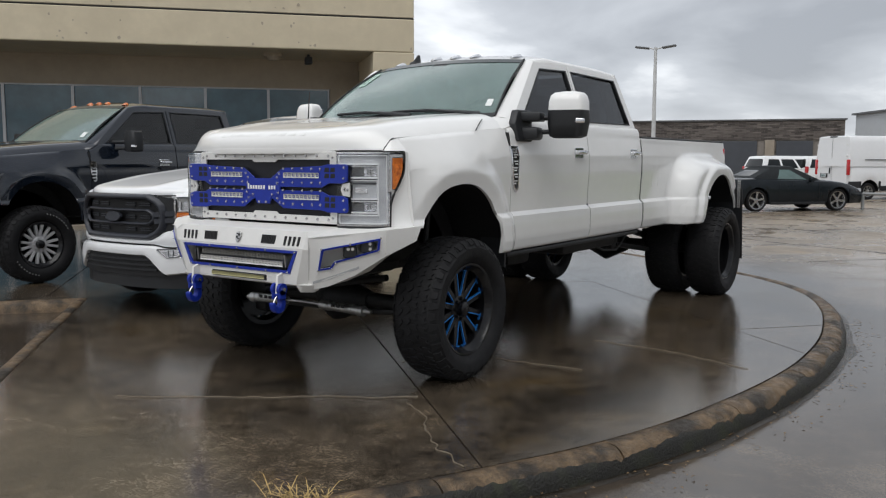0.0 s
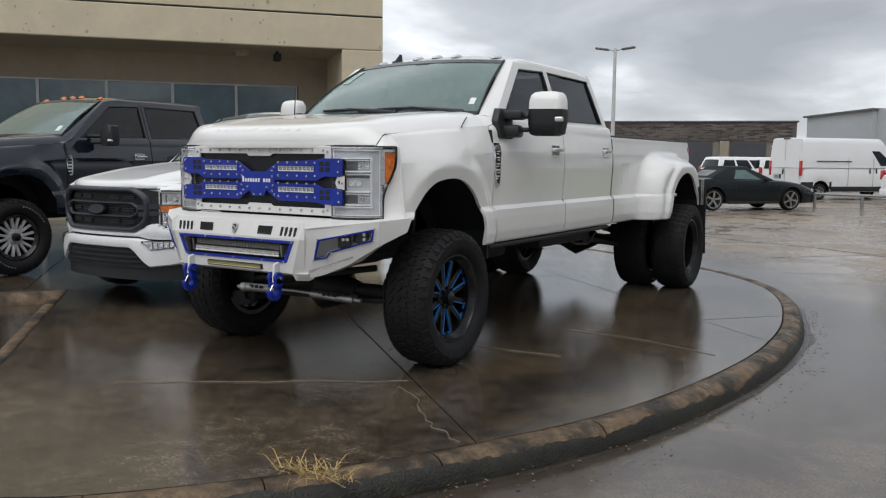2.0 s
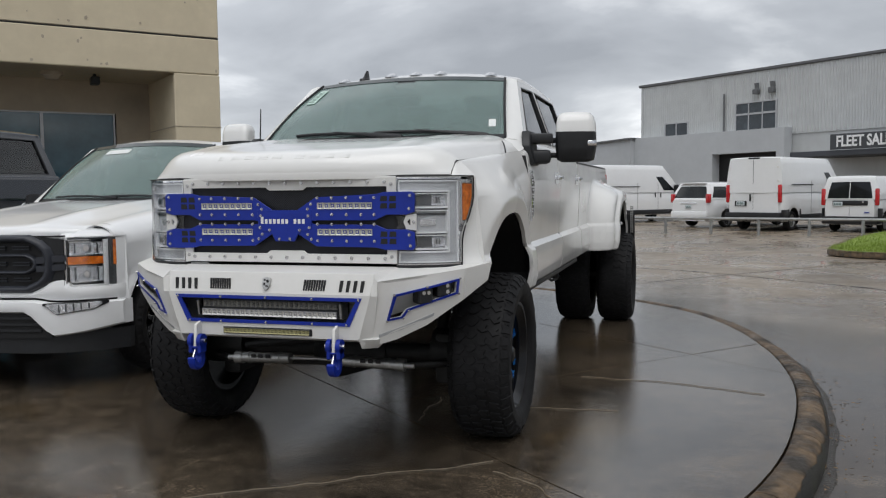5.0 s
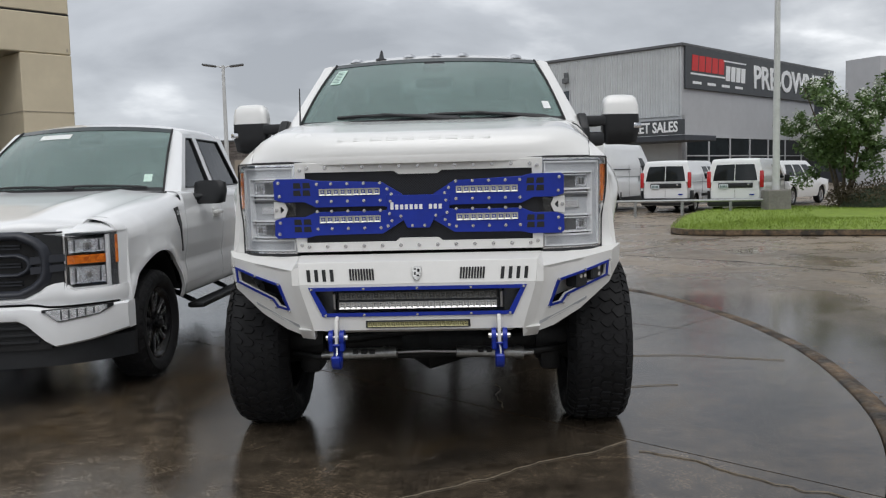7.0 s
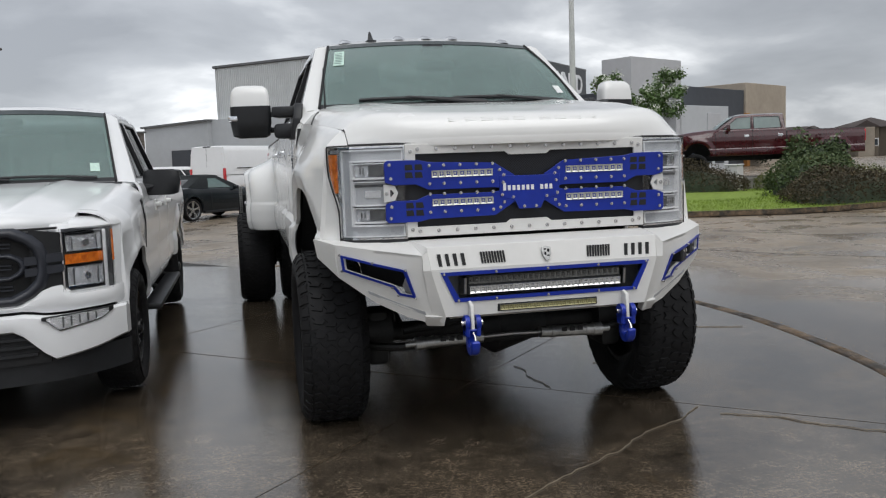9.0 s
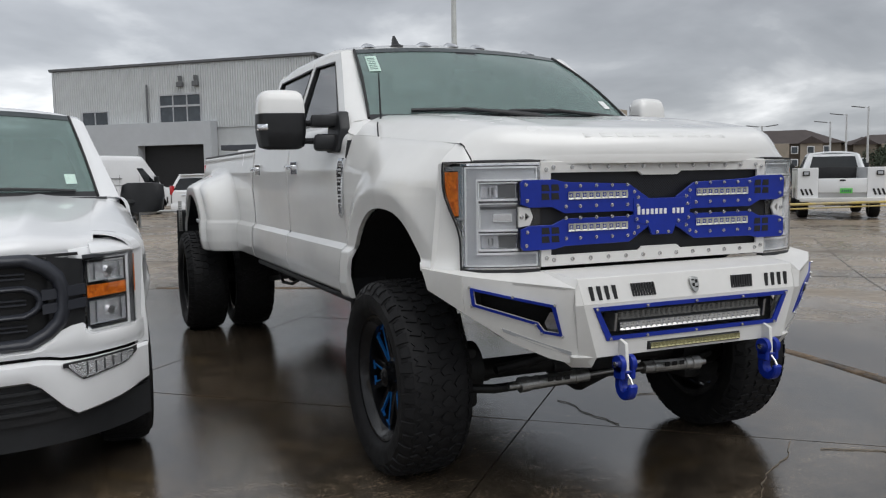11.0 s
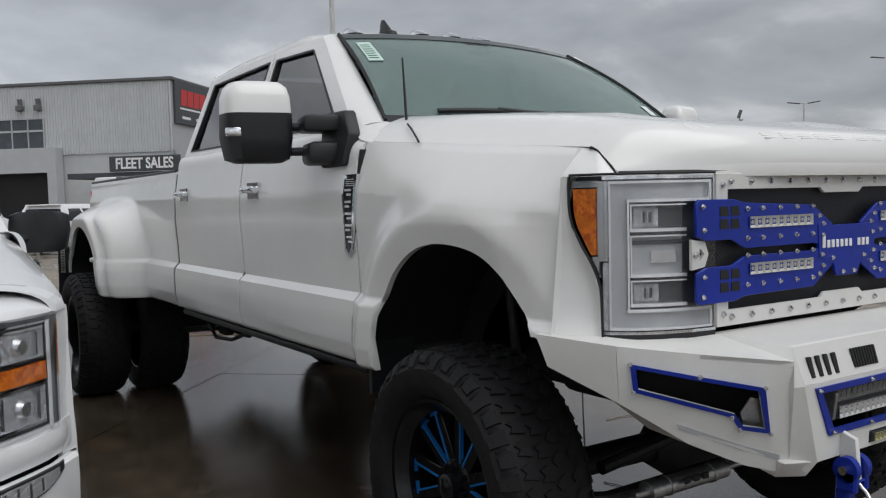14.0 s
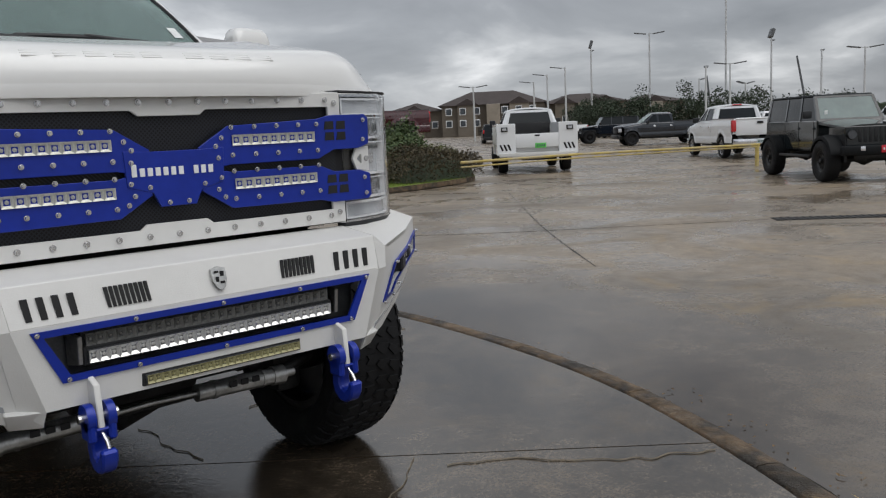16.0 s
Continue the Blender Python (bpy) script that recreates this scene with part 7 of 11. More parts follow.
def fog_strip(bm, sx, x0, x1, grow, out, depth):
    """A wedge that follows the bumper's sweep, pointed towards the middle."""
    rows = []
    for x in fan(x0, x1, 16):
        lo = interp(x, [(0.575, 0.606), (0.593, 0.606), (0.657, 0.540), (0.85, 0.568), (0.905, 0.606)]) - grow
        hi = interp(x, [(0.575, 0.612), (0.62, 0.614), (0.905, 0.618)]) + grow
        rows.append([face_pt(sx * x, lerp(lo, hi, t), out) for t in (0, 0.5, 1)])
    grid(bm, rows, back=(0, depth, 0))


BUMPER_TOP = [(0, 0.640), (0.50, 0.640), (0.57, 0.622), (0.64, 0.616), (0.99, 0.616)]
bm = bmesh.new()
rows = [[face_pt(x, lerp(interp(abs(x), BUMPER_TOP) + 0.014, interp(abs(x), [(0, 0.698), (0.47, 0.698), (0.56, 0.752), (0.62, 0.775), (0.672, 0.780), (0.680, 0.730), (0.90, 0.730), (0.99, 0.735)]), t), 0.004 + 0.02 * math.sin(math.pi * t)) for t in fan(0, 1, 4)] for x in fan(-0.953, 0.953, 40)]
grid(bm, rows, back=(0, 0.03, 0))
part("lower_fascia", bm, M["white_paint_cool"], half_ton, "white panel under the grille")
# bumper: body-coloured beam with dropped centre, black intake and air dam
bm = bmesh.new()
rows = []
for x in fan(-0.965, 0.965, 40):
    ax = abs(x)
    top = interp(ax, BUMPER_TOP)
    bot = interp(ax, [(0, 0.545), (0.455, 0.545), (0.615, 0.370), (0.80, 0.392), (0.99, 0.440)])
    f_ = face_pt(x, 0)[1] - 0.055
    yb = f_ if ax < 0.97 else f_ + 0.02
    rows.append([(x, yb + 0.02, top), (x, yb - 0.01, top - 0.012), (x, yb - 0.018, lerp(top, bot, 0.5)), (x, yb - 0.006, bot + 0.012), (x, yb + 0.02, bot)])
grid(bm, rows, back=(0, 0.03, 0))
part("bumper", bm, M["white_paint_cool"], half_ton, "white painted steel front bumper")
for sx in (1, -1):
    bm = bmesh.new()
    rows = [[(sx * lerp(0.965, 0.972, t), lerp(-0.50, -0.42, t), z) for z in (0.435, 0.53, 0.616)] for t in (0, 0.5, 1)]
    grid(bm, rows, back=(-0.03 * sx, 0, 0))
    part("bumper_end", bm, M["white_paint_cool"], half_ton)
    bm = bmesh.new()
    fog_strip(bm, sx, 0.575, 0.905, 0.006, 0.079, 0.02)
    fog = part("fog_surround", bm, M["black_plastic"], half_ton, "black fog light surround")
    bm = bmesh.new()
    fog_strip(bm, sx, 0.600, 0.885, 0.0, 0.084, 0.012)
    fl_ = part("fog_light", bm, M["lamp_facet"], fog, "clear fog light")
    for k in range(5):
        bm = bmesh.new()
        x0 = 0.672 + 0.038 * k
        prism(bm, [face_pt(sx * x0, 0.550 + 0.005 * k, 0.0855), face_pt(sx * (x0 + 0.007), 0.551 + 0.005 * k, 0.0855), face_pt(sx * (x0 + 0.007), 0.610, 0.0855), face_pt(sx * x0, 0.610, 0.0855)], (0, 0.004, 0))
        part("fog_rib", bm, M["lamp_dark"], fl_)
bm = bmesh.new()
face_patch(bm, -0.60, 0.60, 0.365, 0.555, 0.030, 0.05, 14)
ik = part("lower_intake", bm, M["matt_black"], half_ton)
for z in (0.420, 0.465, 0.510):
    bm = bmesh.new()
    face_patch(bm, -0.54, 0.54, z - 0.008, z + 0.008, 0.048, 0.02, 14)
    part("intake_slat", bm, M["black_plastic"], ik)
bm = bmesh.new()
face_patch(bm, -0.97, 0.97, 0.245, 0.40, 0.0, 0.05, 18)
part("air_dam", bm, M["black_plastic"], half_ton)
for sx in (1, -1):
    bm = bmesh.new()
    rows = [[(sx * lerp(x0, x1, 0.5 + 0.5 * math.copysign(abs(math.cos(q)) ** 0.5, math.cos(q))), 0.97 + 0.05 * math.sin(q), z) for q in [2 * math.pi * k / 24 for k in range(24)]] for z, x0, x1 in ((1.215, 0.985, 1.17), (1.228, 0.960, 1.210), (1.32, 0.950, 1.228), (1.392, 0.960, 1.222), (1.408, 0.995, 1.18))]
    grid(bm, rows, close=True)
    for r_ in (rows[0], rows[-1]):
        bm.faces.new([bm.verts.new(p) for p in r_])
    mh = part("door_mirror", bm, M["black_plastic"], half_ton, "black door mirror", sharp=50)
    bm = bmesh.new()
    tube(bm, [(sx * 0.93, 0.90, 1.275), (sx * 0.98, 0.93, 1.275), (sx * 1.06, 0.96, 1.29)], [0.04, 0.03, 0.028], 10)
    part("mirror_arm", bm, M["black_plastic"], mh)
    bm = bmesh.new()
    box(bm, (sx * 0.975, 1.85, 0.385), (0.14, 2.1, 0.045), 0.015, seg=2)
    part("running_board", bm, M["black_plastic"], half_ton, "black running board")
    for y in (0.95, 1.85, 2.75):
        bm = bmesh.new()
        tube(bm, [(sx * 0.72, y, 0.50), (sx * 0.92, y, 0.40)], 0.022, 8)
        part("board_bracket", bm, M["black_plastic"], half_ton)
    # dark vent behind the fender
    o = [(0.36, 1.20), (0.44, 1.21), (0.47, 1.08), (0.53, 0.86), (0.51, 0.86), (0.44, 1.04), (0.40, 1.10)]
    bm = bmesh.new()
    prism(bm, [(sx * (side_x(HALF, y, z) + 0.008), y, z) for y, z in o], (-0.01 * sx, 0, 0))
    v_ = part("fender_vent", bm, M["black_plastic"], PH["fender", sx], "black fender vent badge")
    bm = bmesh.new()
    for k in range(3):
        box(bm, (sx * (side_x(HALF, 0.41, 1.18) + 0.010), 0.395 + 0.02 * k, 1.165), (0.004, 0.012, 0.035), 0.001)
    part("badge_bars", bm, M["silver_wheel"], v_)
W2 = HALF["ws"]


def ws2(a, t, out=0.0):
    c = 1 - a * a
    p0 = Vector((W2["base"][0] * a, W2["base"][1] - W2["bow"] * c, W2["base"][2]))
    p1 = Vector((W2["top"][0] * a, W2["top"][1] - W2["bow_t"] * c, W2["top"][2] + 0.062 * 0.55 * c))
    return tuple(p0.lerp(p1, t) + Vector((0, -0.02, 0.02)) * math.sin(math.pi * t) + Vector((0, -0.6, 0.8)) * out)


for a0, a1 in ((0.15, -0.74), (0.85, -0.05)):
    bm = bmesh.new()
    tube(bm, [ws2(lerp(a0, a1, t), 0.04 + 0.03 * math.sin(2.6 * t), 0.016) for t in fan(0, 1, 10)], 0.009, 8)
    part("wiper", bm, M["black_plastic"], half_ton, "black windshield wiper")
for a0, a1, t0, t1, m_, lb in ((-0.12, 0.28, 0.80, 0.88, "paper_white", "white sales strip on the windshield"), (0.80, 0.88, 0.13, 0.23, "paper", "small registration sticker")):
    bm = bmesh.new()
    grid(bm, [[ws2(a, t, 0.004) for t in (t0, t1)] for a in fan(a0 - (0.5 if a1 < 0.5 else 0), a1 - (0.5 if a1 < 0.5 else 0), 3)], back=(0, 0.001, -0.001))
    part("window_sticker", bm, M[m_], PH["windshield"], lb)
bm = bmesh.new()
box(bm, ws2(0, 0.86, -0.05), (0.20, 0.09, 0.06), 0.015, (36, 0, 0))
part("rear_view_mirror", bm, M["black_plastic"], half_ton)
bm = bmesh.new()
box(bm, (0.30, 2.0, 0.55), (0.10, 5.2, 0.14), 0.01)
part("frame_rail", bm, M["chassis"], half_ton)
bm = bmesh.new()
box(bm, (-0.30, 2.0, 0.55), (0.10, 5.2, 0.14), 0.01)
part("frame_rail", bm, M["chassis"], half_ton)
for y in (0.0, 3.69):
    bm = bmesh.new()
    tube(bm, [(-0.72, y, 0.39), (-0.15, y, 0.40), (0.0, y, 0.40), (0.15, y, 0.40), (0.72, y, 0.39)], [0.045, 0.05, 0.13, 0.05, 0.045], 12)
    part("axle", bm, M["chassis"], half_ton)
bm = bmesh.new()
box(bm, (0, 1.7, 0.46), (0.7, 3.0, 0.16), 0.04)
part("underbody", bm, M["chassis"], half_ton)

# ---- black heavy-duty pickup at the showroom ----
black = empty("pickup_truck", pose(-6.45, 0.97, -0.10), "black heavy-duty crew-cab pickup with orange roof lights by the showroom", "pickup truck")
PB = pickup(black, {**HERO, "dually": 0.0}, M["black_paint"])
wheel_set(black, [(0.90, -0.26, 1, 0.555), (-0.90, -0.26, -1, 0.555), (0.90, 4.48, 1, 0.555), (-0.90, 4.48, -1, 0.555)], 0.455, 0.31, 0.275, 0.10, 8, [M["gloss_black"], M["bright_alloy"], M["bright_alloy"]], 0.03, blocks=38, edge=False)
for k in range(9):
    for ph in (0, math.pi):
        q = 0.5 + 0.11 * k + ph
        bm = bmesh.new()
        cyl(bm, (1.0585, -0.26 + 0.36 * math.cos(q), 0.555 + 0.36 * math.sin(q)), (1.061, -0.26 + 0.36 * math.cos(q), 0.555 + 0.36 * math.sin(q)), 0.009, n=4)
        part("tyre_mark", bm, M["pole_grey"], black, "pale mark on the tyre wall")
for x in (-0.58, -0.195, 0.0, 0.195, 0.58):
    bm = bmesh.new()
    zb = 2.243 + 0.042 * (1 - (x / 0.7) ** 2)
    rows = [[(x + w * math.cos(q), 1.20 + 0.028 * k, zb + max(0, h * math.sin(q))) for q in fan(0, math.pi, 8)] for k, (w, h) in enumerate(((0.02, 0.0), (0.045, 0.022), (0.05, 0.034), (0.03, 0.028), (0.012, 0.006)))]
    grid(bm, rows)
    part("roof_marker_light", bm, M["amber"], black, "orange cab marker light")
for s in (1, -1):
    bm = bmesh.new()
    rows = []
    for z, x0, x1 in ((1.640, 1.17, 1.32), (1.655, 1.15, 1.365), (1.78, 1.14, 1.375), (1.88, 1.16, 1.36), (1.90, 1.20, 1.32)):
        rows.append([(s * lerp(x0, x1, 0.5 + 0.5 * math.copysign(abs(math.cos(q)) ** 0.45, math.cos(q))), 0.87 + 0.08 * math.copysign(abs(math.sin(q)) ** 0.5, math.sin(q)), z) for q in [2 * math.pi * k / 24 for k in range(24)]])
    grid(bm, rows, close=True)
    for r_ in (rows[0], rows[-1]):
        bm.faces.new([bm.verts.new(p) for p in r_])
    mh = part("tow_mirror", bm, M["black_plastic"], black, "black tow mirror", sharp=50)
    bm = bmesh.new()
    box(bm, (s * 1.35, 0.80, 1.705), (0.06, 0.05, 0.032), 0.008, (0, 0, s * 24))
    part("indicator", bm, M["chrome"], mh)
    bm = bmesh.new()
    tube(bm, [(s * 0.95, 0.78, 1.76), (s * 1.17, 0.85, 1.76)], 0.024, 8)
    tube(bm, [(s * 0.95, 0.78, 1.68), (s * 1.17, 0.85, 1.68)], 0.020, 8)
    part("mirror_arm", bm, M["black_plastic"], mh)
    bm = bmesh.new()
    o = [(0.392, 1.520), (0.482, 1.520), (0.492, 1.46), (0.488, 1.285), (0.462, 1.268), (0.430, 1.290), (0.405, 1.40)]
    prism(bm, [(s * (side_x(HERO, y, z) + 0.010), y, z) for y, z in o], (-0.01 * s, 0, 0))
    bd = part("fender_badge", bm, M["chrome"], PB["fender", s], "chrome fender badge")
    bm = bmesh.new()
    for k in range(5):
        box(bm, (s * (side_x(HERO, 0.447, 1.45 - 0.04 * k) + 0.012), 0.447, 1.46 - 0.04 * k), (0.004, 0.05, 0.022), 0.001)
    part("badge_bars", bm, M["gloss_black"], bd)
    bm = bmesh.new()
    head_patch(bm, 0.0, 6.0, 1.046, 1.484, s, -0.004, 0.02)
    lm = part("headlight", bm, M["lens_frost"], black, "clear headlight")
    bm = bmesh.new()
    head_patch(bm, 4.6, 5.9, 1.29, 1.47, s, 0.004, 0.01)
    part("side_marker", bm, M["amber"], lm)
    bm = bmesh.new()
    box(bm, (s * 0.985, 1.62, 0.72), (0.16, 2.35, 0.05), 0.02, seg=2)
    part("running_board", bm, M["black_plastic"], black)
bm = bmesh.new()
rows = [[(x, -1.10 + 0.30 * (abs(x) / 1.0) ** 3, 1.03), (x, -1.15 + 0.30 * abs(x) ** 3, 0.97), (x, -1.15 + 0.30 * abs(x) ** 3, 0.80), (x, -1.08 + 0.3 * abs(x) ** 3, 0.72)] for x in fan(-1.0, 1.0, 24)]
grid(bm, rows, back=(0, 0.05, 0))
part("bumper", bm, M["chrome"], black, "chrome front bumper")
bm = bmesh.new()
ring(bm, [(x, -0.98, z) for x, z in ((-0.6, 1.05), (0.6, 1.05), (0.6, 1.49), (-0.6, 1.49))], [(x, -0.98, z) for x, z in ((-0.54, 1.11), (0.54, 1.11), (0.54, 1.43), (-0.54, 1.43))], (0, 0.05, 0))
gk = part("grille", bm, M["gloss_black"], black)
for z in (1.18, 1.27, 1.36):
    bm = bmesh.new()
    box(bm, (0, -0.955, z), (1.1, 0.03, 0.03), 0.006)
    part("grille_bar", bm, M["gloss_black"], gk)
bm = bmesh.new()
box(bm, (0, -0.92, 1.27), (1.15, 0.02, 0.42))
part("grille_backing", bm, M["matt_black"], gk)
bm = bmesh.new()
box(bm, (0, 2.0, 0.80), (0.9, 5.5, 0.18), 0.03)
for y in (-0.26, 4.48):
    cyl(bm, (-0.8, y, 0.55), (0.8, y, 0.55), 0.06)
part("underbody", bm, M["chassis"], black)
bm = bmesh.new()
grid(bm, [[ws_pt(a, t, 0.0045) for t in fan(0.12, 0.24, 3)] for a in (0.80, 0.88)], back=(0, 0.002, -0.002))
part("window_sticker", bm, M["paper_white"], PB["windshield"], "small white registration sticker")

# ---- far buildings ----
M["corrugated"] = material("corrugated_grey", (0.55, 0.57, 0.575), 0.5, metal=0.2, noise_scale=0.12, noise_amt=0.08, second=(0.47, 0.485, 0.49), second_scale=0.25, second_cut=(0.45, 0.75))
M["grey_wall"] = material("grey_painted_wall", (0.47, 0.49, 0.51), 0.7, noise_scale=0.2, noise_amt=0.05, bump=0.2, bump_scale=20)
M["grey_light"] = material("light_grey_wall", (0.46, 0.47, 0.49), 0.7, noise_scale=0.2, noise_amt=0.05)
M["cap"] = material("roof_edge", (0.12, 0.125, 0.13), 0.5, noise_scale=0.4, noise_amt=0.1)
M["dark_wall"] = material("charcoal_wall", (0.06, 0.066, 0.078), 0.6, noise_scale=0.2, noise_amt=0.1)
M["orange"] = material("orange_panel", (0.45, 0.20, 0.05), 0.5, noise_scale=0.6, noise_amt=0.1)
M["mortar"] = material("mortar", (0.22, 0.20, 0.18), 0.9, noise_scale=1.0, noise_amt=0.1)
M["stone_far"] = material("tan_stone", (0.30, 0.26, 0.21), 0.85, noise_scale=0.3, noise_amt=0.12)
M["shingle"] = material("brown_shingle", (0.060, 0.048, 0.045), 0.9, noise_scale=0.5, noise_amt=0.15)
M["apt_wall"] = material("taupe_siding", (0.17, 0.145, 0.115), 0.85, noise_scale=0.3, noise_amt=0.12)
M["siding"] = material("beige_siding", (0.36, 0.31, 0.25), 0.85, noise_scale=0.3, noise_amt=0.1)
M["far_glass"] = material("far_window", (0.05, 0.06, 0.07), 0.1, noise_scale=0.3, noise_amt=0.3)

# pre-owned hall: local x along the long wall from its corner to the left, local y along the sign face, away from us
HALLM = Matrix(((-0.745, 0.667, 0, 17.13), (0.667, 0.745, 0, 66.9), (0, 0, 1, LOT_Z), (0, 0, 0, 1)))
hall = empty("dealership_hall", HALLM, "grey corrugated dealership hall with a dark name sign", "building")
bm = bmesh.new()
# ribbed wall sheets
n_r = 110
rows = [[], []]
for k in range(n_r * 4 + 1):
    x = 27.2 * k / (n_r * 4)
    y = -0.06 if k % 4 in (1, 2) else 0.0
    for r_, z in zip(rows, (6.0, 11.75)):
        r_.append((x, y, z))
grid(bm, rows, back=(0, 0.1, 0))
box(bm, (13.6, 0.3, 3.0), (27.2, 0.4, 6.2))
part("wall", bm, M["corrugated"], hall, "ribbed grey metal wall", sharp=20)
bm = bmesh.new()
box(bm, (0.15, 16.5, 7.0), (0.3, 33, 9.6))
part("wall", bm, M["grey_light"], hall)
bm = bmesh.new()
box(bm, (13.6, 33, 5.8), (27.2, 0.3, 11.6))
box(bm, (27.05, 16.5, 5.8), (0.3, 33, 11.6))
part("wall", bm, M["corrugated"], hall)
bm = bmesh.new()
box(bm, (13.6, 16.5, 11.72), (27.5, 33.3, 0.16), 0.02)
box(bm, (13.6, -0.08, 11.80), (27.6, 0.25, 0.22), 0.02)
box(bm, (-0.06, 16.5, 11.80), (0.25, 33.2, 0.22), 0.02)
part("roof", bm, M["cap"], hall, "dark flat roof edge")


def hall_window(x0, x1, z0, z1, cols, rows_):
    bm = bmesh.new()
    ring(bm, [(x, -0.16, z) for x, z in ((x0, z0), (x1, z0), (x1, z1), (x0, z1))], [(x, -0.16, z) for x, z in ((x0 + 0.1, z0 + 0.1), (x1 - 0.1, z0 + 0.1), (x1 - 0.1, z1 - 0.1), (x0 + 0.1, z1 - 0.1))], (0, 0.2, 0))
    for k in range(1, cols):
        box(bm, (lerp(x0, x1, k / cols), -0.1, (z0 + z1) / 2), (0.09, 0.12, z1 - z0 - 0.1))
    for zz in rows_:
        box(bm, ((x0 + x1) / 2, -0.1, zz), (x1 - x0 - 0.1, 0.12, 0.16))
    wd = part("window", bm, M["grey_light"], hall)
    cuts = [z0 + 0.05] + list(rows_) + [z1 - 0.05]
    for k in range(cols):
        for a, b in zip(cuts, cuts[1:]):
            bm = bmesh.new()
            box(bm, (lerp(x0, x1, (k + 0.5) / cols), -0.07, (a + b) / 2), ((x1 - x0) / cols - 0.1, 0.03, b - a - 0.12))
            part("pane", bm, M["far_glass"], wd)


hall_window(11.05, 15.4, 6.35, 9.05, 3, (8.0,))
hall_window(20.9, 23.9, 6.3, 7.85, 2, ())
for x in (11.4, 13.0):
    bm = bmesh.new()
    box(bm, (x, -0.35, 9.85), (0.5, 0.5, 0.45), 0.05)
    tube(bm, [(x, -0.2, 9.9), (x, -0.3, 10.6)], 0.2, 8)
    part("wall_vent", bm, M["cap"], hall, "sooty wall vent")
bm = bmesh.new()
tube(bm, [(16.6, -0.2, 6.2), (16.6, -0.2, 10.0)], 0.09, 8)
part("downpipe", bm, M["cap"], hall)
# smooth lower storey with the open bay, lean-to on its left
bm = bmesh.new()
ring(bm, [(9.6, -1.0, 0), (27.3, -1.0, 0), (27.3, -1.0, 6.55), (9.6, -1.0, 6.55)], [(10.4, -1.0, 0.01), (17.2, -1.0, 0.01), (17.2, -1.0, 4.55), (10.4, -1.0, 4.55)], (0, 1.0, 0))
part("front_wall", bm, M["grey_wall"], hall, "smooth grey lower wall with an open bay")
# black sheet across the open bay, its colour stands for the shade inside
bm = bmesh.new()
box(bm, (13.8, 0.0, 2.3), (6.9, 0.06, 4.7))
part("bay_dark", bm, M["matt_black"], hall, "dark inside of the service bay")
bm = bmesh.new()
prism(bm, [(27.2, -1.5, 0), (36.0, -1.5, 0), (36.0, -1.5, 6.1), (27.2, -1.5, 6.45)], (0, 12, 0))
part("lean_to", bm, M["grey_wall"], hall)
bm = bmesh.new()
prism(bm, [(27.0, -1.8, 6.45), (36.3, -1.8, 6.1), (36.3, -1.8, 6.28), (27.0, -1.8, 6.62)], (0, 12.6, 0))
part("lean_to_roof", bm, M["cap"], hall)
bm = bmesh.new()
ring(bm, [(29.0, -1.55, 0.02), (32.5, -1.55, 0.02), (32.5, -1.55, 3.9), (29.0, -1.55, 3.9)], [(29.2, -1.55, 0.03), (32.3, -1.55, 0.03), (32.3, -1.55, 3.7), (29.2, -1.55, 3.7)], (0, 0.1, 0))
part("bay_frame", bm, M["grey_light"], hall)
bm = bmesh.new()
box(bm, (30.75, -1.52, 1.85), (3.1, 0.03, 3.7))
part("bay_door", bm, M["dark_wall"], hall)
# fleet canopy and its sign
bm = bmesh.new()
box(bm, (1.6, -2.4, 4.0), (9.2, 5.0, 0.42), 0.03)
part("canopy", bm, M["dark_wall"], hall)
bm = bmesh.new()
box(bm, (-0.17, -5.0, 4.82), (5.65, 0.15, 1.15), 0.03)
fs = part("sign_board", bm, M["sign_dark"], hall, "dark board with raised white letters")
# long wall is seen from local -y; its x runs to the viewer's left
FL = pose(-0.17, -5.09, 4.80, 0, 0, 180)
letters("lettering", "FLEET SALES", 1.12, 0.03, M["sign_white"], fs, FL, "raised white letters", 0.76)
# main sign on the short face: seen from local -x
bm = bmesh.new()
box(bm, (-0.14, 16.6, 9.95), (0.16, 32.6, 3.45), 0.04)
ms = part("sign_board", bm, M["sign_dark"], hall, "long dark sign with red and white lettering")
# dealer's name as plain blocks in its colours
bm = bmesh.new()
for k in range(5):
    prism(bm, [(-0.24, 1.3 + 1.18 * k, 9.75), (-0.24, 2.3 + 1.18 * k, 9.75), (-0.24, 2.42 + 1.18 * k, 11.05), (-0.24, 1.42 + 1.18 * k, 11.05)], (0.03, 0, 0))
part("red_block", bm, M["sign_red"], ms)
bm = bmesh.new()
for k in range(4):
    prism(bm, [(-0.24, 7.4 + 1.0 * k, 9.25), (-0.24, 8.2 + 1.0 * k, 9.25), (-0.24, 8.3 + 1.0 * k, 10.55), (-0.24, 7.5 + 1.0 * k, 10.55)], (0.03, 0, 0))
box(bm, (-0.23, 4.2, 9.50), (0.03, 6.2, 0.14))
box(bm, (-0.23, 9.2, 10.95), (0.03, 4.4, 0.12), mat=0)
for k in range(4):
    box(bm, (-0.23, 2.2 + 2.6 * k, 8.78), (0.03, 1.5, 0.22))
part("white_block", bm, M["sign_white"], ms)
letters("lettering", "PRE-OWNED", 2.9, 0.04, M["sign_white"], ms, pose(-0.25, 22.2, 9.85, 0, 0, 90) , "raised white letters", 1.10)
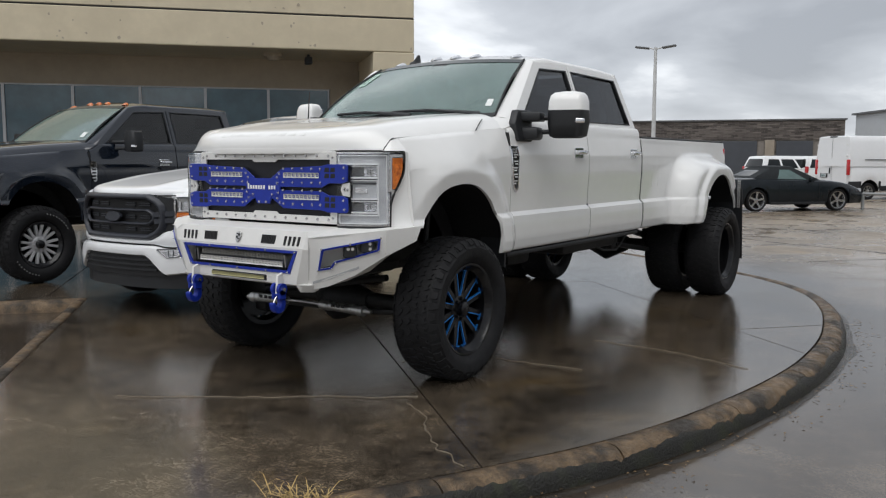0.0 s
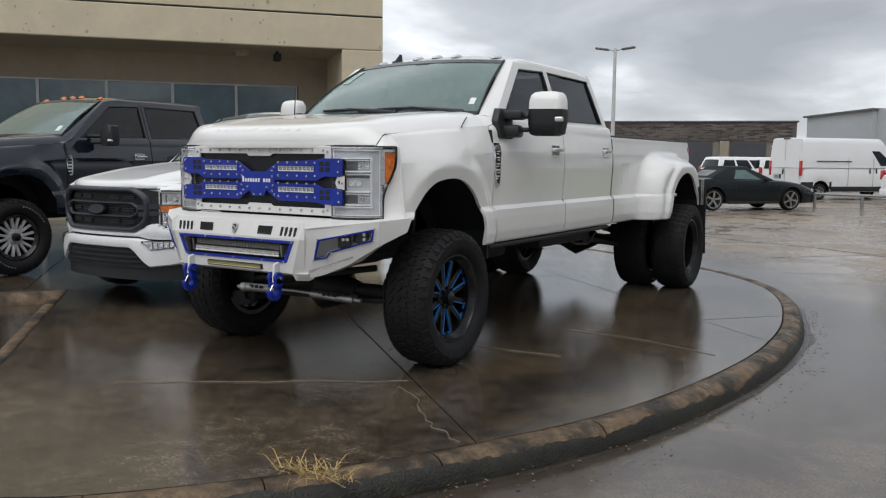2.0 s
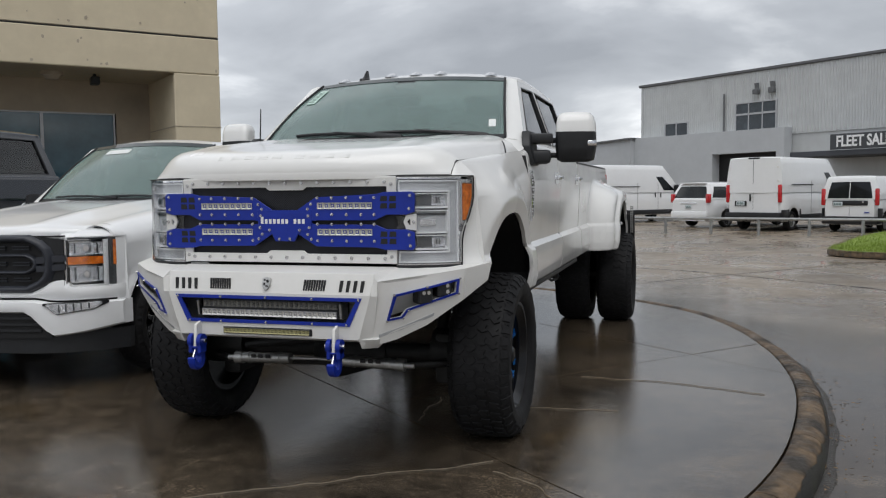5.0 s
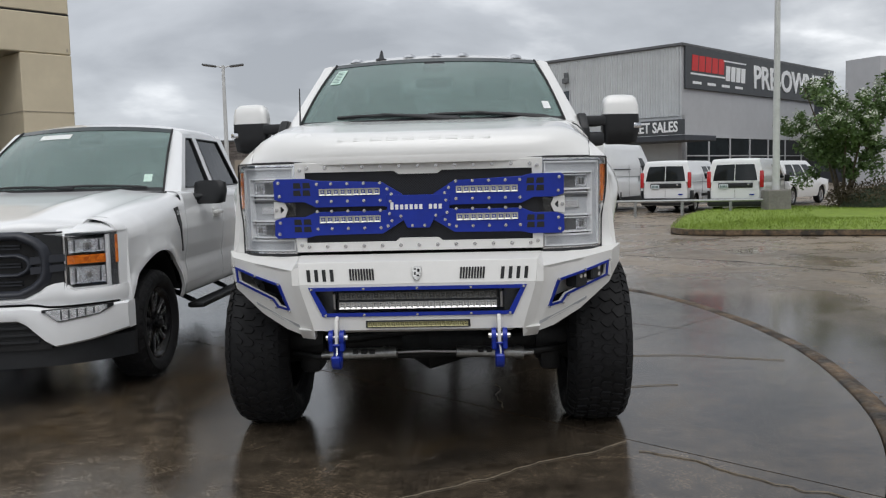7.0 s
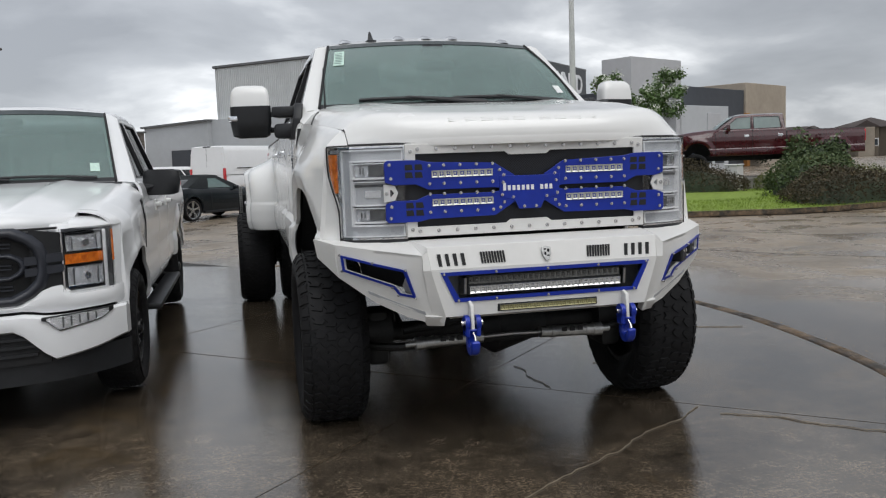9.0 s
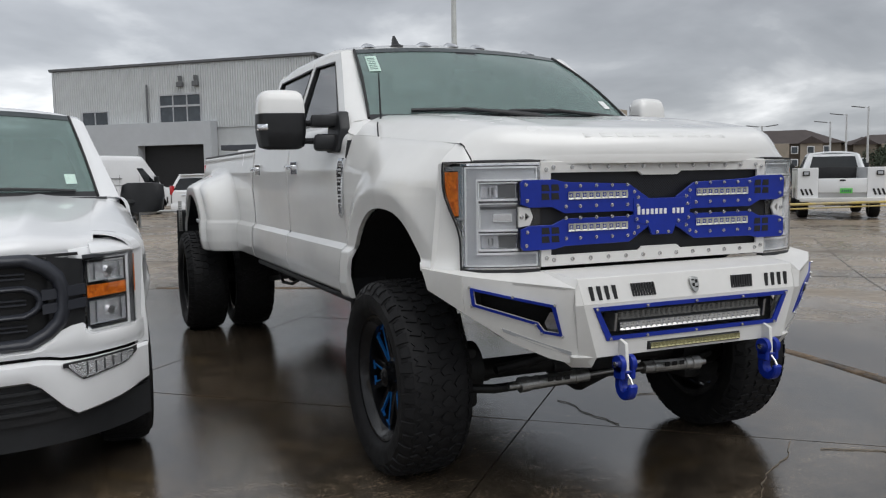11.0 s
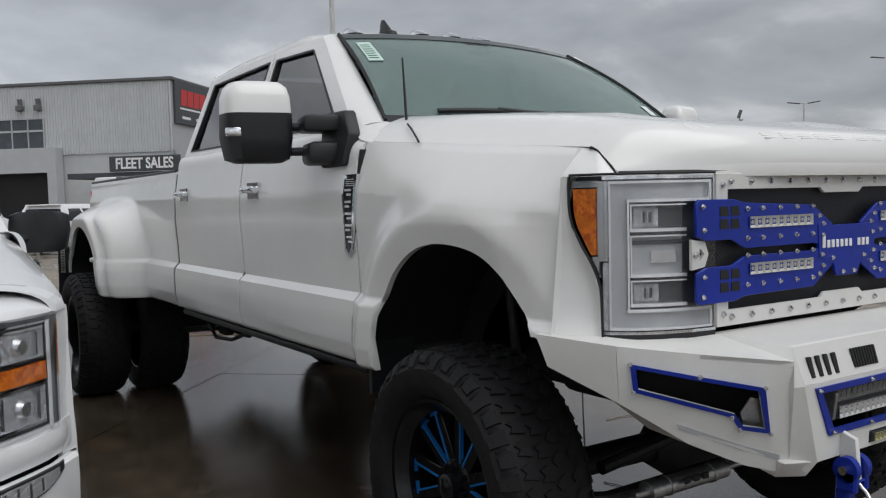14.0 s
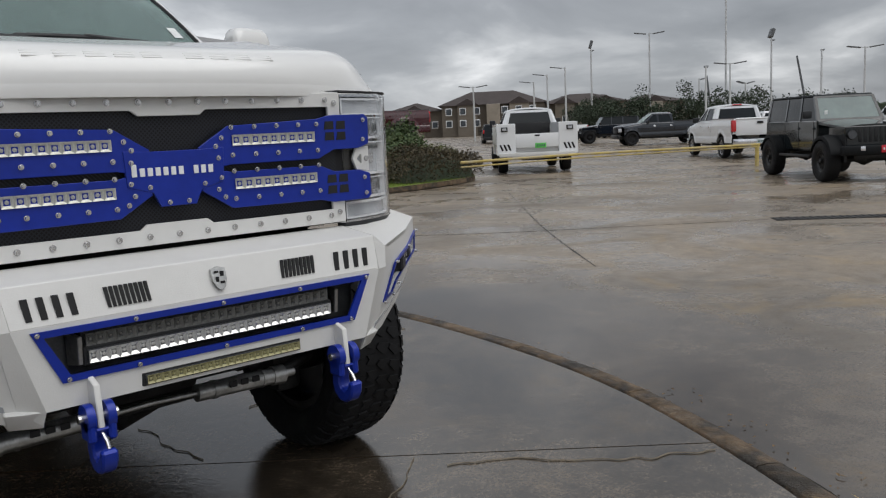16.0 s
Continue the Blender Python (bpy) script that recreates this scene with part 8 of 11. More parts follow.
# glazed front under the sign
for k in range(8):
    bm = bmesh.new()
    y0 = 0.6 + 4.0 * k
    ring(bm, [(-0.12, y, z) for y, z in ((y0, 0.2), (y0 + 4, 0.2), (y0 + 4, 4.4), (y0, 4.4))], [(-0.12, y, z) for y, z in ((y0 + 0.1, 0.35), (y0 + 3.9, 0.35), (y0 + 3.9, 4.25), (y0 + 0.1, 4.25))], (0.11, 0, 0))
    box(bm, (-0.075, y0 + 2, 2.7), (0.07, 3.9, 0.1))
    fw = part("window", bm, M["grey_light"], hall)
    bm = bmesh.new()
    box(bm, (-0.03, y0 + 2, 2.3), (0.03, 3.85, 3.95))
    part("pane", bm, M["dim_glass"], fw)

# tall portal and the low wing beyond the tree
portal = empty("portal_building", Matrix(((0.88, -0.47, 0, 30.2), (0.47, 0.88, 0, 60.5), (0, 0, 1, LOT_Z), (0, 0, 0, 1))), "light grey stucco showroom with a tall entrance portal", "building")
bm = bmesh.new()
ring(bm, [(0, 0, 0), (7.2, 0, 0), (7.2, 0, 9.6), (0, 0, 9.6)], [(3.6, 0, 0.02), (6.4, 0, 0.02), (6.4, 0, 8.3), (3.6, 0, 8.3)], (0, 3, 0))
part("portal", bm, M["grey_light"], portal)
bm = bmesh.new()
box(bm, (5.0, 1.4, 4.2), (2.9, 0.2, 8.4))
box(bm, (5.0, 0.9, 5.5), (2.8, 1.0, 0.3))
part("portal_back", bm, M["grey_wall"], portal)
bm = bmesh.new()
box(bm, (11.0, 3.0, 2.9), (8.0, 6, 5.8), 0.03)
part("wing", bm, M["grey_wall"], portal)
for x in (9.0, 11.2, 13.4):
    bm = bmesh.new()
    box(bm, (x, -0.03, 2.0), (1.5, 0.1, 2.8), 0.02)
    part("window", bm, M["far_glass"], portal)
bm = bmesh.new()
box(bm, (12.4, -0.04, 4.4), (2.2, 0.1, 1.5), 0.02)
part("panel", bm, M["grey_light"], portal)
dark = empty("dark_building", Matrix(((0.85, -0.52, 0, 39.0), (0.52, 0.85, 0, 69.5), (0, 0, 1, LOT_Z), (0, 0, 0, 1))), "charcoal workshop with orange panels", "building")
bm = bmesh.new()
box(bm, (7, 6, 4.0), (14, 12, 8.0), 0.03)
part("wall", bm, M["dark_wall"], dark)
bm = bmesh.new()
box(bm, (19, 6, 4.4), (9.9, 12.4, 8.8), 0.03)
part("wall", bm, M["siding"], dark)
bm = bmesh.new()
box(bm, (14.2, -0.25, 2.8), (0.7, 0.4, 5.6), 0.02)
box(bm, (6.0, -2.2, 3.2), (3.6, 0.25, 0.9), 0.02)
part("orange_panel", bm, M["orange"], dark)
bm = bmesh.new()
box(bm, (18.5, -0.26, 5.0), (1.2, 0.1, 0.9))
part("sign_panel", bm, M["orange"], dark)

# low brick workshops
BR = building_frame((-9.4, 76.3), (0.964, 0.265))
brick = empty("brick_workshop", BR @ pose(0, 0, LOT_Z), "long low brown brick workshop with roller doors", "building")
bm = bmesh.new()
box(bm, (-22, 3.1, 2.55), (44, 6, 5.1))
part("wall", bm, M["mortar"], brick)
bm = bmesh.new()
box(bm, (-22, 3.0, 5.16), (44.3, 6.3, 0.14), 0.02)
part("coping", bm, M["cap"], brick)
rows_v, rows_f = [], []
rng = random.Random(2)
bl, bh = 0.62, 0.145
for r_ in range(11):
    for c in range(70):
        x0 = -0.05 - bl * c - (bl / 2 if r_ % 2 else 0)
        z0 = 3.42 + bh * r_
        d = rng.uniform(-0.03, -0.005)
        n0 = len(rows_v)
        rows_v += [(x0, d, z0), (x0 - bl + 0.05, d, z0), (x0 - bl + 0.05, d, z0 + bh - 0.03), (x0, d, z0 + bh - 0.03), (x0, 0.13, z0), (x0 - bl + 0.05, 0.13, z0), (x0 - bl + 0.05, 0.13, z0 + bh - 0.03), (x0, 0.13, z0 + bh - 0.03)]
        rows_f += [(n0, n0 + 1, n0 + 2, n0 + 3), (n0, n0 + 4, n0 + 5, n0 + 1), (n0 + 3, n0 + 2, n0 + 6, n0 + 7), (n0, n0 + 3, n0 + 7, n0 + 4), (n0 + 1, n0 + 5, n0 + 6, n0 + 2)]
me = bpy.data.meshes.new("brickwork")
me.from_pydata(rows_v, [], rows_f)
m_ = material("brown_brick_far", (0.135, 0.118, 0.108), 0.85, noise_scale=0.5, noise_amt=0.25)
_nt = m_.node_tree
_g = _nt.nodes.new("ShaderNodeNewGeometry")
_mr = _nt.nodes.new("ShaderNodeMapRange")
_mr.inputs["To Min"].default_value, _mr.inputs["To Max"].default_value = 0.45, 1.5
_nt.links.new(_g.outputs["Random Per Island"], _mr.inputs["Value"])
_mx = _nt.nodes.new("ShaderNodeMixRGB")
_mx.blend_type = "MULTIPLY"
_mx.inputs[0].default_value = 1.0
_nt.links.new(_nt.nodes["Principled BSDF"].inputs["Base Color"].links[0].from_socket, _mx.inputs[1])
_nt.links.new(_mr.outputs[0], _mx.inputs[2])
_nt.links.new(_mx.outputs[0], _nt.nodes["Principled BSDF"].inputs["Base Color"])
me.materials.append(m_)
bw = new("brickwork", me)
bw.parent = brick
tagged(bw, kind="stuff")
for k, (x, w, m_) in enumerate(((-4.0, 3.0, "dark_wall"), (-9.6, 5.0, "dark_wall"), (-15.0, 3.2, "grey_light"), (-20.5, 4.5, "dark_wall"), (-27, 4.5, "grey_light"), (-34, 4.5, "dark_wall"))):
    bm = bmesh.new()
    box(bm, (x, -0.02, 1.65), (w, 0.12, 3.3), 0.02)
    part("roller_door", bm, M[m_], brick)
    bm = bmesh.new()
    box(bm, (x - w / 2 - 0.55, -0.06, 1.7), (0.8, 0.2, 3.4), 0.02)
    part("pier", bm, M["stone_far"], brick)

# apartments on the horizon
apt = empty("apartment_building", look((0, 0, 0), (0, 0, -1)) @ Matrix.Identity(4), "three-storey tan apartment block with brown hipped roofs", "building")
apt.matrix_world = building_frame((104.0, 130.0), (0.72, -0.70)) @ pose(0, 0, LOT_Z)


def apt_block(x0, x1, y0, h, ridge, roof_h):
    bm = bmesh.new()
    box(bm, ((x0 + x1) / 2, y0 + 7, h / 2), (x1 - x0, 14, h), 0.05)
    part("wall", bm, M["apt_wall"], apt)
    bm = bmesh.new()
    a, b = x0 - 0.8, x1 + 0.8
    q = min(6.5, (b - a) / 2 - 0.2)
    base = [(a, y0 - 0.8, h), (b, y0 - 0.8, h), (b, y0 + 15, h), (a, y0 + 15, h)]
    top = [(a + q, y0 + 6, h + roof_h), (b - q, y0 + 6, h + roof_h), (b - q, y0 + 8, h + roof_h), (a + q, y0 + 8, h + roof_h)]
    vs = [bm.verts.new(p) for p in base + top]
    for f_ in ((0, 1, 5, 4), (1, 2, 6, 5), (2, 3, 7, 6), (3, 0, 4, 7), (4, 5, 6, 7), (3, 2, 1, 0)):
        bm.faces.new([vs[i] for i in f_])
    part("roof", bm, M["shingle"], apt)
    # projecting bays under their own gables
    for g in range(max(1, int((x1 - x0) / 8))):
        xc = x0 + (g + 0.5) * (x1 - x0) / max(1, int((x1 - x0) / 8))
        bm = bmesh.new()
        box(bm, (xc, y0 - 0.6, h / 2), (3.8, 1.4, h), 0.05)
        part("bay", bm, M["stone_far" if g % 2 else "apt_wall"], apt)
        bm = bmesh.new()
        prism(bm, [(xc - 2.3, y0 - 1.6, h - 0.05), (xc + 2.3, y0 - 1.6, h - 0.05), (xc, y0 - 1.6, h + 1.25)], (0, 6.0, 0.3))
        part("gable", bm, M["shingle"], apt)
    for fl in range(2):
        for k in range(max(1, int((x1 - x0) / 2.7))):
            x = x0 + 1.4 + 2.7 * k
            z = 2.0 + 2.3 * fl
            if z + 1.5 > h:
                continue
            bm = bmesh.new()
            box(bm, (x, y0 - 1.32, z + 0.5), (1.25, 0.16, 1.35), 0.03)
            wd = part("window", bm, M["sign_white"], apt, "pale window surround")
            bm = bmesh.new()
            box(bm, (x, y0 - 1.41, z + 0.5), (1.0, 0.05, 1.1), 0.01)
            part("pane", bm, M["far_glass"], wd)
    bm = bmesh.new()
    box(bm, ((x0 + x1) / 2, y0 - 0.9, h * 0.5), (2.6, 1.8, h), 0.05)
    part("stair_tower", bm, M["stone_far"], apt)


apt_block(-18, -1, 5, 4.6, 0, 1.5)
apt_block(-1, 10, 3, 5.2, 0, 1.9)
apt_block(10, 30, 0, 6.0, 0, 2.7)
apt_block(30, 46, 3, 5.6, 0, 1.9)
apt_block(46, 58, 5, 5.2, 0, 1.6)

# ---- lamp posts ----
M["pole"] = material("pole_paint", (0.55, 0.56, 0.56), 0.5, noise_scale=2, noise_amt=0.08)


def lamp_post(x, y, h, arms, turn=0.0, base=0.0, r=0.07, head=0.7):
    """arms: angles of the arms with a flat head each."""
    root = empty("street_lamp", pose(x, y, LOT_Z, 0, 0, turn), "tall pale lot lamp post with flat heads", "street lamp", "lot lamps")
    bm = bmesh.new()
    tube(bm, [(0, 0, base), (0, 0, h * 0.5), (0, 0, h)], [r * 1.15, r, r * 0.75], 12)
    part("pole", bm, M["pole"], root)
    if base:
        bm = bmesh.new()
        box(bm, (0, 0, base / 2), (0.72, 0.72, base), 0.03)
        part("pedestal", bm, M["kerb_grey"], root, "grey concrete pedestal")
    for a in arms:
        bm = bmesh.new()
        d = Vector((math.cos(radians(a)), math.sin(radians(a)), 0))
        tube(bm, [Vector((0, 0, h - 0.12)), Vector((0, 0, h - 0.02)) + d * 0.35], 0.035, 8)
        ar = part("arm", bm, M["pole"], root)
        bm = bmesh.new()
        c = Vector((0, 0, h)) + d * (0.35 + head / 2)
        box(bm, c, (head, 0.36, 0.10), 0.03, (0, -8, a))
        part("lamp_head", bm, M["cap"], ar)


M["kerb_grey"] = material("grey_concrete", (0.20, 0.19, 0.175), 0.8, noise_scale=2, noise_amt=0.2, bump=0.3, bump_scale=50)
lamp_post(-13.37, 41.3, 7.75, (0, 180), 12, r=0.11, head=0.75)
lamp_post(9.65, 22.3, 8.45, (20, 200), 0, base=0.84, r=0.10, head=0.55)
for x, y, h, arms in ((83.3, 63.9, 10.26, (30,)), (80.9, 53.8, 11.05, (-50, 130)), (85.4, 47.1, 15.23, (-50, 130)), (86.6, 42.5, 9.36, (20,)), (82.9, 70.7, 7.86, (130,)), (85.5, 75.4, 7.27, (130,)), (79.0, 64.4, 8.18, (130,)), (67.7, 68.5, 6.2, (-45, 135)),
                      (74, 40, 6.5, (-50, 130)), (82, 35, 7.5, (20,)), (70, 26, 6.5, (-50, 130)), (88, 52, 6.0, (10,)), (92, 30, 7.0, (-50, 130)), (66, 14, 6.5, (-50, 130)), (95, 22, 7.5, (-50, 130)), (60, 34, 5.5, (30,)), (84, 44, 5.0, (0, 180))):
    size = math.hypot(x, y) / 55
    lamp_post(x, y, h, arms, r=0.062 * size, head=0.75 * size)
# square floodlights on two of the posts
for x, y, h in ((83.3, 63.9, 10.26), (86.6, 42.5, 9.36)):
    fl_ = empty("floodlight", pose(x, y, LOT_Z + h + 0.30, 0, 0, 40), "square dark floodlight on a lamp post", "floodlight")
    bm = bmesh.new()
    box(bm, (0, 0, 0.34), (1.30, 0.36, 0.92), 0.05, (18, 0, 0))
    part("lamp_housing", bm, M["cap"], fl_)
    bm = bmesh.new()
    tube(bm, [(0, 0, -0.34), (0, 0, 0.10)], 0.07, 8)
    part("bracket", bm, M["pole"], fl_)
# timber utility poles leaning
for x, y, h, lean in ((96.5, 42.9, 7.92, -20), (91.4, 52.2, 6.3, -10)):
    bm = bmesh.new()
    tube(bm, [(x, y, -0.2), (x + lean * 0.05, y - lean * 0.06, h)], [0.16, 0.11], 8)
    thing("utility_pole", bm, M["cap"], "dark leaning timber utility pole", "pole", m=None)

# ---- planting ----
M["leaf"] = material("green_leaf", (0.095, 0.155, 0.055), 0.55, noise_scale=2.0, noise_amt=0.35, second=(0.13, 0.185, 0.075), second_scale=6, spec=0.3)
M["leaf_hedge"] = material("hedge_leaf", (0.12, 0.14, 0.055), 0.6, noise_scale=2.0, noise_amt=0.4, second=(0.22, 0.18, 0.07), second_scale=4, second_cut=(0.5, 0.7), spec=0.3)
M["leaf_red"] = material("bronze_leaf", (0.060, 0.050, 0.030), 0.6, noise_scale=2.0, noise_amt=0.4, second=(0.115, 0.085, 0.040), second_scale=5, second_cut=(0.5, 0.7), spec=0.3)
M["leaf_dark"] = material("dark_shrub_leaf", (0.055, 0.085, 0.035), 0.6, noise_scale=2.0, noise_amt=0.4, second=(0.10, 0.13, 0.05), second_scale=5, spec=0.3)
M["leaf_far"] = material("far_leaf", (0.035, 0.05, 0.028), 0.8, noise_scale=0.3, noise_amt=0.35)
M["blossom"] = material("white_blossom", (0.62, 0.64, 0.58), 0.7, noise_scale=3, noise_amt=0.1)
M["bark"] = material("grey_bark", (0.10, 0.08, 0.06), 0.9, noise_scale=6, noise_amt=0.3, bump=0.5, bump_scale=30)
M["grass"] = material("lawn", (0.17, 0.25, 0.03), 0.8, noise_scale=3, noise_amt=0.3, second=(0.21, 0.28, 0.05), second_scale=8, bump=0.8, bump_scale=90)
M["dead_leaf"] = material("dead_leaf", (0.16, 0.10, 0.045), 0.7, noise_scale=14, noise_amt=0.5)
M["silt"] = material("gutter_silt", (0.022, 0.017, 0.011), 0.25, noise_scale=9, noise_amt=0.4, bump=0.6, bump_scale=60)
M["straw"] = material("dry_straw", (0.42, 0.30, 0.12), 0.8, noise_scale=12, noise_amt=0.25)


def leaf_mesh(name, points, size, mat, seed, droop=0.3):
    """Small bent leaves, two triangles each, at the given points."""
    rng = random.Random(seed)
    vs, fs = [], []
    for p in points:
        d = Vector((rng.gauss(0, 1), rng.gauss(0, 1), rng.gauss(0, 0.7) - droop)).normalized()
        s = Vector((rng.gauss(0, 1), rng.gauss(0, 1), rng.gauss(0, 1)))
        s = (s - d * s.dot(d)).normalized()
        L = size * rng.uniform(0.6, 1.35)
        n0 = len(vs)
        p = Vector(p)
        vs += [p, p + d * L * 0.5 + s * L * 0.26, p + d * L, p + d * L * 0.5 - s * L * 0.26]
        fs.append((n0, n0 + 1, n0 + 2, n0 + 3))
    me = bpy.data.meshes.new(name)
    me.from_pydata(vs, [], fs)
    me.materials.append(mat)
    return me


def clump_points(rng, clumps, n):
    out = []
    for _ in range(n):
        c, r = rng.choice(clumps)
        v = Vector((rng.gauss(0, 1), rng.gauss(0, 1), rng.gauss(0, 1))).normalized() * (r * rng.uniform(0.35, 1.05))
        out.append(Vector(c) + v)
    return out


def tree(x, y, h, spread, seed, label, blossoms=0, leaf="leaf", n=7000, size=0.11, low=0.30, z=0.05, puff=1.0):
    rng = random.Random(seed)
    root = empty("tree", pose(x, y, z), label, "tree")
    bm = bmesh.new()
    clumps = []
    for k in range(6):
        a = 2 * math.pi * k / 6 + rng.uniform(-0.3, 0.3)
        r1, r2 = spread * rng.uniform(0.12, 0.2), spread * rng.uniform(0.45, 0.9)
        z1, z2 = h * low, h * rng.uniform(0.66, 0.92)
        p = [(0.05 * math.cos(a), 0.05 * math.sin(a), 0), (r1 * math.cos(a), r1 * math.sin(a), z1), (r2 * 0.6 * math.cos(a), r2 * 0.6 * math.sin(a), lerp(z1, z2, 0.55)), (r2 * math.cos(a), r2 * math.sin(a), z2)]
        tube(bm, p, [0.06, 0.045, 0.03, 0.012], 7)
        for t in range(9 if puff == 1.0 else 20):
            q = Vector(p[1]).lerp(Vector(p[3]), rng.uniform(0.25, 1.1))
            clumps.append((q + Vector((rng.gauss(0, 0.26), rng.gauss(0, 0.26), rng.gauss(0, 0.14))) * spread, spread * puff * rng.uniform(0.10, 0.26)))
    clumps = [(Vector((c.x * min(1.0, spread / max(0.01, math.hypot(c.x, c.y))), c.y * min(1.0, spread / max(0.01, math.hypot(c.x, c.y))), c.z)), r) for c, r in clumps]
    part("trunk", bm, M["bark"], root)
    for k in range(10):
        a = rng.uniform(0, 6.28)
        clumps.append((Vector((spread * 0.5 * math.cos(a), spread * 0.5 * math.sin(a), h * rng.uniform(0.26, 0.95))), spread * rng.uniform(0.10, 0.24)))
    cr_ = new("crown", leaf_mesh("crown", clump_points(rng, clumps, n), size, M[leaf], seed))
    cr_.parent = root
    tagged(cr_, kind="stuff")
    if blossoms:
        tips = [c for c in clumps if c[0].z > h * 0.45]
        pts = []
        for _ in range(blossoms):
            c, r = rng.choice(tips)
            q = Vector(c) + Vector((rng.gauss(0, 0.8), rng.gauss(0, 0.8), 0.8)).normalized() * r
            pts += [q + Vector((rng.gauss(0, 0.06), rng.gauss(0, 0.06), rng.gauss(0, 0.06))) for _ in range(16)]
        bl_ = new("blossom", leaf_mesh("blossom", pts, 0.095, M["blossom"], seed + 1))
        bl_.parent = root
        tagged(bl_, kind="stuff")
    return root


def hedge(x, y, sx, sy, h, turn, seed, label, n=6000, size=0.075, z=0.03, leaf="leaf_hedge"):
    rng = random.Random(seed)
    root = empty("hedge", pose(x, y, z, 0, 0, turn), label, "hedge")
    bm = bmesh.new()
    for k in range(14):
        a, b = rng.uniform(-0.4, 0.4) * sx, rng.uniform(-0.3, 0.3) * sy
        tube(bm, [(a, b, -0.05), (a + rng.gauss(0, 0.1), b + rng.gauss(0, 0.1), h * 0.6)], [0.018, 0.008], 5)
    tagged(part("stems", bm, M["bark"], root), kind="stuff")
    pts = []
    while len(pts) < n:
        a, b = rng.uniform(-1, 1), rng.uniform(-1, 1)
        q = a ** 4 + b ** 4
        if q > 1:
            continue
        top = h * (1 - 0.55 * q) * (0.9 + 0.14 * math.sin(a * 5 + seed) + 0.10 * math.sin(b * 6 + 2 * seed) + rng.gauss(0, 0.03))
        zz = top * (rng.random() ** 0.45)
        pts.append((a * sx / 2, b * sy / 2, max(0.03, zz)))
    cr_ = new("foliage", leaf_mesh("foliage", pts, size, M[leaf], seed))
    cr_.parent = root
    tagged(cr_, kind="stuff")
    bm = bmesh.new()
    rows = []
    for k in range(9):
        f_ = math.sin(math.pi * (k + 0.5) / 9 / 2)
        rows.append([(0.42 * sx * math.copysign(abs(math.cos(q)) ** 0.6, math.cos(q)) * math.cos(math.pi / 2 * k / 9), 0.42 * sy * math.copysign(abs(math.sin(q)) ** 0.6, math.sin(q)) * math.cos(math.pi / 2 * k / 9), 0.74 * h * math.sin(math.pi / 2 * k / 9)) for q in [2 * math.pi * j / 20 for j in range(20)]])
    grid(bm, rows, close=True)
    part("inner_shade", bm, M["leaf_far"], root)


ISLAND = [(4.9, 15.7), (5.15, 14.9), (5.9, 14.45), (7.4, 14.05), (9.6, 13.35), (11.6, 12.85), (13.6, 13.2), (15.3, 13.9), (16.1, 14.8), (16.4, 16.2), (17.5, 18.5), (20.5, 20.0), (21.0, 22.0), (17, 24.0), (12.5, 25.8), (9.0, 25.6), (7.0, 22.5), (5.5, 18.0)]
isl = catmull(ISLAND + [ISLAND[0]], 3)[:-1]
bm = bmesh.new()
cx_, cy_ = 11.5, 18.0
rows = [[(lerp(cx_, p[0], t), lerp(cy_, p[1], t), 0.03 + 0.10 * (1 - t ** 3)) for p in isl] for t in (1.0, 0.97, 0.8, 0.5, 0.2, 0.005)]
grid(bm, rows, close=True)
thing("lawn", bm, M["grass"], "bright mown grass island", "lawn", kind="structure")
bm = bmesh.new()
rng = random.Random(3)
vs, fs = [], []
for _ in range(26000):
    k = rng.random()
    i = rng.randrange(len(isl))
    t = math.sqrt(rng.uniform(0.15, 0.99))
    p = lerp3((*isl[i], 0), (*isl[(i + 1) % len(isl)], 0), k)
    x, y = lerp(cx_, p[0], t), lerp(cy_, p[1], t)
    z = 0.03 + 0.10 * (1 - t ** 3)
    a = rng.uniform(0, 6.28)
    n0 = len(vs)
    vs += [(x - 0.006 * math.cos(a), y - 0.006 * math.sin(a), z), (x + 0.006 * math.cos(a), y + 0.006 * math.sin(a), z), (x + rng.gauss(0, 0.02), y + rng.gauss(0, 0.02), z + rng.uniform(0.03, 0.08))]
    fs.append((n0, n0 + 1, n0 + 2))
bm.free()
me = bpy.data.meshes.new("grass")
me.from_pydata(vs, [], fs)
me.materials.append(M["grass"])
tagged(new("grass", me), "short blades of wet lawn grass", "grass", kind="stuff")
kerb("kerb_island", [*reversed(isl), isl[-1]][::-1][::-1], 0.17, 0.03, LOT_Z, "dark wet concrete kerb round the grass island")
tree(12.1, 23.2, 4.35, 2.05, 5, "multi-stemmed crape myrtle with white blossom on the grass island", 260, n=21000, size=0.125, low=0.22, puff=0.62)
hedge(13.4, 21.9, 4.4, 1.9, 1.10, -38, 1, "rounded low bronze hedge on the grass island", 9000, leaf="leaf_red")
hedge(17.2, 19.6, 4.2, 2.0, 1.15, -38, 2, "rounded low hedge on the grass island", 6000)
hedge(13.95, 14.25, 4.3, 1.7, 0.92, 16, 3, "low reddish hedge at the island's tip", 11000, 0.07, leaf="leaf_red")
hedge(17.9, 20.9, 2.3, 2.0, 1.95, -30, 4, "tall loose green shrub on the island", 3000, 0.15, leaf="leaf_dark")
hedge(14.6, 16.6, 2.6, 1.8, 1.30, 10, 6, "loose green shrub on the island", 4000, 0.11, leaf="leaf_dark")
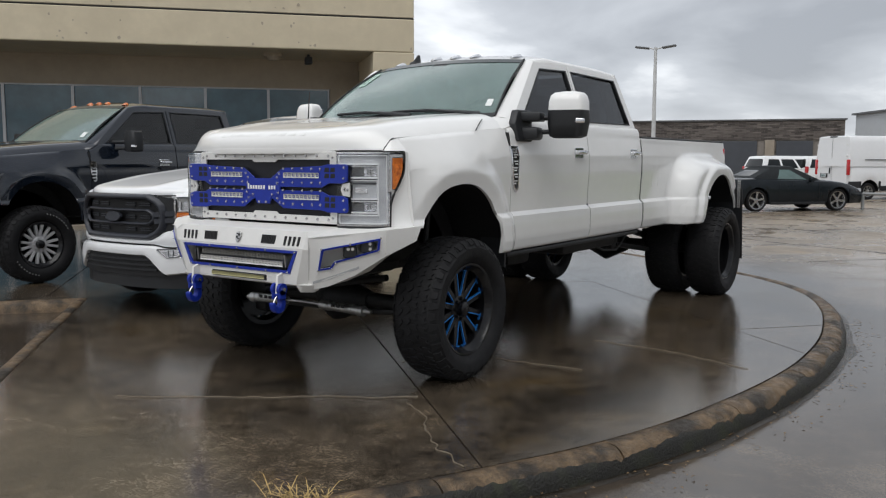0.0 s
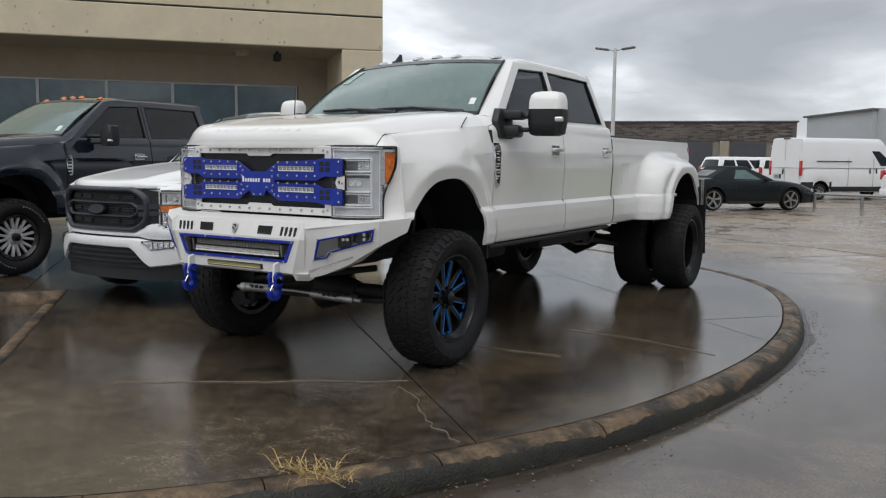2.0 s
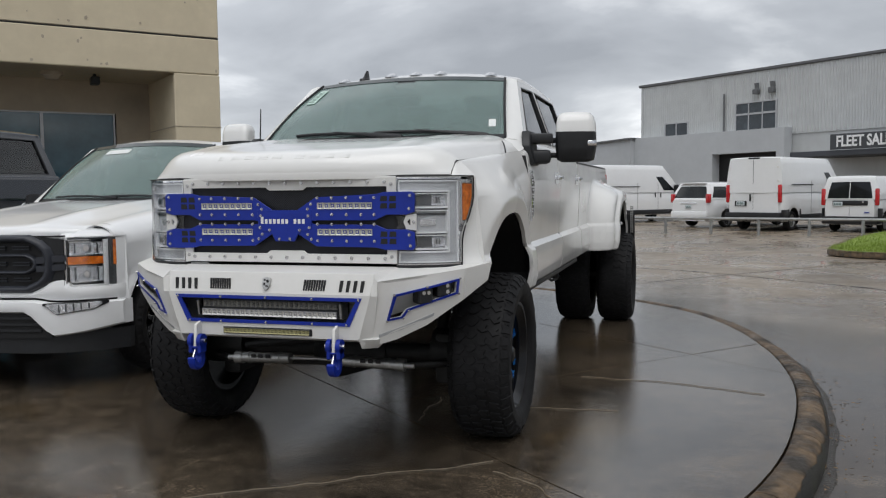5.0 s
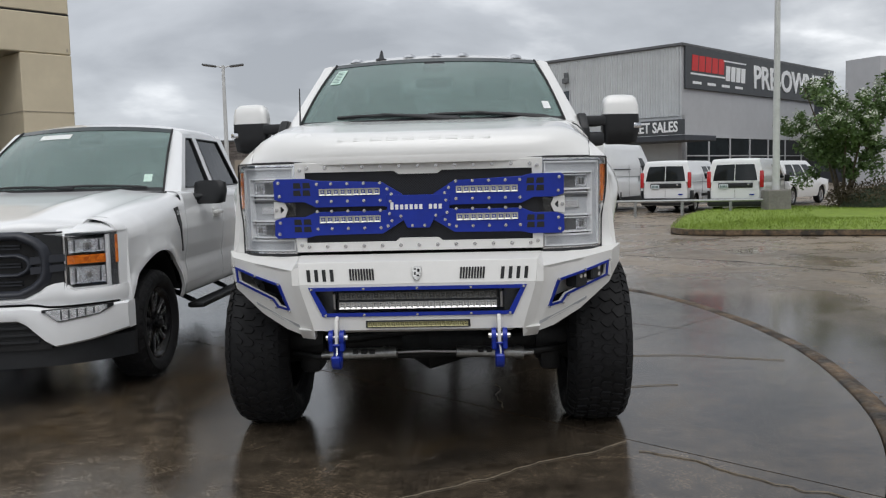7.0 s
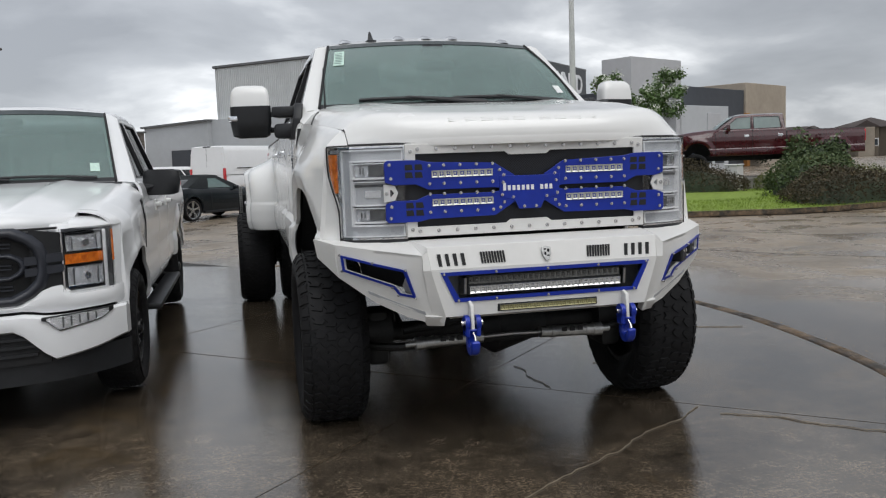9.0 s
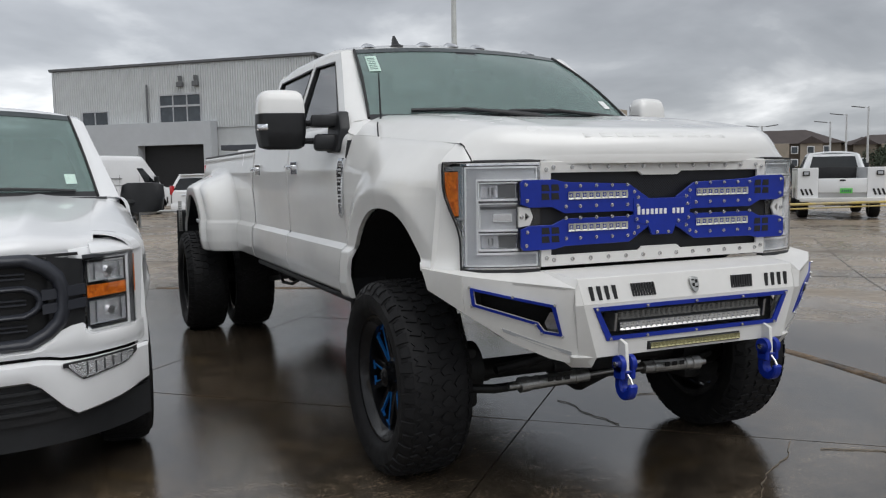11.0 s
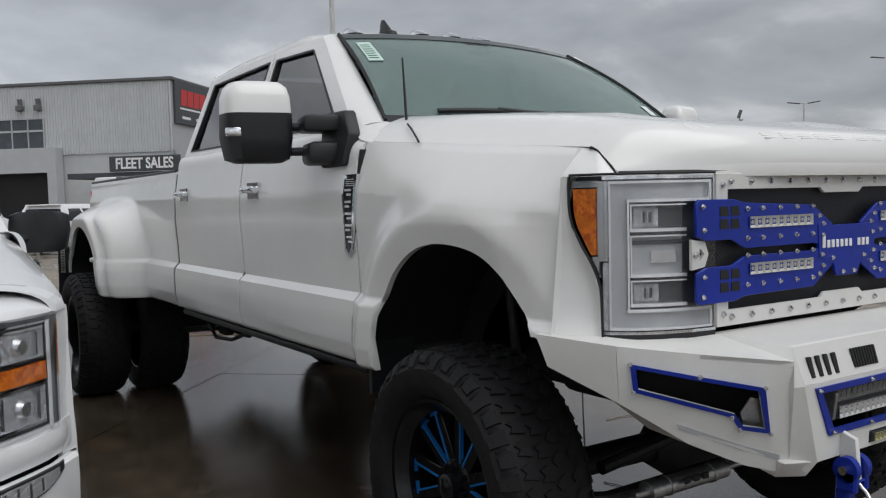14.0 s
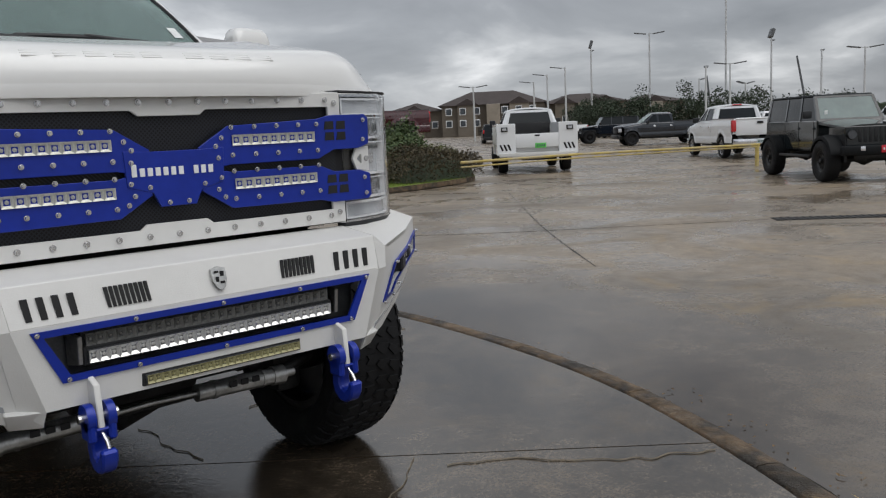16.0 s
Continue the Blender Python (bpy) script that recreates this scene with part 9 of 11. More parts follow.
# trees along the horizon
for k, (x, y, h, sp) in enumerate(((74, 54, 3.6, 4.5), (79, 50, 3.8, 4.5), (86, 46, 3.4, 4.5), (96, 40, 3.2, 5.0), (108, 30, 3.2, 6.0), (86, 66, 4.0, 4.5), (52, 78, 3.4, 3.5), (45, 74, 3.2, 3.0), (120, 16, 3.4, 6))):
    tree(x, y, h, sp, 20 + k, "dark green tree far across the lot", leaf="leaf_far", n=8000, size=0.26, low=0.2, z=LOT_Z)
bm = bmesh.new()
rng = random.Random(11)
rows = []
for k in range(120):
    a = radians(-40 + 165 * k / 119)
    r = 240
    hh = 3.2 + 1.8 * noise.noise((k * 0.31, 0, 0)) + 1.0 * noise.noise((k * 1.3, 5, 0))
    rows.append([(r * math.sin(a + 0.35), r * math.cos(a + 0.35), z) for z in (-1, 0.6 * hh, hh)])
grid(bm, rows, back=(3, 3, 0))
thing("backdrop", bm, M["leaf_far"], "distant dark line of trees", "backdrop", kind="structure")

# dry grass tuft in the kerb joint
tuft = empty("grass_tuft", pose(1.62, -2.30, 0.0), "clump of dry straw-coloured grass at the kerb", "grass tuft")
bm = bmesh.new()
rng = random.Random(8)
for k in range(120):
    a = rng.uniform(0, 6.28)
    L = rng.uniform(0.05, 0.19)
    p = Vector((rng.gauss(0, 0.10), rng.gauss(0, 0.035), 0.005))
    d = Vector((math.cos(a) * 1.0, math.sin(a) * 0.7, rng.uniform(0.05, 0.75))).normalized()
    s = d.cross(Vector((0, 0, 1))).normalized() * 0.0022
    q1, q2 = p + d * L * 0.6, p + d * L + Vector((0, 0, -0.25 * L))
    bm.faces.new([bm.verts.new(v) for v in (p - s, p + s, q1 + s * 0.8, q1 - s * 0.8)])
    bm.faces.new([bm.verts.new(v) for v in (q1 - s * 0.8, q1 + s * 0.8, q2)])
tagged(part("straw", bm, M["straw"], tuft), kind="stuff")

# low pipe rail along the fleet row, swing barrier at the exit
M["galv"] = material("galvanised_pipe", (0.33, 0.34, 0.34), 0.45, metal=0.6, noise_scale=4, noise_amt=0.15)
M["yellow"] = material("faded_yellow_paint", (0.52, 0.40, 0.12), 0.5, noise_scale=3, noise_amt=0.2, second=(0.42, 0.36, 0.24), second_scale=2)
rail = empty("pipe_rail", pose(-0.3, 25.1, LOT_Z), "low galvanised pipe rail in front of the vans", "rail")
e_ = Vector((10.1, -2.8, 0))
bm = bmesh.new()
tube(bm, [(0, 0, 0.52), tuple(e_ + Vector((0, 0, 0.52)))], 0.045, 8)
part("pipe", bm, M["galv"], rail)
for k in range(8):
    bm = bmesh.new()
    c = e_ * (k / 7)
    tube(bm, [(c.x, c.y, 0), (c.x, c.y, 0.52)], 0.05, 8)
    part("post", bm, M["galv"], rail)
bar = empty("swing_barrier", pose(13.71, 12.04, LOT_Z), "long faded yellow barrier pole across the exit", "barrier")
bm = bmesh.new()
tube(bm, [(0.0, 0.6, 0.62), (3.7, 0.1, 0.62), (9.06, -2.6, 0.62)], 0.036, 10)
part("barrier_pole", bm, M["yellow"], bar)
bm = bmesh.new()
tube(bm, [(0.0, 0.6, 0.50), (3.7, 0.1, 0.52), (9.06, -2.6, 0.56)], 0.022, 10)
part("lower_pole", bm, M["yellow"], bar)
for p in ((9.0, -2.55),):
    bm = bmesh.new()
    tube(bm, [(p[0], p[1], 0), (p[0], p[1], 0.62)], 0.06, 8)
    part("post", bm, M["yellow"], bar)
# trench drain and dirt-filled joints of the lot
drain = empty("trench_drain", pose(10.35, 2.55, LOT_Z, 0, 0, -48), "iron trench drain grate in wet concrete", "drain")
bm = bmesh.new()
box(bm, (1.5, 0, 0.002), (3.0, 0.36, 0.008))
part("drain_channel", bm, M["joint"], drain)
for k in range(30):
    bm = bmesh.new()
    box(bm, (0.05 + 0.10 * k, 0, 0.008), (0.042, 0.30, 0.010), 0.002)
    part("grate_bar", bm, M["chassis"], drain)


def lot_joint(pts, w=0.02):
    """An irregular dirt-filled joint in the lot."""
    line = catmull(pts, 12)
    rows = []
    for i, p in enumerate(line):
        a, b = Vector(line[max(0, i - 1)]), Vector(line[min(len(line) - 1, i + 1)])
        t = (b - a).normalized()
        ww = w * (0.35 + 1.3 * abs(noise.noise((p[0] * 2.1, p[1] * 2.1, 3.0))))
        rows.append([(p[0] - t.y * q, p[1] + t.x * q, LOT_Z + z) for q, z in ((-ww, 0.0015), (0, 0.004), (ww, 0.0015))])
    bm = bmesh.new()
    grid(bm, rows)
    part("lot_joint", bm, M["joint"], ground, "dirt-filled joint in the lot")


lot_joint([(12.7, 10.0), (8.17, 4.95), (5.8, 2.1)], 0.014)
lot_joint([(6.4, 6.0), (7.7, 4.7), (10.3, 2.6)], 0.02)
lot_joint([(-1.2, 13.1), (-0.4, 12.5), (0.5, 11.95), (2.1, 11.2), (4.6, 9.0)], 0.05)
lot_joint([(4.6, 9.0), (6.4, 6.0)], 0.016)
lot_joint([(1.3, 9.2), (4.6, 12.9), (8.0, 16.6)], 0.014)

# hairline cracks in the pad
crack([(1.08, -.88), (1.27, -1.01), (1.48, -1.24), (1.64, -1.41), (1.78, -1.49), (1.93, -1.58)], 0.005)
crack([(.91, .43), (1.24, .44), (1.58, .46)])
crack([(-.47, -1.78), (.08, -1.4), (.64, -1.0), (1.04, -.72)])
crack([(1.23, 1.41), (1.85, 1.37), (2.5, 1.12)])
crack([(.4, .55), (.39, .22), (.42, -.06)])

# dark ragged strip and leaf litter along the foot of the rounded kerb
rng = random.Random(21)
foot = []
for i, p in enumerate(ARC):
    a, b = Vector(ARC[max(0, i - 1)]), Vector(ARC[min(len(ARC) - 1, i + 1)])
    t = (b - a).normalized()
    foot.append((Vector(p), Vector((t.y, -t.x))))
bm = bmesh.new()
rows = []
for p, n_ in foot:
    w_ = 0.035 + 0.07 * abs(noise.noise((p.x * 1.3, p.y * 1.3, 4.0))) + 0.02 * noise.noise((p.x * 7, p.y * 7, 1.0))
    rows.append([(*(p + n_ * q), LOT_Z + z) for q, z in ((0.15, 0.002), (0.22, 0.006), (0.20 + w_ * 0.6, 0.005), (0.20 + w_, 0.001))])
grid(bm, rows)
part("gutter_silt", bm, M["silt"], ground, "dark wet silt along the kerb foot")
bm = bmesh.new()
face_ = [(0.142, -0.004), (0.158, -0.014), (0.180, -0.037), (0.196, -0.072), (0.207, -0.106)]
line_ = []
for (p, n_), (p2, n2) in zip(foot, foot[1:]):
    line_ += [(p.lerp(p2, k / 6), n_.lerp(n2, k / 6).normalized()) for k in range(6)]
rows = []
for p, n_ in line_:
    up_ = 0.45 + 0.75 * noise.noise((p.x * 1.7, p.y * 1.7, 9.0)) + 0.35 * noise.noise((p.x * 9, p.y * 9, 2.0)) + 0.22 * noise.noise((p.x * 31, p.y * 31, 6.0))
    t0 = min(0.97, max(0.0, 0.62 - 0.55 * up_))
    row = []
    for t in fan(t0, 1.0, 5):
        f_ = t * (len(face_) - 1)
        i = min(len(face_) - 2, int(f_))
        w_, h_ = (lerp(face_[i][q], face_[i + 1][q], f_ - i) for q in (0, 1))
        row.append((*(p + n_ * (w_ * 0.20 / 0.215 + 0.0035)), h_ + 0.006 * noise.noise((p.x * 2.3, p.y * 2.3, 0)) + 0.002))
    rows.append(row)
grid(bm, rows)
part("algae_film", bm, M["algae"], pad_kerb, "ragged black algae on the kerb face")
vs, fs = [], []
for _ in range(420):
    p, n_ = rng.choice(foot[4:])
    q = p + n_ * (0.21 + abs(rng.gauss(0, 0.11))) + Vector((rng.gauss(0, 0.06), rng.gauss(0, 0.06)))
    a, L, w_ = rng.uniform(0, 6.28), rng.uniform(0.006, 0.022), rng.uniform(0.003, 0.007)
    u, v = Vector((math.cos(a), math.sin(a))) * L, Vector((-math.sin(a), math.cos(a))) * w_
    z = LOT_Z + 0.009 + rng.uniform(0, 0.006)
    n0 = len(vs)
    vs += [(*(q - u), z), (*(q + v), z + 0.004), (*(q + u), z), (*(q - v), z + 0.002)]
    fs.append((n0, n0 + 1, n0 + 2, n0 + 3))
me = bpy.data.meshes.new("leaf_litter")
me.from_pydata(vs, [], fs)
me.materials.append(M["dead_leaf"])
tagged(new("leaf_litter", me), "bits of dead leaf and straw in the gutter", "litter", kind="stuff")

# ---- parked vehicles round the lot ----
M["plate_blue"] = material("plate_panel", (0.55, 0.60, 0.62), 0.4, noise_scale=30, noise_amt=0.1)
M["plate_green"] = material("green_dealer_plate", (0.12, 0.55, 0.10), 0.4, noise_scale=30, noise_amt=0.1)
M["plate_red"] = material("red_front_plate", (0.60, 0.03, 0.05), 0.4, noise_scale=30, noise_amt=0.1)
M["jeep_paint"] = material("black_green_paint", (0.006, 0.010, 0.012), 0.10, coat=0.8, spec=0.35, noise_scale=2, noise_amt=0.1)
M["flare_black"] = material("dull_black_flare", (0.007, 0.008, 0.009), 0.6, spec=0.2, noise_scale=12, noise_amt=0.2)
M["soft_top"] = material("black_canvas_top", (0.016, 0.019, 0.021), 0.7, spec=0.25, noise_scale=14, noise_amt=0.2, bump=0.2, bump_scale=180)
M["car_glass"] = material("dark_car_glass", (0.010, 0.013, 0.015), 0.04, spec=0.4, noise_scale=0.7, noise_amt=0.2)
M["car_glass_green"] = material("green_car_glass", (0.10, 0.15, 0.145), 0.04, spec=0.7, noise_scale=0.7, noise_amt=0.15)
HEAD_VAN = math.degrees(math.atan2(0.50, -0.866))
HEAD_SV, HEAD_BACK, HEAD_SU = math.degrees(math.atan2(0.667, -0.745)), math.degrees(math.atan2(-0.667, 0.745)), math.degrees(math.atan2(-0.745, -0.667))


def park(spot, local, turn, z=LOT_Z):
    """The pose that puts the local plan point on the spot, turned by so many degrees."""
    r = pose(0, 0, 0, 0, 0, turn)
    o = Vector((*spot, 0)) - r @ Vector((*local, 0))
    return pose(o.x, o.y, z, 0, 0, turn)


def road_wheels(root, ys, track, r, w, rim_r, mat="silver_wheel", spokes=5, face="gloss_black", broad=0.06):
    tm = finish(tyre(r, w, rim_r), M["tyre"], "tyre", 40)
    bm = bmesh.new()
    h = w / 2
    lathe(bm, [(-h * 0.7, rim_r + 0.004), (-h * 0.5, rim_r - 0.03), (h * 0.3, rim_r - 0.03), (h * 0.72, rim_r - 0.012), (h * 0.76, rim_r + 0.006)], 32, 1)
    lathe(bm, [(h * 0.1, rim_r - 0.02), (h * 0.1, 0.0)], 32, 0)
    lathe(bm, [(h * 0.2, 0.075), (h * 0.62, 0.065), (h * 0.66, 0.03), (h * 0.66, 0.0)], 20, 1)
    for k in range(spokes):
        q = 2 * math.pi * k / spokes
        d, sd = Vector((0, math.cos(q), math.sin(q))), Vector((0, -math.sin(q), math.cos(q)))
        a, b = d * 0.04 + Vector((h * 0.6, 0, 0)), d * (rim_r - 0.015) + Vector((h * 0.70, 0, 0))
        prism(bm, [a - sd * broad * 0.8, a + sd * broad * 0.8, b + sd * broad, b - sd * broad], (-0.04, 0, 0), mat=1)
    wm = finish(bm, [M[face], M[mat]], "wheel", 40)
    for i, y in enumerate(ys):
        for s in (1, -1):
            ob = new("wheel", wm)
            ob.parent = root
            ob.matrix_basis = pose(s * track, y, r - 0.004, 0, 0, 0 if s > 0 else 180) @ pose(0, 0, 0, 23 * i + 11 * s, 0, 0)
            t_ = new("tyre", tm)
            t_.parent = ob


def car(root, S, paint, top=None, low=None):
    """A closed vehicle body. Nose towards -y. S: hull (lower shell up to the belt) and house (upper shell with its panes)."""
    y0, y1 = S["span"]
    ys = sorted(set(fan(y0, y1, 34)) | {y0 + 0.04, y0 + 0.12, y1 - 0.04, y1 - 0.12} | {ya - r * math.cos(math.pi * k / 16) for ya, _, r in S["arches"] for k in range(17)})

    def low_z(y):
        z = S["sill"]
        for ya, za, r in S["arches"]:
            if abs(y - ya) < r:
                z = max(z, za + math.sqrt(max(0.0, r * r - (y - ya) ** 2)))
        return z

    def wid(y):
        e = min(y - y0, y1 - y)
        return S["half"] * (1 - S.get("nose", 0.16) * (1 - smooth01(e / S.get("taper", 0.55))) ** 1.6)

    rows = []
    for y in ys:
        w, zl, zt = wid(y), low_z(y), interp(y, S["belt"])
        zl = min(zl, zt - 0.06)
        zc = zt + interp(y, S.get("crown", [(0, 0.04)]))
        mid = max(zl + 0.01, lerp(S["sill"], zt, 0.55))
        half_ = [(w * S.get("tuck", 0.93), zl), (w * 0.985, lerp(zl, mid, 0.4)), (w, mid), (w * 0.985, lerp(mid, zt, 0.6)), (w * 0.95, zt - 0.02), (w * 0.88, lerp(zt, zc, 0.35)), (w * 0.5, lerp(zt, zc, 0.9)), (0, zc)]
        rows.append([(x, y, z) for x, z in half_] + [(-x, y, z) for x, z in half_[-2::-1]])
    bm = bmesh.new()
    grid(bm, rows)
    for r_ in (rows[0], rows[-1]):
        bm.faces.new([bm.verts.new(p) for p in r_])
    weld(bm)
    body = part("body", bm, paint, root, sharp=40)
    bm = bmesh.new()
    box(bm, (0, (y0 + y1) / 2, S["sill"] + 0.06), (S["half"] * 1.5, y1 - y0 - 0.5, 0.16), 0.03)
    for ya, za, r in S["arches"]:
        for s in (1, -1):
            arc = [(ya - (r + 0.01) * math.cos(q), za + (r + 0.01) * math.sin(q)) for q in fan(0.05, math.pi - 0.05, 12)]
            grid(bm, [[(s * S["half"] * 0.94, y, z), (s * S["half"] * 0.55, y, z), (s * S["half"] * 0.55, ya, za)] for y, z in arc])
    part("underbody", bm, M["matt_black"], root)
    # upper shell
    G = S["house"]
    (a0, a1), (b0, b1) = G["base"], G["roof"]
    zr = G["z"]

    def sp(s, t, side, out=0.0):
        yb, yt = lerp(a0, a1, s), lerp(b0, b1, s)
        zb = interp(yb, S["belt"]) - 0.01
        bulge = 0.03 * math.sin(math.pi * t)
        return (side * (lerp(G["w"], G["wr"], t) + bulge + out), lerp(yb, yt, t), lerp(zb, zr - 0.05, t))

    def ep(a, t, front, out=0.0):
        s = 0.0 if front else 1.0
        p = sp(s, t, 1)
        bow = (G.get("bow", 0.12) if front else 0.04) * (1 - a * a)
        sg = -1 if front else 1
        return (a * p[0], p[1] + sg * (bow + out), p[2] + 0.02 * t * (1 - a * a))

    bm = bmesh.new()
    ts, ss = fan(0, 1, 6), fan(0, 1, 14)
    loop = lambda t: [sp(s, t, 1) for s in ss] + [ep(a, t, False) for a in fan(1, -1, 10)[1:-1]] + [sp(s, t, -1) for s in reversed(ss)] + [ep(a, t, True) for a in fan(-1, 1, 10)[1:-1]]
    lp = [loop(t) for t in ts]
    cx, cy = 0.0, (b0 + b1) / 2
    for k, dz in ((0.965, 0.030), (0.90, 0.044), (0.6, 0.058), (0.05, 0.064)):
        lp.append([(cx + (p[0] - cx) * k, cy + (p[1] - cy) * (1 - (1 - k) * 0.6 if k > 0.5 else k), lerp(p[2], zr - 0.05, 0.5) + dz) for p in lp[5 + 1 if False else 6]])
    grid(bm, lp, close=True)
    bm.faces.new([bm.verts.new(p) for p in lp[-1]])
    cabin = part("cabin_shell", bm, top or paint, root, sharp=50)
    for s0, s1, t0, t1, k0, k1 in G.get("sides", ()):
        for side in (1, -1):
            bm = bmesh.new()
            grid(bm, [[sp(lerp(s0 + k0 * t, s1 - k1 * t, u), lerp(t0, t1, t), side, 0.004) for t in fan(0, 1, 4)] for u in fan(0, 1, 6)], back=(-0.01 * side, 0, 0))
            part("side_window", bm, M[G.get("glass", "car_glass")], cabin)
    for front, key in ((True, "front"), (False, "rear")):
        for aa0, aa1, t0, t1 in G.get(key, ()):
            bm = bmesh.new()
            grid(bm, [[ep(a * (1 - 0.06 * t), lerp(t0, t1, t), front, 0.005) for t in fan(0, 1, 4)] for a in fan(aa0, aa1, 8)], back=(0, 0.01 if front else -0.01, 0))
            part("windshield" if front else "rear_window", bm, M[G.get("glass_f" if front else "glass_r", "car_glass")], cabin)
    return body, cabin, sp, ep


def bars(root, name, items, mat, label="", bevel=0.012):
    """One boxed part for each (centre, size) of the list."""
    out = []
    for c, s in items:
        bm = bmesh.new()
        box(bm, c, s, min(bevel, min(s) * 0.4), seg=2)
        out.append(part(name, bm, M[mat], root, label))
    return out


def rear_plate(root, c, mat="plate_blue", w=0.30, ny=1):
    p_ = bars(root, "number_plate", [(c, (w, 0.012, 0.15))], mat, "small rear plate with dark bars")[0]
    bm = bmesh.new()
    for k in range(5):
        box(bm, (c[0] + (k - 2) * w * 0.16, c[1] + ny * 0.008, c[2]), (w * 0.09, 0.004, 0.07))
    part("plate_bars", bm, M["ink"], p_)


# dark two-door convertible
coupe = empty("convertible_car", park((-2.84, 22.05), (-0.80, 2.85), HEAD_SV), "dark grey two-door convertible with a black soft top and silver wheels", "car")
CO = dict(span=(-0.98, 3.85), half=0.955, sill=0.24, nose=0.20, taper=0.7, arches=((0.0, 0.345, 0.40), (2.85, 0.345, 0.40)),
          belt=[(-0.98, 0.60), (-0.85, 0.70), (-0.2, 0.86), (0.5, 0.935), (1.6, 0.965), (2.5, 0.985), (2.9, 1.02), (3.6, 0.985), (3.85, 0.90)], crown=[(-1, 0.02), (0, 0.06), (0.8, 0.05), (3, 0.02), (3.9, 0.02)],
          house=dict(base=(0.55, 3.02), roof=(1.42, 2.22), z=1.385, w=0.84, wr=0.60, bow=0.14, glass_f="car_glass_green", glass="car_glass_green", sides=((0.20, 0.64, 0.10, 0.86, 0.08, 0.02),), front=((-0.9, 0.9, 0.05, 0.95),), rear=((-0.6, 0.6, 0.25, 0.75),)))
body, cabin, sp_, ep_ = car(coupe, CO, M["dark_paint"], M["soft_top"])
road_wheels(coupe, (0.0, 2.85), 0.80, 0.355, 0.25, 0.262, broad=0.035)
bars(coupe, "tail_light", [((s * x, 3.835, 0.80), (0.24, 0.05, 0.11)) for s in (1, -1) for x in (0.72, 0.42)], "red_lens", "red tail light")
bars(coupe, "rear_bumper", [((0, 3.84, 0.48), (1.60, 0.10, 0.26))], "black_plastic")
bars(coupe, "headlight", [((s * 0.62, -0.90, 0.64), (0.30, 0.10, 0.10)) for s in (1, -1)], "lens_frost")
bars(coupe, "grille", [((0, -0.96, 0.55), (0.9, 0.06, 0.10))], "matt_black")
bars(coupe, "door_mirror", [((s * 0.98, 1.02, 0.98), (0.16, 0.10, 0.11)) for s in (1, -1)], "dark_paint")
bars(coupe, "sill_strip", [((s * 0.90, 1.42, 0.26), (0.05, 1.9, 0.08)) for s in (1, -1)], "black_plastic")
bars(coupe, "door_seam", [((s * 0.957, y, 0.62), (0.006, 0.010, 0.52)) for s in (1, -1) for y in (0.72, 2.10)], "matt_black")
rear_plate(coupe, (0, 3.90, 0.55))


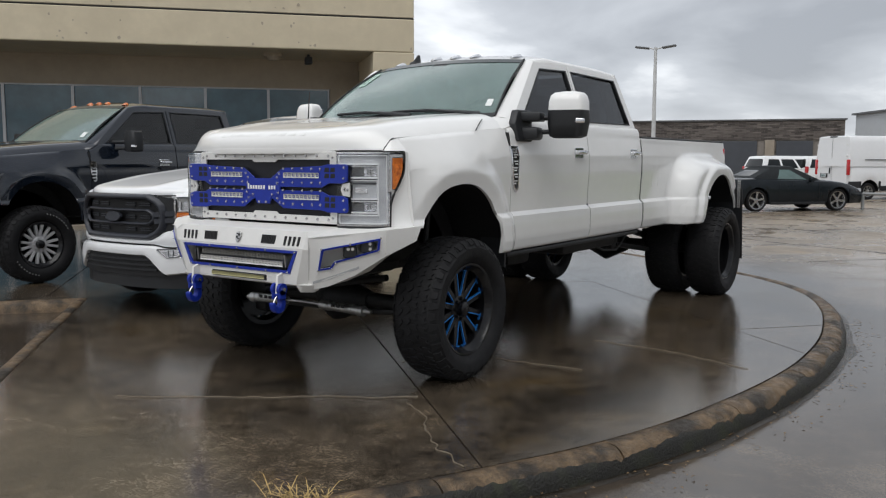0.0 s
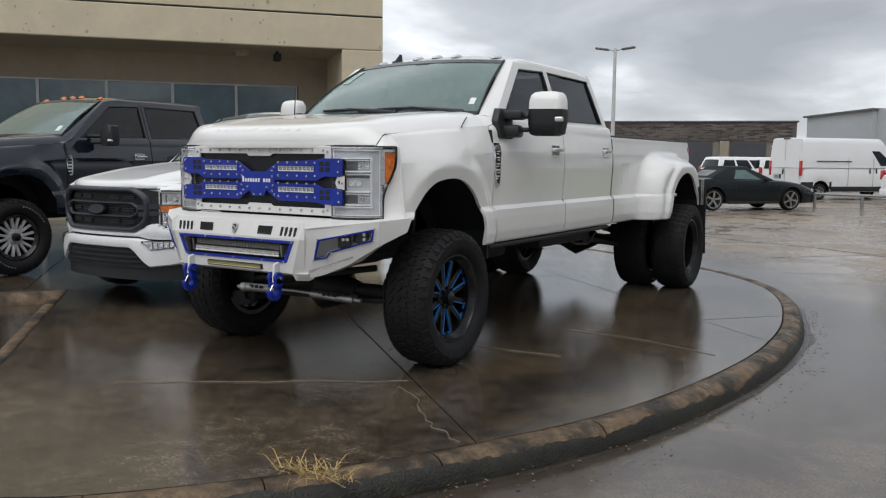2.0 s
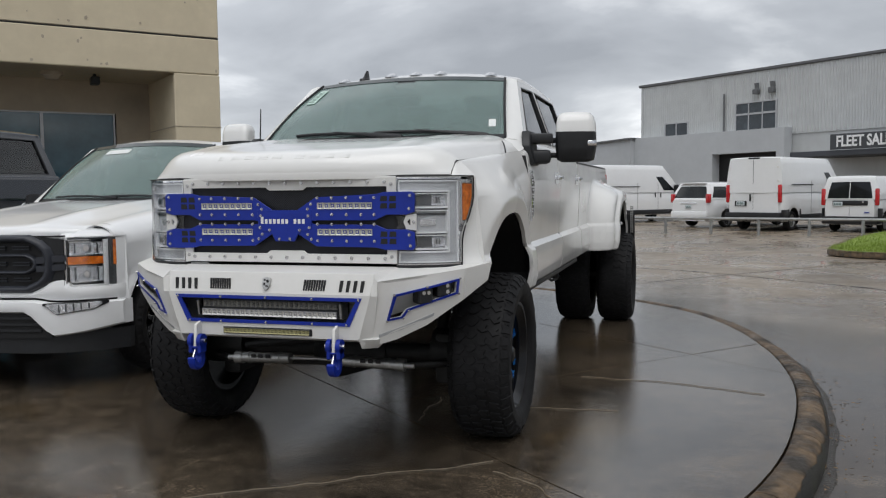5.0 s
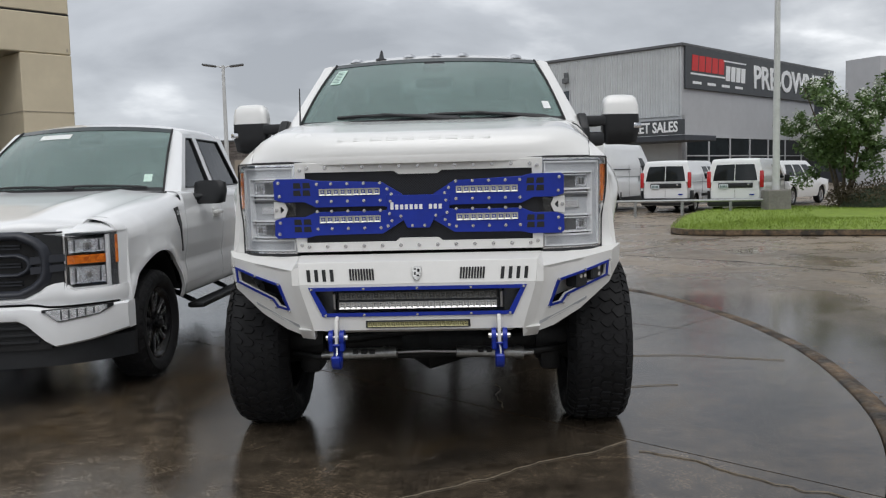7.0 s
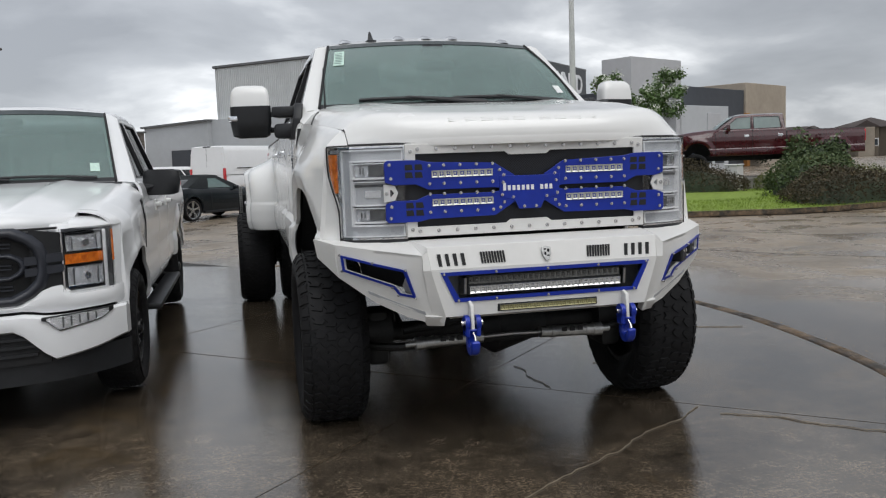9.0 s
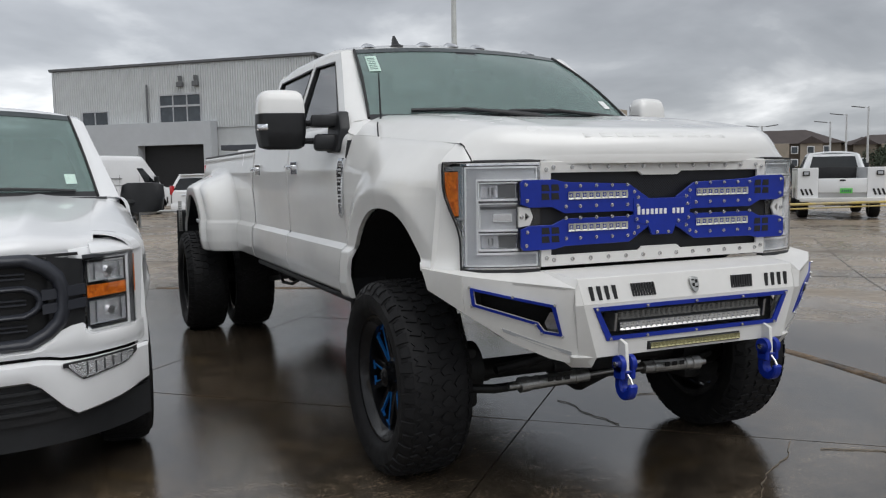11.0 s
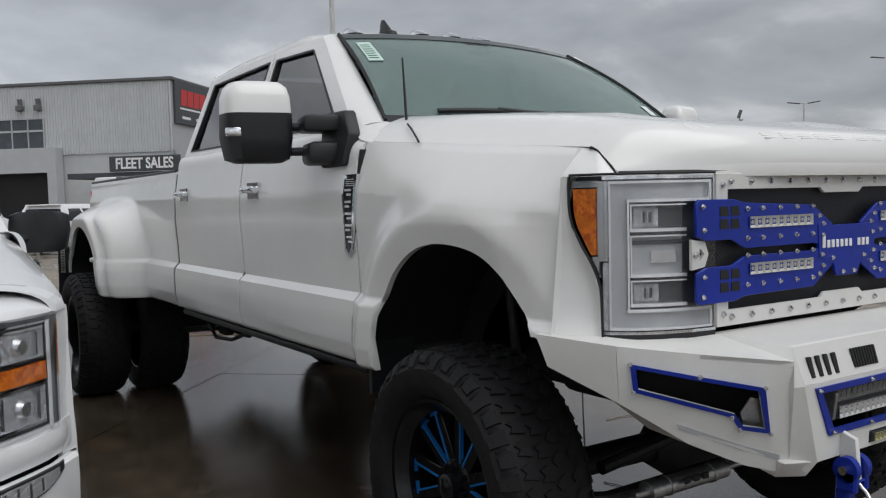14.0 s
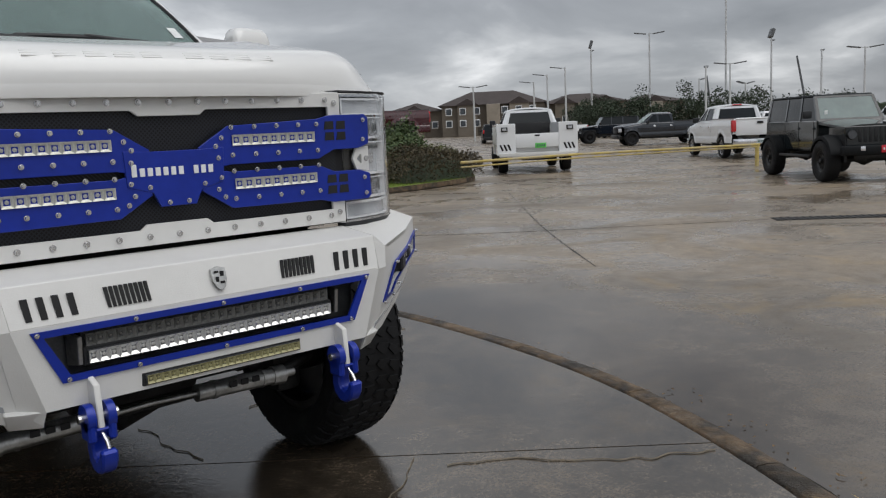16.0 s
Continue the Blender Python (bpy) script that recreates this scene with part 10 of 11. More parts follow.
def high_van(m):
    """Tall white panel van with black lower cladding."""
    v = empty("cargo_van", m, "white high-roof cargo van with black lower trim and red tail lights", "van", "fleet vans")
    S = dict(span=(-0.95, 5.05), half=1.02, sill=0.34, nose=0.13, taper=0.28, arches=((0.0, 0.36, 0.44), (4.04, 0.36, 0.44)), tuck=0.97,
             belt=[(-0.95, 0.95), (-0.80, 1.10), (-0.2, 1.28), (0.15, 1.34), (5.05, 1.34)], crown=[(-1, 0.02), (0.2, 0.06), (5, 0.02)],
             house=dict(base=(-0.10, 5.04), roof=(1.05, 4.98), z=2.56, w=1.005, wr=0.90, bow=0.22, glass_f="car_glass_green", sides=((0.075, 0.215, 0.08, 0.60, 0.05, 0.0),), front=((-0.88, 0.88, 0.08, 0.72),)))
    body, cabin, sp, ep = car(v, S, M["white_paint_cool"])
    road_wheels(v, (0.0, 4.04), 0.84, 0.345, 0.23, 0.215, "steel", 8, broad=0.02)
    bars(v, "rear_bumper", [((0, 5.05, 0.50), (2.02, 0.16, 0.30))], "black_plastic", "black step bumper", 0.03)
    bars(v, "tail_light", [((s * 0.945, 5.03, 1.30), (0.13, 0.10, 0.62)) for s in (1, -1)], "red_lens", "tall red tail light", 0.03)
    bars(v, "side_cladding", [((s * 1.012, 2.02, 0.46), (0.03, 3.1, 0.20)) for s in (1, -1)] + [((s * 1.012, 4.78, 0.55), (0.03, 0.52, 0.38)) for s in (1, -1)], "black_plastic", "black lower cladding")
    bars(v, "door_track", [((s * 1.030, 3.45, 1.60), (0.025, 1.75, 0.035)) for s in (1, -1)], "black_plastic")
    bars(v, "door_handle", [((s * 1.028, y, 1.22), (0.03, 0.05, 0.22)) for s in (1, -1) for y in (1.28, 1.62)] + [((0.10, 5.075, 1.16), (0.06, 0.03, 0.24))], "black_plastic")
    bars(v, "door_seam", [((0.0, 5.062, 1.62), (0.010, 0.008, 1.75))] + [((s * 1.026, y, 1.15), (0.008, 0.010, 1.20)) for s in (1, -1) for y in (0.42, 1.45, 2.72)], "grille_grey")
    bars(v, "wheel_arch_trim", [((s * 1.015, y + d, 0.60), (0.03, 0.10, 0.30)) for s in (1, -1) for y in (0.0, 4.04) for d in (-0.46, 0.46)], "black_plastic")
    bars(v, "hinge", [((s * 0.88, 5.065, z), (0.05, 0.03, 0.07)) for s in (1, -1) for z in (1.75, 2.2)], "white_powder")
    bars(v, "brake_light", [((0, 4.99, 2.52), (0.42, 0.07, 0.06))], "matt_black")
    bars(v, "door_mirror", [((s * 1.14, 0.42, 1.50), (0.22, 0.12, 0.36)) for s in (1, -1)], "black_plastic", bevel=0.04)
    bars(v, "headlight", [((s * 0.78, -0.70, 1.02), (0.26, 0.26, 0.34)) for s in (1, -1)], "lens_frost")
    bars(v, "front_bumper", [((0, -0.93, 0.55), (1.86, 0.14, 0.40))], "black_plastic", bevel=0.05)
    bars(v, "plate_recess", [((0.45, 5.066, 0.96), (0.44, 0.02, 0.18))], "black_plastic")
    rear_plate(v, (0.45, 5.085, 0.96))
    return v


high_van(park((-1.29, 33.2), (-0.95, 4.04), HEAD_SV))
high_van(park((5.35, 27.0), (-0.95, 4.04), HEAD_VAN))

mini = empty("minivan", park((1.88, 29.3), (0, 4.15), HEAD_SV), "white minivan with dark rear glass and red tail lights", "van")
MV = dict(span=(-0.95, 4.18), half=0.985, sill=0.26, nose=0.15, taper=0.4, arches=((0.0, 0.33, 0.39), (3.08, 0.33, 0.39)),
          belt=[(-0.95, 0.68), (-0.8, 0.82), (0.0, 0.98), (0.5, 1.05), (4.0, 1.10), (4.18, 1.05)], crown=[(-1, 0.02), (0.2, 0.06), (4.2, 0.02)],
          house=dict(base=(0.10, 4.12), roof=(1.15, 3.86), z=1.72, w=0.945, wr=0.72, bow=0.2, glass_f="car_glass_green", sides=((0.10, 0.34, 0.10, 0.82, 0.08, 0.0), (0.38, 0.66, 0.10, 0.82, 0, 0), (0.70, 0.96, 0.10, 0.82, 0, 0.03)), front=((-0.9, 0.9, 0.05, 0.9),), rear=((-0.86, 0.86, 0.12, 0.82),)))
car(mini, MV, M["white_paint_cool"])
road_wheels(mini, (0.0, 3.08), 0.82, 0.335, 0.22, 0.215, spokes=7, broad=0.03)
bars(mini, "tail_light", [((s * 0.87, 4.08, 1.12), (0.16, 0.16, 0.34)) for s in (1, -1)], "red_lens", "red tail light", 0.03)
bars(mini, "rear_bumper", [((0, 4.15, 0.48), (1.80, 0.12, 0.30))], "white_paint_cool", bevel=0.04)
bars(mini, "bumper_trim", [((0, 4.17, 0.36), (1.40, 0.10, 0.07))], "black_plastic")
bars(mini, "roof_spoiler", [((0, 3.93, 1.70), (1.25, 0.16, 0.045))], "white_paint_cool")
bars(mini, "tailgate_trim", [((0, 4.20, 0.93), (0.80, 0.02, 0.045))], "chrome")
bars(mini, "headlight", [((s * 0.70, -0.80, 0.78), (0.30, 0.18, 0.14)) for s in (1, -1)], "lens_frost")
rear_plate(mini, (0, 4.205, 0.80))


def city_van(m):
    """Small white panel van with a split rear window and black bumper."""
    v = empty("city_van", m, "small white city van with tall red tail lights", "van", "small fleet vans")
    S = dict(span=(-0.86, 3.90), half=0.915, sill=0.26, nose=0.14, taper=0.30, arches=((0.0, 0.32, 0.385), (3.11, 0.32, 0.385)), tuck=0.97,
             belt=[(-0.86, 0.78), (-0.7, 0.92), (0.0, 1.06), (0.4, 1.10), (3.90, 1.10)], crown=[(-1, 0.02), (0.2, 0.06), (4, 0.02)],
             house=dict(base=(0.02, 3.89), roof=(0.85, 3.78), z=1.86, w=0.90, wr=0.76, bow=0.2, glass_f="car_glass_green", sides=((0.09, 0.27, 0.10, 0.76, 0.06, 0.0), (0.31, 0.50, 0.12, 0.76, 0.0, 0.0)), front=((-0.9, 0.9, 0.06, 0.88),), rear=((-0.80, -0.015, 0.05, 0.78), (0.015, 0.80, 0.05, 0.78))))
    car(v, S, M["white_paint_cool"])
    road_wheels(v, (0.0, 3.11), 0.77, 0.322, 0.20, 0.205, "steel", 9, broad=0.02)
    bars(v, "rear_bumper", [((0, 3.90, 0.40), (1.78, 0.13, 0.26))], "black_plastic", "black rear bumper", 0.04)
    bars(v, "tail_light", [((s * 0.86, 3.875, 1.17), (0.13, 0.10, 0.56)) for s in (1, -1)], "red_lens", "tall red tail light", 0.035)
    bars(v, "plate_panel", [((-0.02, 3.915, 0.97), (1.12, 0.03, 0.16))], "black_plastic", "black panel over the plate")
    bars(v, "door_lock", [((-0.44, 3.935, 1.00), (0.06, 0.02, 0.06))], "chrome")
    bars(v, "corner_cladding", [((s * 0.895, 3.70, 0.55), (0.04, 0.36, 0.50)) for s in (1, -1)], "black_plastic", bevel=0.02)
    bars(v, "side_strip", [((s * 0.912, 1.55, 0.62), (0.03, 2.0, 0.10)) for s in (1, -1)], "black_plastic")
    bars(v, "door_handle", [((s * 0.918, y, 0.98), (0.03, 0.05, 0.20)) for s in (1, -1) for y in (1.30, 1.52)], "black_plastic")
    bars(v, "door_seam", [((s * 0.916, y, 0.85), (0.008, 0.010, 0.80)) for s in (1, -1) for y in (0.42, 1.41, 2.45)] + [((0.0, 3.912, 0.70), (0.008, 0.006, 0.30))], "grille_grey")
    bars(v, "badge", [((-0.55, 3.915, 0.66), (0.16, 0.012, 0.04))], "blue", "small dark blue badge", 0.003)
    bars(v, "door_mirror", [((s * 1.02, 0.50, 1.15), (0.18, 0.10, 0.26)) for s in (1, -1)], "black_plastic", bevel=0.03)
    bars(v, "front_bumper", [((0, -0.84, 0.45), (1.64, 0.12, 0.36))], "black_plastic", bevel=0.05)
    bars(v, "headlight", [((s * 0.70, -0.64, 0.86), (0.26, 0.24, 0.20)) for s in (1, -1)], "lens_frost")
    rear_plate(v, (0.36, 3.94, 0.94))
    return v


city_van(park((6.65, 27.0), (0.83, 3.11), HEAD_VAN))
city_van(park((8.51, 24.98), (0.83, 3.11), HEAD_VAN))


def suv(m, paint="white_paint_cool", label="white sport utility car with dark glass"):
    v = empty("suv", m, label, "car")
    S = dict(span=(-0.92, 3.92), half=0.97, sill=0.32, nose=0.14, taper=0.35, arches=((0.0, 0.36, 0.42), (2.95, 0.36, 0.42)),
             belt=[(-0.92, 0.82), (-0.8, 0.98), (0.2, 1.10), (3.92, 1.14)], crown=[(-1, 0.02), (0.2, 0.05), (4, 0.02)],
             house=dict(base=(0.35, 3.88), roof=(1.1, 3.66), z=1.80, w=0.93, wr=0.72, bow=0.14, sides=((0.08, 0.36, 0.10, 0.82, 0.06, 0), (0.40, 0.66, 0.10, 0.82, 0, 0), (0.70, 0.95, 0.10, 0.82, 0, 0.03)), front=((-0.9, 0.9, 0.06, 0.9),), rear=((-0.84, 0.84, 0.12, 0.82),)))
    car(v, S, M[paint])
    road_wheels(v, (0.0, 2.95), 0.80, 0.365, 0.24, 0.235, broad=0.035)
    bars(v, "tail_light", [((s * 0.87, 3.84, 1.10), (0.14, 0.16, 0.34)) for s in (1, -1)], "red_lens", "red tail light", 0.03)
    bars(v, "bumper", [((0, 3.90, 0.50), (1.78, 0.12, 0.26)), ((0, -0.90, 0.52), (1.70, 0.10, 0.28))], "black_plastic", bevel=0.04)
    bars(v, "headlight", [((s * 0.72, -0.82, 0.90), (0.32, 0.14, 0.15)) for s in (1, -1)], "lens_frost")
    bars(v, "grille", [((0, -0.925, 0.88), (0.9, 0.05, 0.18))], "matt_black")
    bars(v, "door_mirror", [((s * 1.06, 0.85, 1.20), (0.20, 0.10, 0.17)) for s in (1, -1)], "black_plastic", bevel=0.03)
    rear_plate(v, (0, 3.93, 0.90))
    return v


suv(park((-8.1, 41.9), (0, 3.9), HEAD_SV))
suv(park((-6.3, 43.4), (0, 3.9), HEAD_SV))
suv(park((11.5, 29.5), (0, 3.9), HEAD_SV))


# ---- other pickups ----


def lot_pickup(m, paint, label, tail_gate=True, scale_z=0.0, wheels="silver_wheel", r=0.397):
    v = empty("pickup_truck", m, label, "pickup truck")
    P = pickup(v, {**HALF, "chrome": True}, M[paint], M["car_glass"], plain=False)
    road_wheels(v, (0.0, 3.69), 0.86, r, 0.27, 0.255, wheels, 6, broad=0.035)
    bars(v, "rear_bumper", [((0, 4.83, 0.60), (1.86, 0.14, 0.20))], "chrome", "chrome rear step bumper", 0.03)
    bars(v, "bumper_step", [((0, 4.86, 0.71), (1.2, 0.12, 0.03))], "black_plastic")
    bars(v, "front_bumper", [((0, -0.84, 0.56), (1.86, 0.14, 0.24))], "chrome" if paint != "black_paint" else "black_plastic", "front bumper", 0.04)
    bars(v, "headlight", [((s * 0.76, -0.70, 0.94), (0.34, 0.20, 0.22)) for s in (1, -1)], "lens_frost", "clear headlight", 0.03)
    bars(v, "grille", [((0, -0.80, 0.90), (1.16, 0.08, 0.34))], "matt_black", "black grille", 0.03)
    bars(v, "grille_bar", [((0, -0.845, z), (1.1, 0.02, 0.03)) for z in (0.83, 0.90, 0.97)], "grille_grey")
    bars(v, "tail_lamp", [((s * 0.90, 4.775, 1.14), (0.17, 0.09, 0.40)) for s in (1, -1)], "red_lens", "red tail light", 0.03)
    bars(v, "tailgate_handle", [((0, 4.81, 1.24), (0.22, 0.02, 0.08))], "black_plastic")
    bars(v, "brake_light", [((0, 2.44, 1.895), (0.36, 0.05, 0.04))], "red_lens")
    bars(v, "underbody", [((0, 2.0, 0.48), (0.9, 5.0, 0.18))], "chassis")
    bars(v, "door_mirror", [((s * 1.10, 0.95, 1.38), (0.22, 0.10, 0.19)) for s in (1, -1)], "black_plastic", "door mirror", 0.03)
    bars(v, "mirror_arm", [((s * 0.97, 0.93, 1.33), (0.14, 0.05, 0.05)) for s in (1, -1)], "black_plastic")
    return v


gm = lot_pickup(park((26.9, 13.0), (0.86, 3.69), HEAD_SV), "white_paint_cool", "white crew-cab pickup with red tail lights and chrome bumper")
rear_plate(gm, (0, 4.91, 0.60))
lot_pickup(park((44.0, 27.5), (0.0, 1.8), HEAD_SU), "black_paint", "black pickup parked nose-high across the grass verge", wheels="gloss_black", r=0.43)
lot_pickup(park((56.5, 47.0), (0.0, 1.8), HEAD_SU), "white_paint_cool", "white pickup far across the lot")
MAROON_TURN = math.degrees(math.atan2(-0.92, -0.39))
maroon = empty("pickup_truck", park((14.6, 24.75), (0.0, -1.0), MAROON_TURN, 0.48), "dark maroon pickup standing on a raised display base", "pickup truck")
pickup(maroon, {**HERO, "dually": 0.0}, M["maroon_paint"], M["car_glass_green"])
wheel_set(maroon, [(s * 0.90, y, s, 0.455) for y in (-0.26, 4.48) for s in (1, -1)], 0.455, 0.31, 0.275, 0.10, 8, [M["gloss_black"], M["gloss_black"], M["gloss_black"]], 0.03, blocks=30, edge=False)
bars(maroon, "front_bumper", [((0, -1.0, 0.90), (1.94, 0.24, 0.24))], "black_plastic", "dark front bumper", 0.05)
bars(maroon, "grille", [((0, -0.93, 1.27), (1.30, 0.08, 0.42))], "matt_black", "black grille", 0.03)
bars(maroon, "headlight", [((s * 0.82, -0.84, 1.27), (0.26, 0.16, 0.36)) for s in (1, -1)], "lens_frost", "clear headlight", 0.03)
bars(maroon, "underbody", [((0, 2.0, 0.72), (0.9, 5.4, 0.2))], "chassis")
bars(maroon, "door_mirror", [((s * 1.16, 0.85, 1.80), (0.20, 0.12, 0.26)) for s in (1, -1)], "maroon_paint", bevel=0.04)
bm = bmesh.new()
box(bm, (0, 0, 0.375), (2.9, 6.3, 0.44), 0.04)
thing("display_base", bm, M["kerb_grey"], "low concrete base that lifts the maroon pickup", "platform", m=park((14.6, 24.75), (0.0, -2.9), MAROON_TURN))

# service-body truck
svc = empty("service_truck", park((18.65, 16.0), (1.00, 3.60), HEAD_SV), "white service-body utility truck with side boxes and a green plate", "truck")
SV_ = {**HALF, "bed_top": 1.10, "bed": (2.54, 4.60), "bed_x": 0.90, "chrome": False, "rear_arch": (3.60, 0.46, 0.50), "belt": 1.48, "roof": {**HALF["roof"], "rail": (0.752, 1.955), "edge": (0.69, 2.012)},
       "ws": {**HALF["ws"], "top": (0.665, 1.33, 1.995)}, "win": dict(f=((0.93, 1.50), (1.385, 1.92), (1.515, 1.925), (1.515, 1.50)), r=((1.625, 1.50), (1.625, 1.925), (2.26, 1.92), (2.42, 1.515)))}
pickup(svc, SV_, M["white_paint_cool"], M["car_glass"], plain=True)
road_wheels(svc, (0.0, 3.60), 1.00, 0.41, 0.30, 0.255, "steel", 8, broad=0.03)
for s in (1, -1):
    bm = bmesh.new()
    prism(bm, [(s * 0.66, y, z) for y, z in ((2.60, 0.98), (2.60, 1.55), (4.78, 1.55), (4.78, 0.60), (4.18, 0.60), (4.10, 0.92), (3.60, 1.02), (3.10, 0.92), (3.02, 0.60), (2.60, 0.60))], (s * 0.58, 0, 0), 0.012)
    bx = part("side_box", bm, M["white_paint_cool"], svc, "white steel tool box")
    bars(bx, "work_lamp", [((s * 1.00, 4.79, 1.38), (0.20, 0.05, 0.14))], "matt_black", "small square lamp", 0.01)
    bars(bx, "lamp_glass", [((s * 1.00, 4.82, 1.38), (0.13, 0.012, 0.08))], "lens_frost")
    for k in range(3):
        bm = bmesh.new()
        box(bm, (s * (0.86 + 0.12 * k), 4.785, 0.83), (0.055, 0.02, 0.20), 0.006, (0, 22, 0))
        part("vent_slot", bm, M["matt_black"], bx, "black slanted vent")
    bars(bx, "box_door", [((s * 1.244, y, 1.20), (0.012, 0.62, 0.56)) for y in (2.95, 3.60, 4.35)], "white_powder")
bars(svc, "tail_gate", [((0, 4.74, 1.02), (1.32, 0.06, 0.42)), ], "white_paint_cool", "white steel tailgate")
bars(svc, "gate_latch", [((0, 4.775, 1.17), (0.16, 0.02, 0.05))], "black_plastic")
bars(svc, "bed_bulkhead", [((0, 2.62, 1.36), (1.30, 0.05, 0.42))], "matt_black")
bars(svc, "rear_bumper", [((0, 4.84, 0.60), (2.35, 0.16, 0.12))], "white_powder", "white rear bumper")
bars(svc, "hitch", [((0, 4.9, 0.47), (0.10, 0.20, 0.10)), ((0, 4.60, 0.46), (0.8, 0.08, 0.08))], "chassis")
bars(svc, "underbody", [((0, 2.0, 0.50), (0.9, 5.0, 0.18))], "chassis")
bars(svc, "front_bumper", [((0, -0.84, 0.56), (1.86, 0.14, 0.24))], "white_paint_cool", bevel=0.04)
bars(svc, "grille", [((0, -0.80, 0.90), (1.5, 0.08, 0.34))], "matt_black", bevel=0.03)
bars(svc, "door_mirror", [((s * 1.14, 0.95, 1.56), (0.20, 0.10, 0.28)) for s in (1, -1)], "black_plastic", bevel=0.03)
rear_plate(svc, (-0.10, 4.80, 0.86), "plate_green", 0.34)

# ---- off-road wagons ----


def jeep(m, paint, label):
    v = empty("off_road_wagon", m, label, "car")
    bm = bmesh.new()
    prism(bm, [(-0.74, y, z) for y, z in ((0.62, 0.62), (0.62, 1.30), (3.62, 1.30), (3.66, 0.62))], (1.48, 0, 0), 0.03)
    part("body_tub", bm, M[paint], v)
    bm = bmesh.new()
    rows = [[(a * lerp(0.60, 0.72, t), lerp(-0.46, 0.66, t), lerp(1.19, 1.31, t) - 0.05 * abs(a) ** 3) for a in fan(-1, 1, 10)] for t in fan(0, 1, 8)]
    grid(bm, rows, back=(0, 0, -0.05))
    part("hood", bm, M[paint], v)
    bm = bmesh.new()
    prism(bm, [(x, -0.44, z) for x, z in ((-0.60, 0.70), (-0.60, 1.15), (0.60, 1.15), (0.60, 0.70))], (0, 1.1, 0), 0.02)
    part("engine_bay", bm, M[paint], v)
    bm = bmesh.new()
    prism(bm, [(x, -0.50, z) for x, z in ((-0.62, 0.72), (-0.64, 1.15), (0.64, 1.15), (0.62, 0.72))], (0, 0.06, 0), 0.012)
    gr_ = part("grille", bm, M[paint], v, "upright slotted grille")
    bars(gr_, "grille_slot", [((x, -0.503, 0.97), (0.065, 0.012, 0.30)) for x in [(k - 3) * 0.11 for k in range(7)]], "matt_black", bevel=0.004)
    for s in (1, -1):
        bm = bmesh.new()
        cyl(bm, (s * 0.50, -0.535, 0.99), (s * 0.50, -0.47, 0.99), 0.088, n=24)
        lp_ = part("headlight", bm, M["lamp_dark"], gr_, "round headlight")
        bm = bmesh.new()
        grid(bm, [[(s * 0.50 + rr_ * math.cos(q), yy, 0.99 + rr_ * math.sin(q)) for q in [2 * math.pi * k / 24 for k in range(24)]] for rr_, yy in ((0.088, -0.53), (0.10, -0.545), (0.112, -0.50))], close=True)
        part("lamp_ring", bm, M["black_plastic"], lp_)
        for ya, r_ in ((0.0, 0.55), (2.95, 0.55)):
            bm = bmesh.new()
            arc = [(ya - r_ * math.cos(q), 0.44 + r_ * math.sin(q) * 0.98) for q in fan(0.10 * math.pi, 0.88 * math.pi, 14)]
            arc = [(y, min(z, 1.00)) for y, z in arc]
            grid(bm, [[(s * 0.62, y, z), (s * 0.93, y, z), (s * 0.945, y, z - 0.045)] for y, z in arc], back=(0, 0, -0.035))
            part("fender_flare", bm, M["flare_black"], v, "black fender flare")
            bm = bmesh.new()
            box(bm, (s * 0.62, ya, 0.70), (0.05, 1.0, 0.56))
            part("wheel_liner", bm, M["matt_black"], v)
        bars(v, "door_mirror", [((s * 0.90, 0.78, 1.43), (0.20, 0.09, 0.17))], "black_plastic", bevel=0.03)
        bars(v, "side_step", [((s * 0.86, 1.5, 0.52), (0.10, 1.7, 0.06))], "black_plastic")
        bars(v, "door_seam", [((s * 0.743, y, 0.98), (0.006, 0.012, 0.60)) for y in (0.80, 1.62, 2.42)], "matt_black", bevel=0.002)
        bars(v, "door_hinge", [((s * 0.75, y, z), (0.03, 0.08, 0.05)) for y in (0.78, 1.60) for z in (0.85, 1.12)], "black_plastic")
    # cab: frame of posts and panes
    bt, tp = [(0.72, 0.70), (0.72, 3.60)], [(0.64, 1.02), (0.64, 3.52)]
    bm = bmesh.new()
    prism(bm, [(-0.66, y, z) for y, z in ((0.98, 1.80), (1.02, 1.86), (3.50, 1.86), (3.55, 1.80))], (1.32, 0, 0), 0.03)
    part("hard_top", bm, M["soft_top"], v, "black removable hard top")
    for s in (1, -1):
        for yb, yt, w in ((0.68, 1.02, 0.07), (1.58, 1.62, 0.07), (2.42, 2.42, 0.07), (3.54, 3.48, 0.12)):
            bm = bmesh.new()
            prism(bm, [(s * 0.735, yb - w / 2, 1.29), (s * 0.735, yb + w / 2, 1.29), (s * 0.655, yt + w / 2, 1.82), (s * 0.655, yt - w / 2, 1.82)], (-0.05 * s, 0, 0))
            part("window_post", bm, M[paint], v)
        for (b0_, b1_), (t0_, t1_) in (((0.72, 1.54), (1.06, 1.58)), ((1.62, 2.38), (1.66, 2.38)), ((2.46, 3.48), (2.46, 3.42))):
            bm = bmesh.new()
            prism(bm, [(s * 0.722, b0_, 1.295), (s * 0.722, b1_, 1.295), (s * 0.645, t1_, 1.80), (s * 0.645, t0_, 1.80)], (-0.008 * s, 0, 0))
            part("side_window", bm, M["car_glass"], v)
    bm = bmesh.new()
    prism(bm, [(-0.66, 0.66, 1.31), (0.66, 0.66, 1.31), (0.61, 0.98, 1.80), (-0.61, 0.98, 1.80)], (0, 0.012, 0))
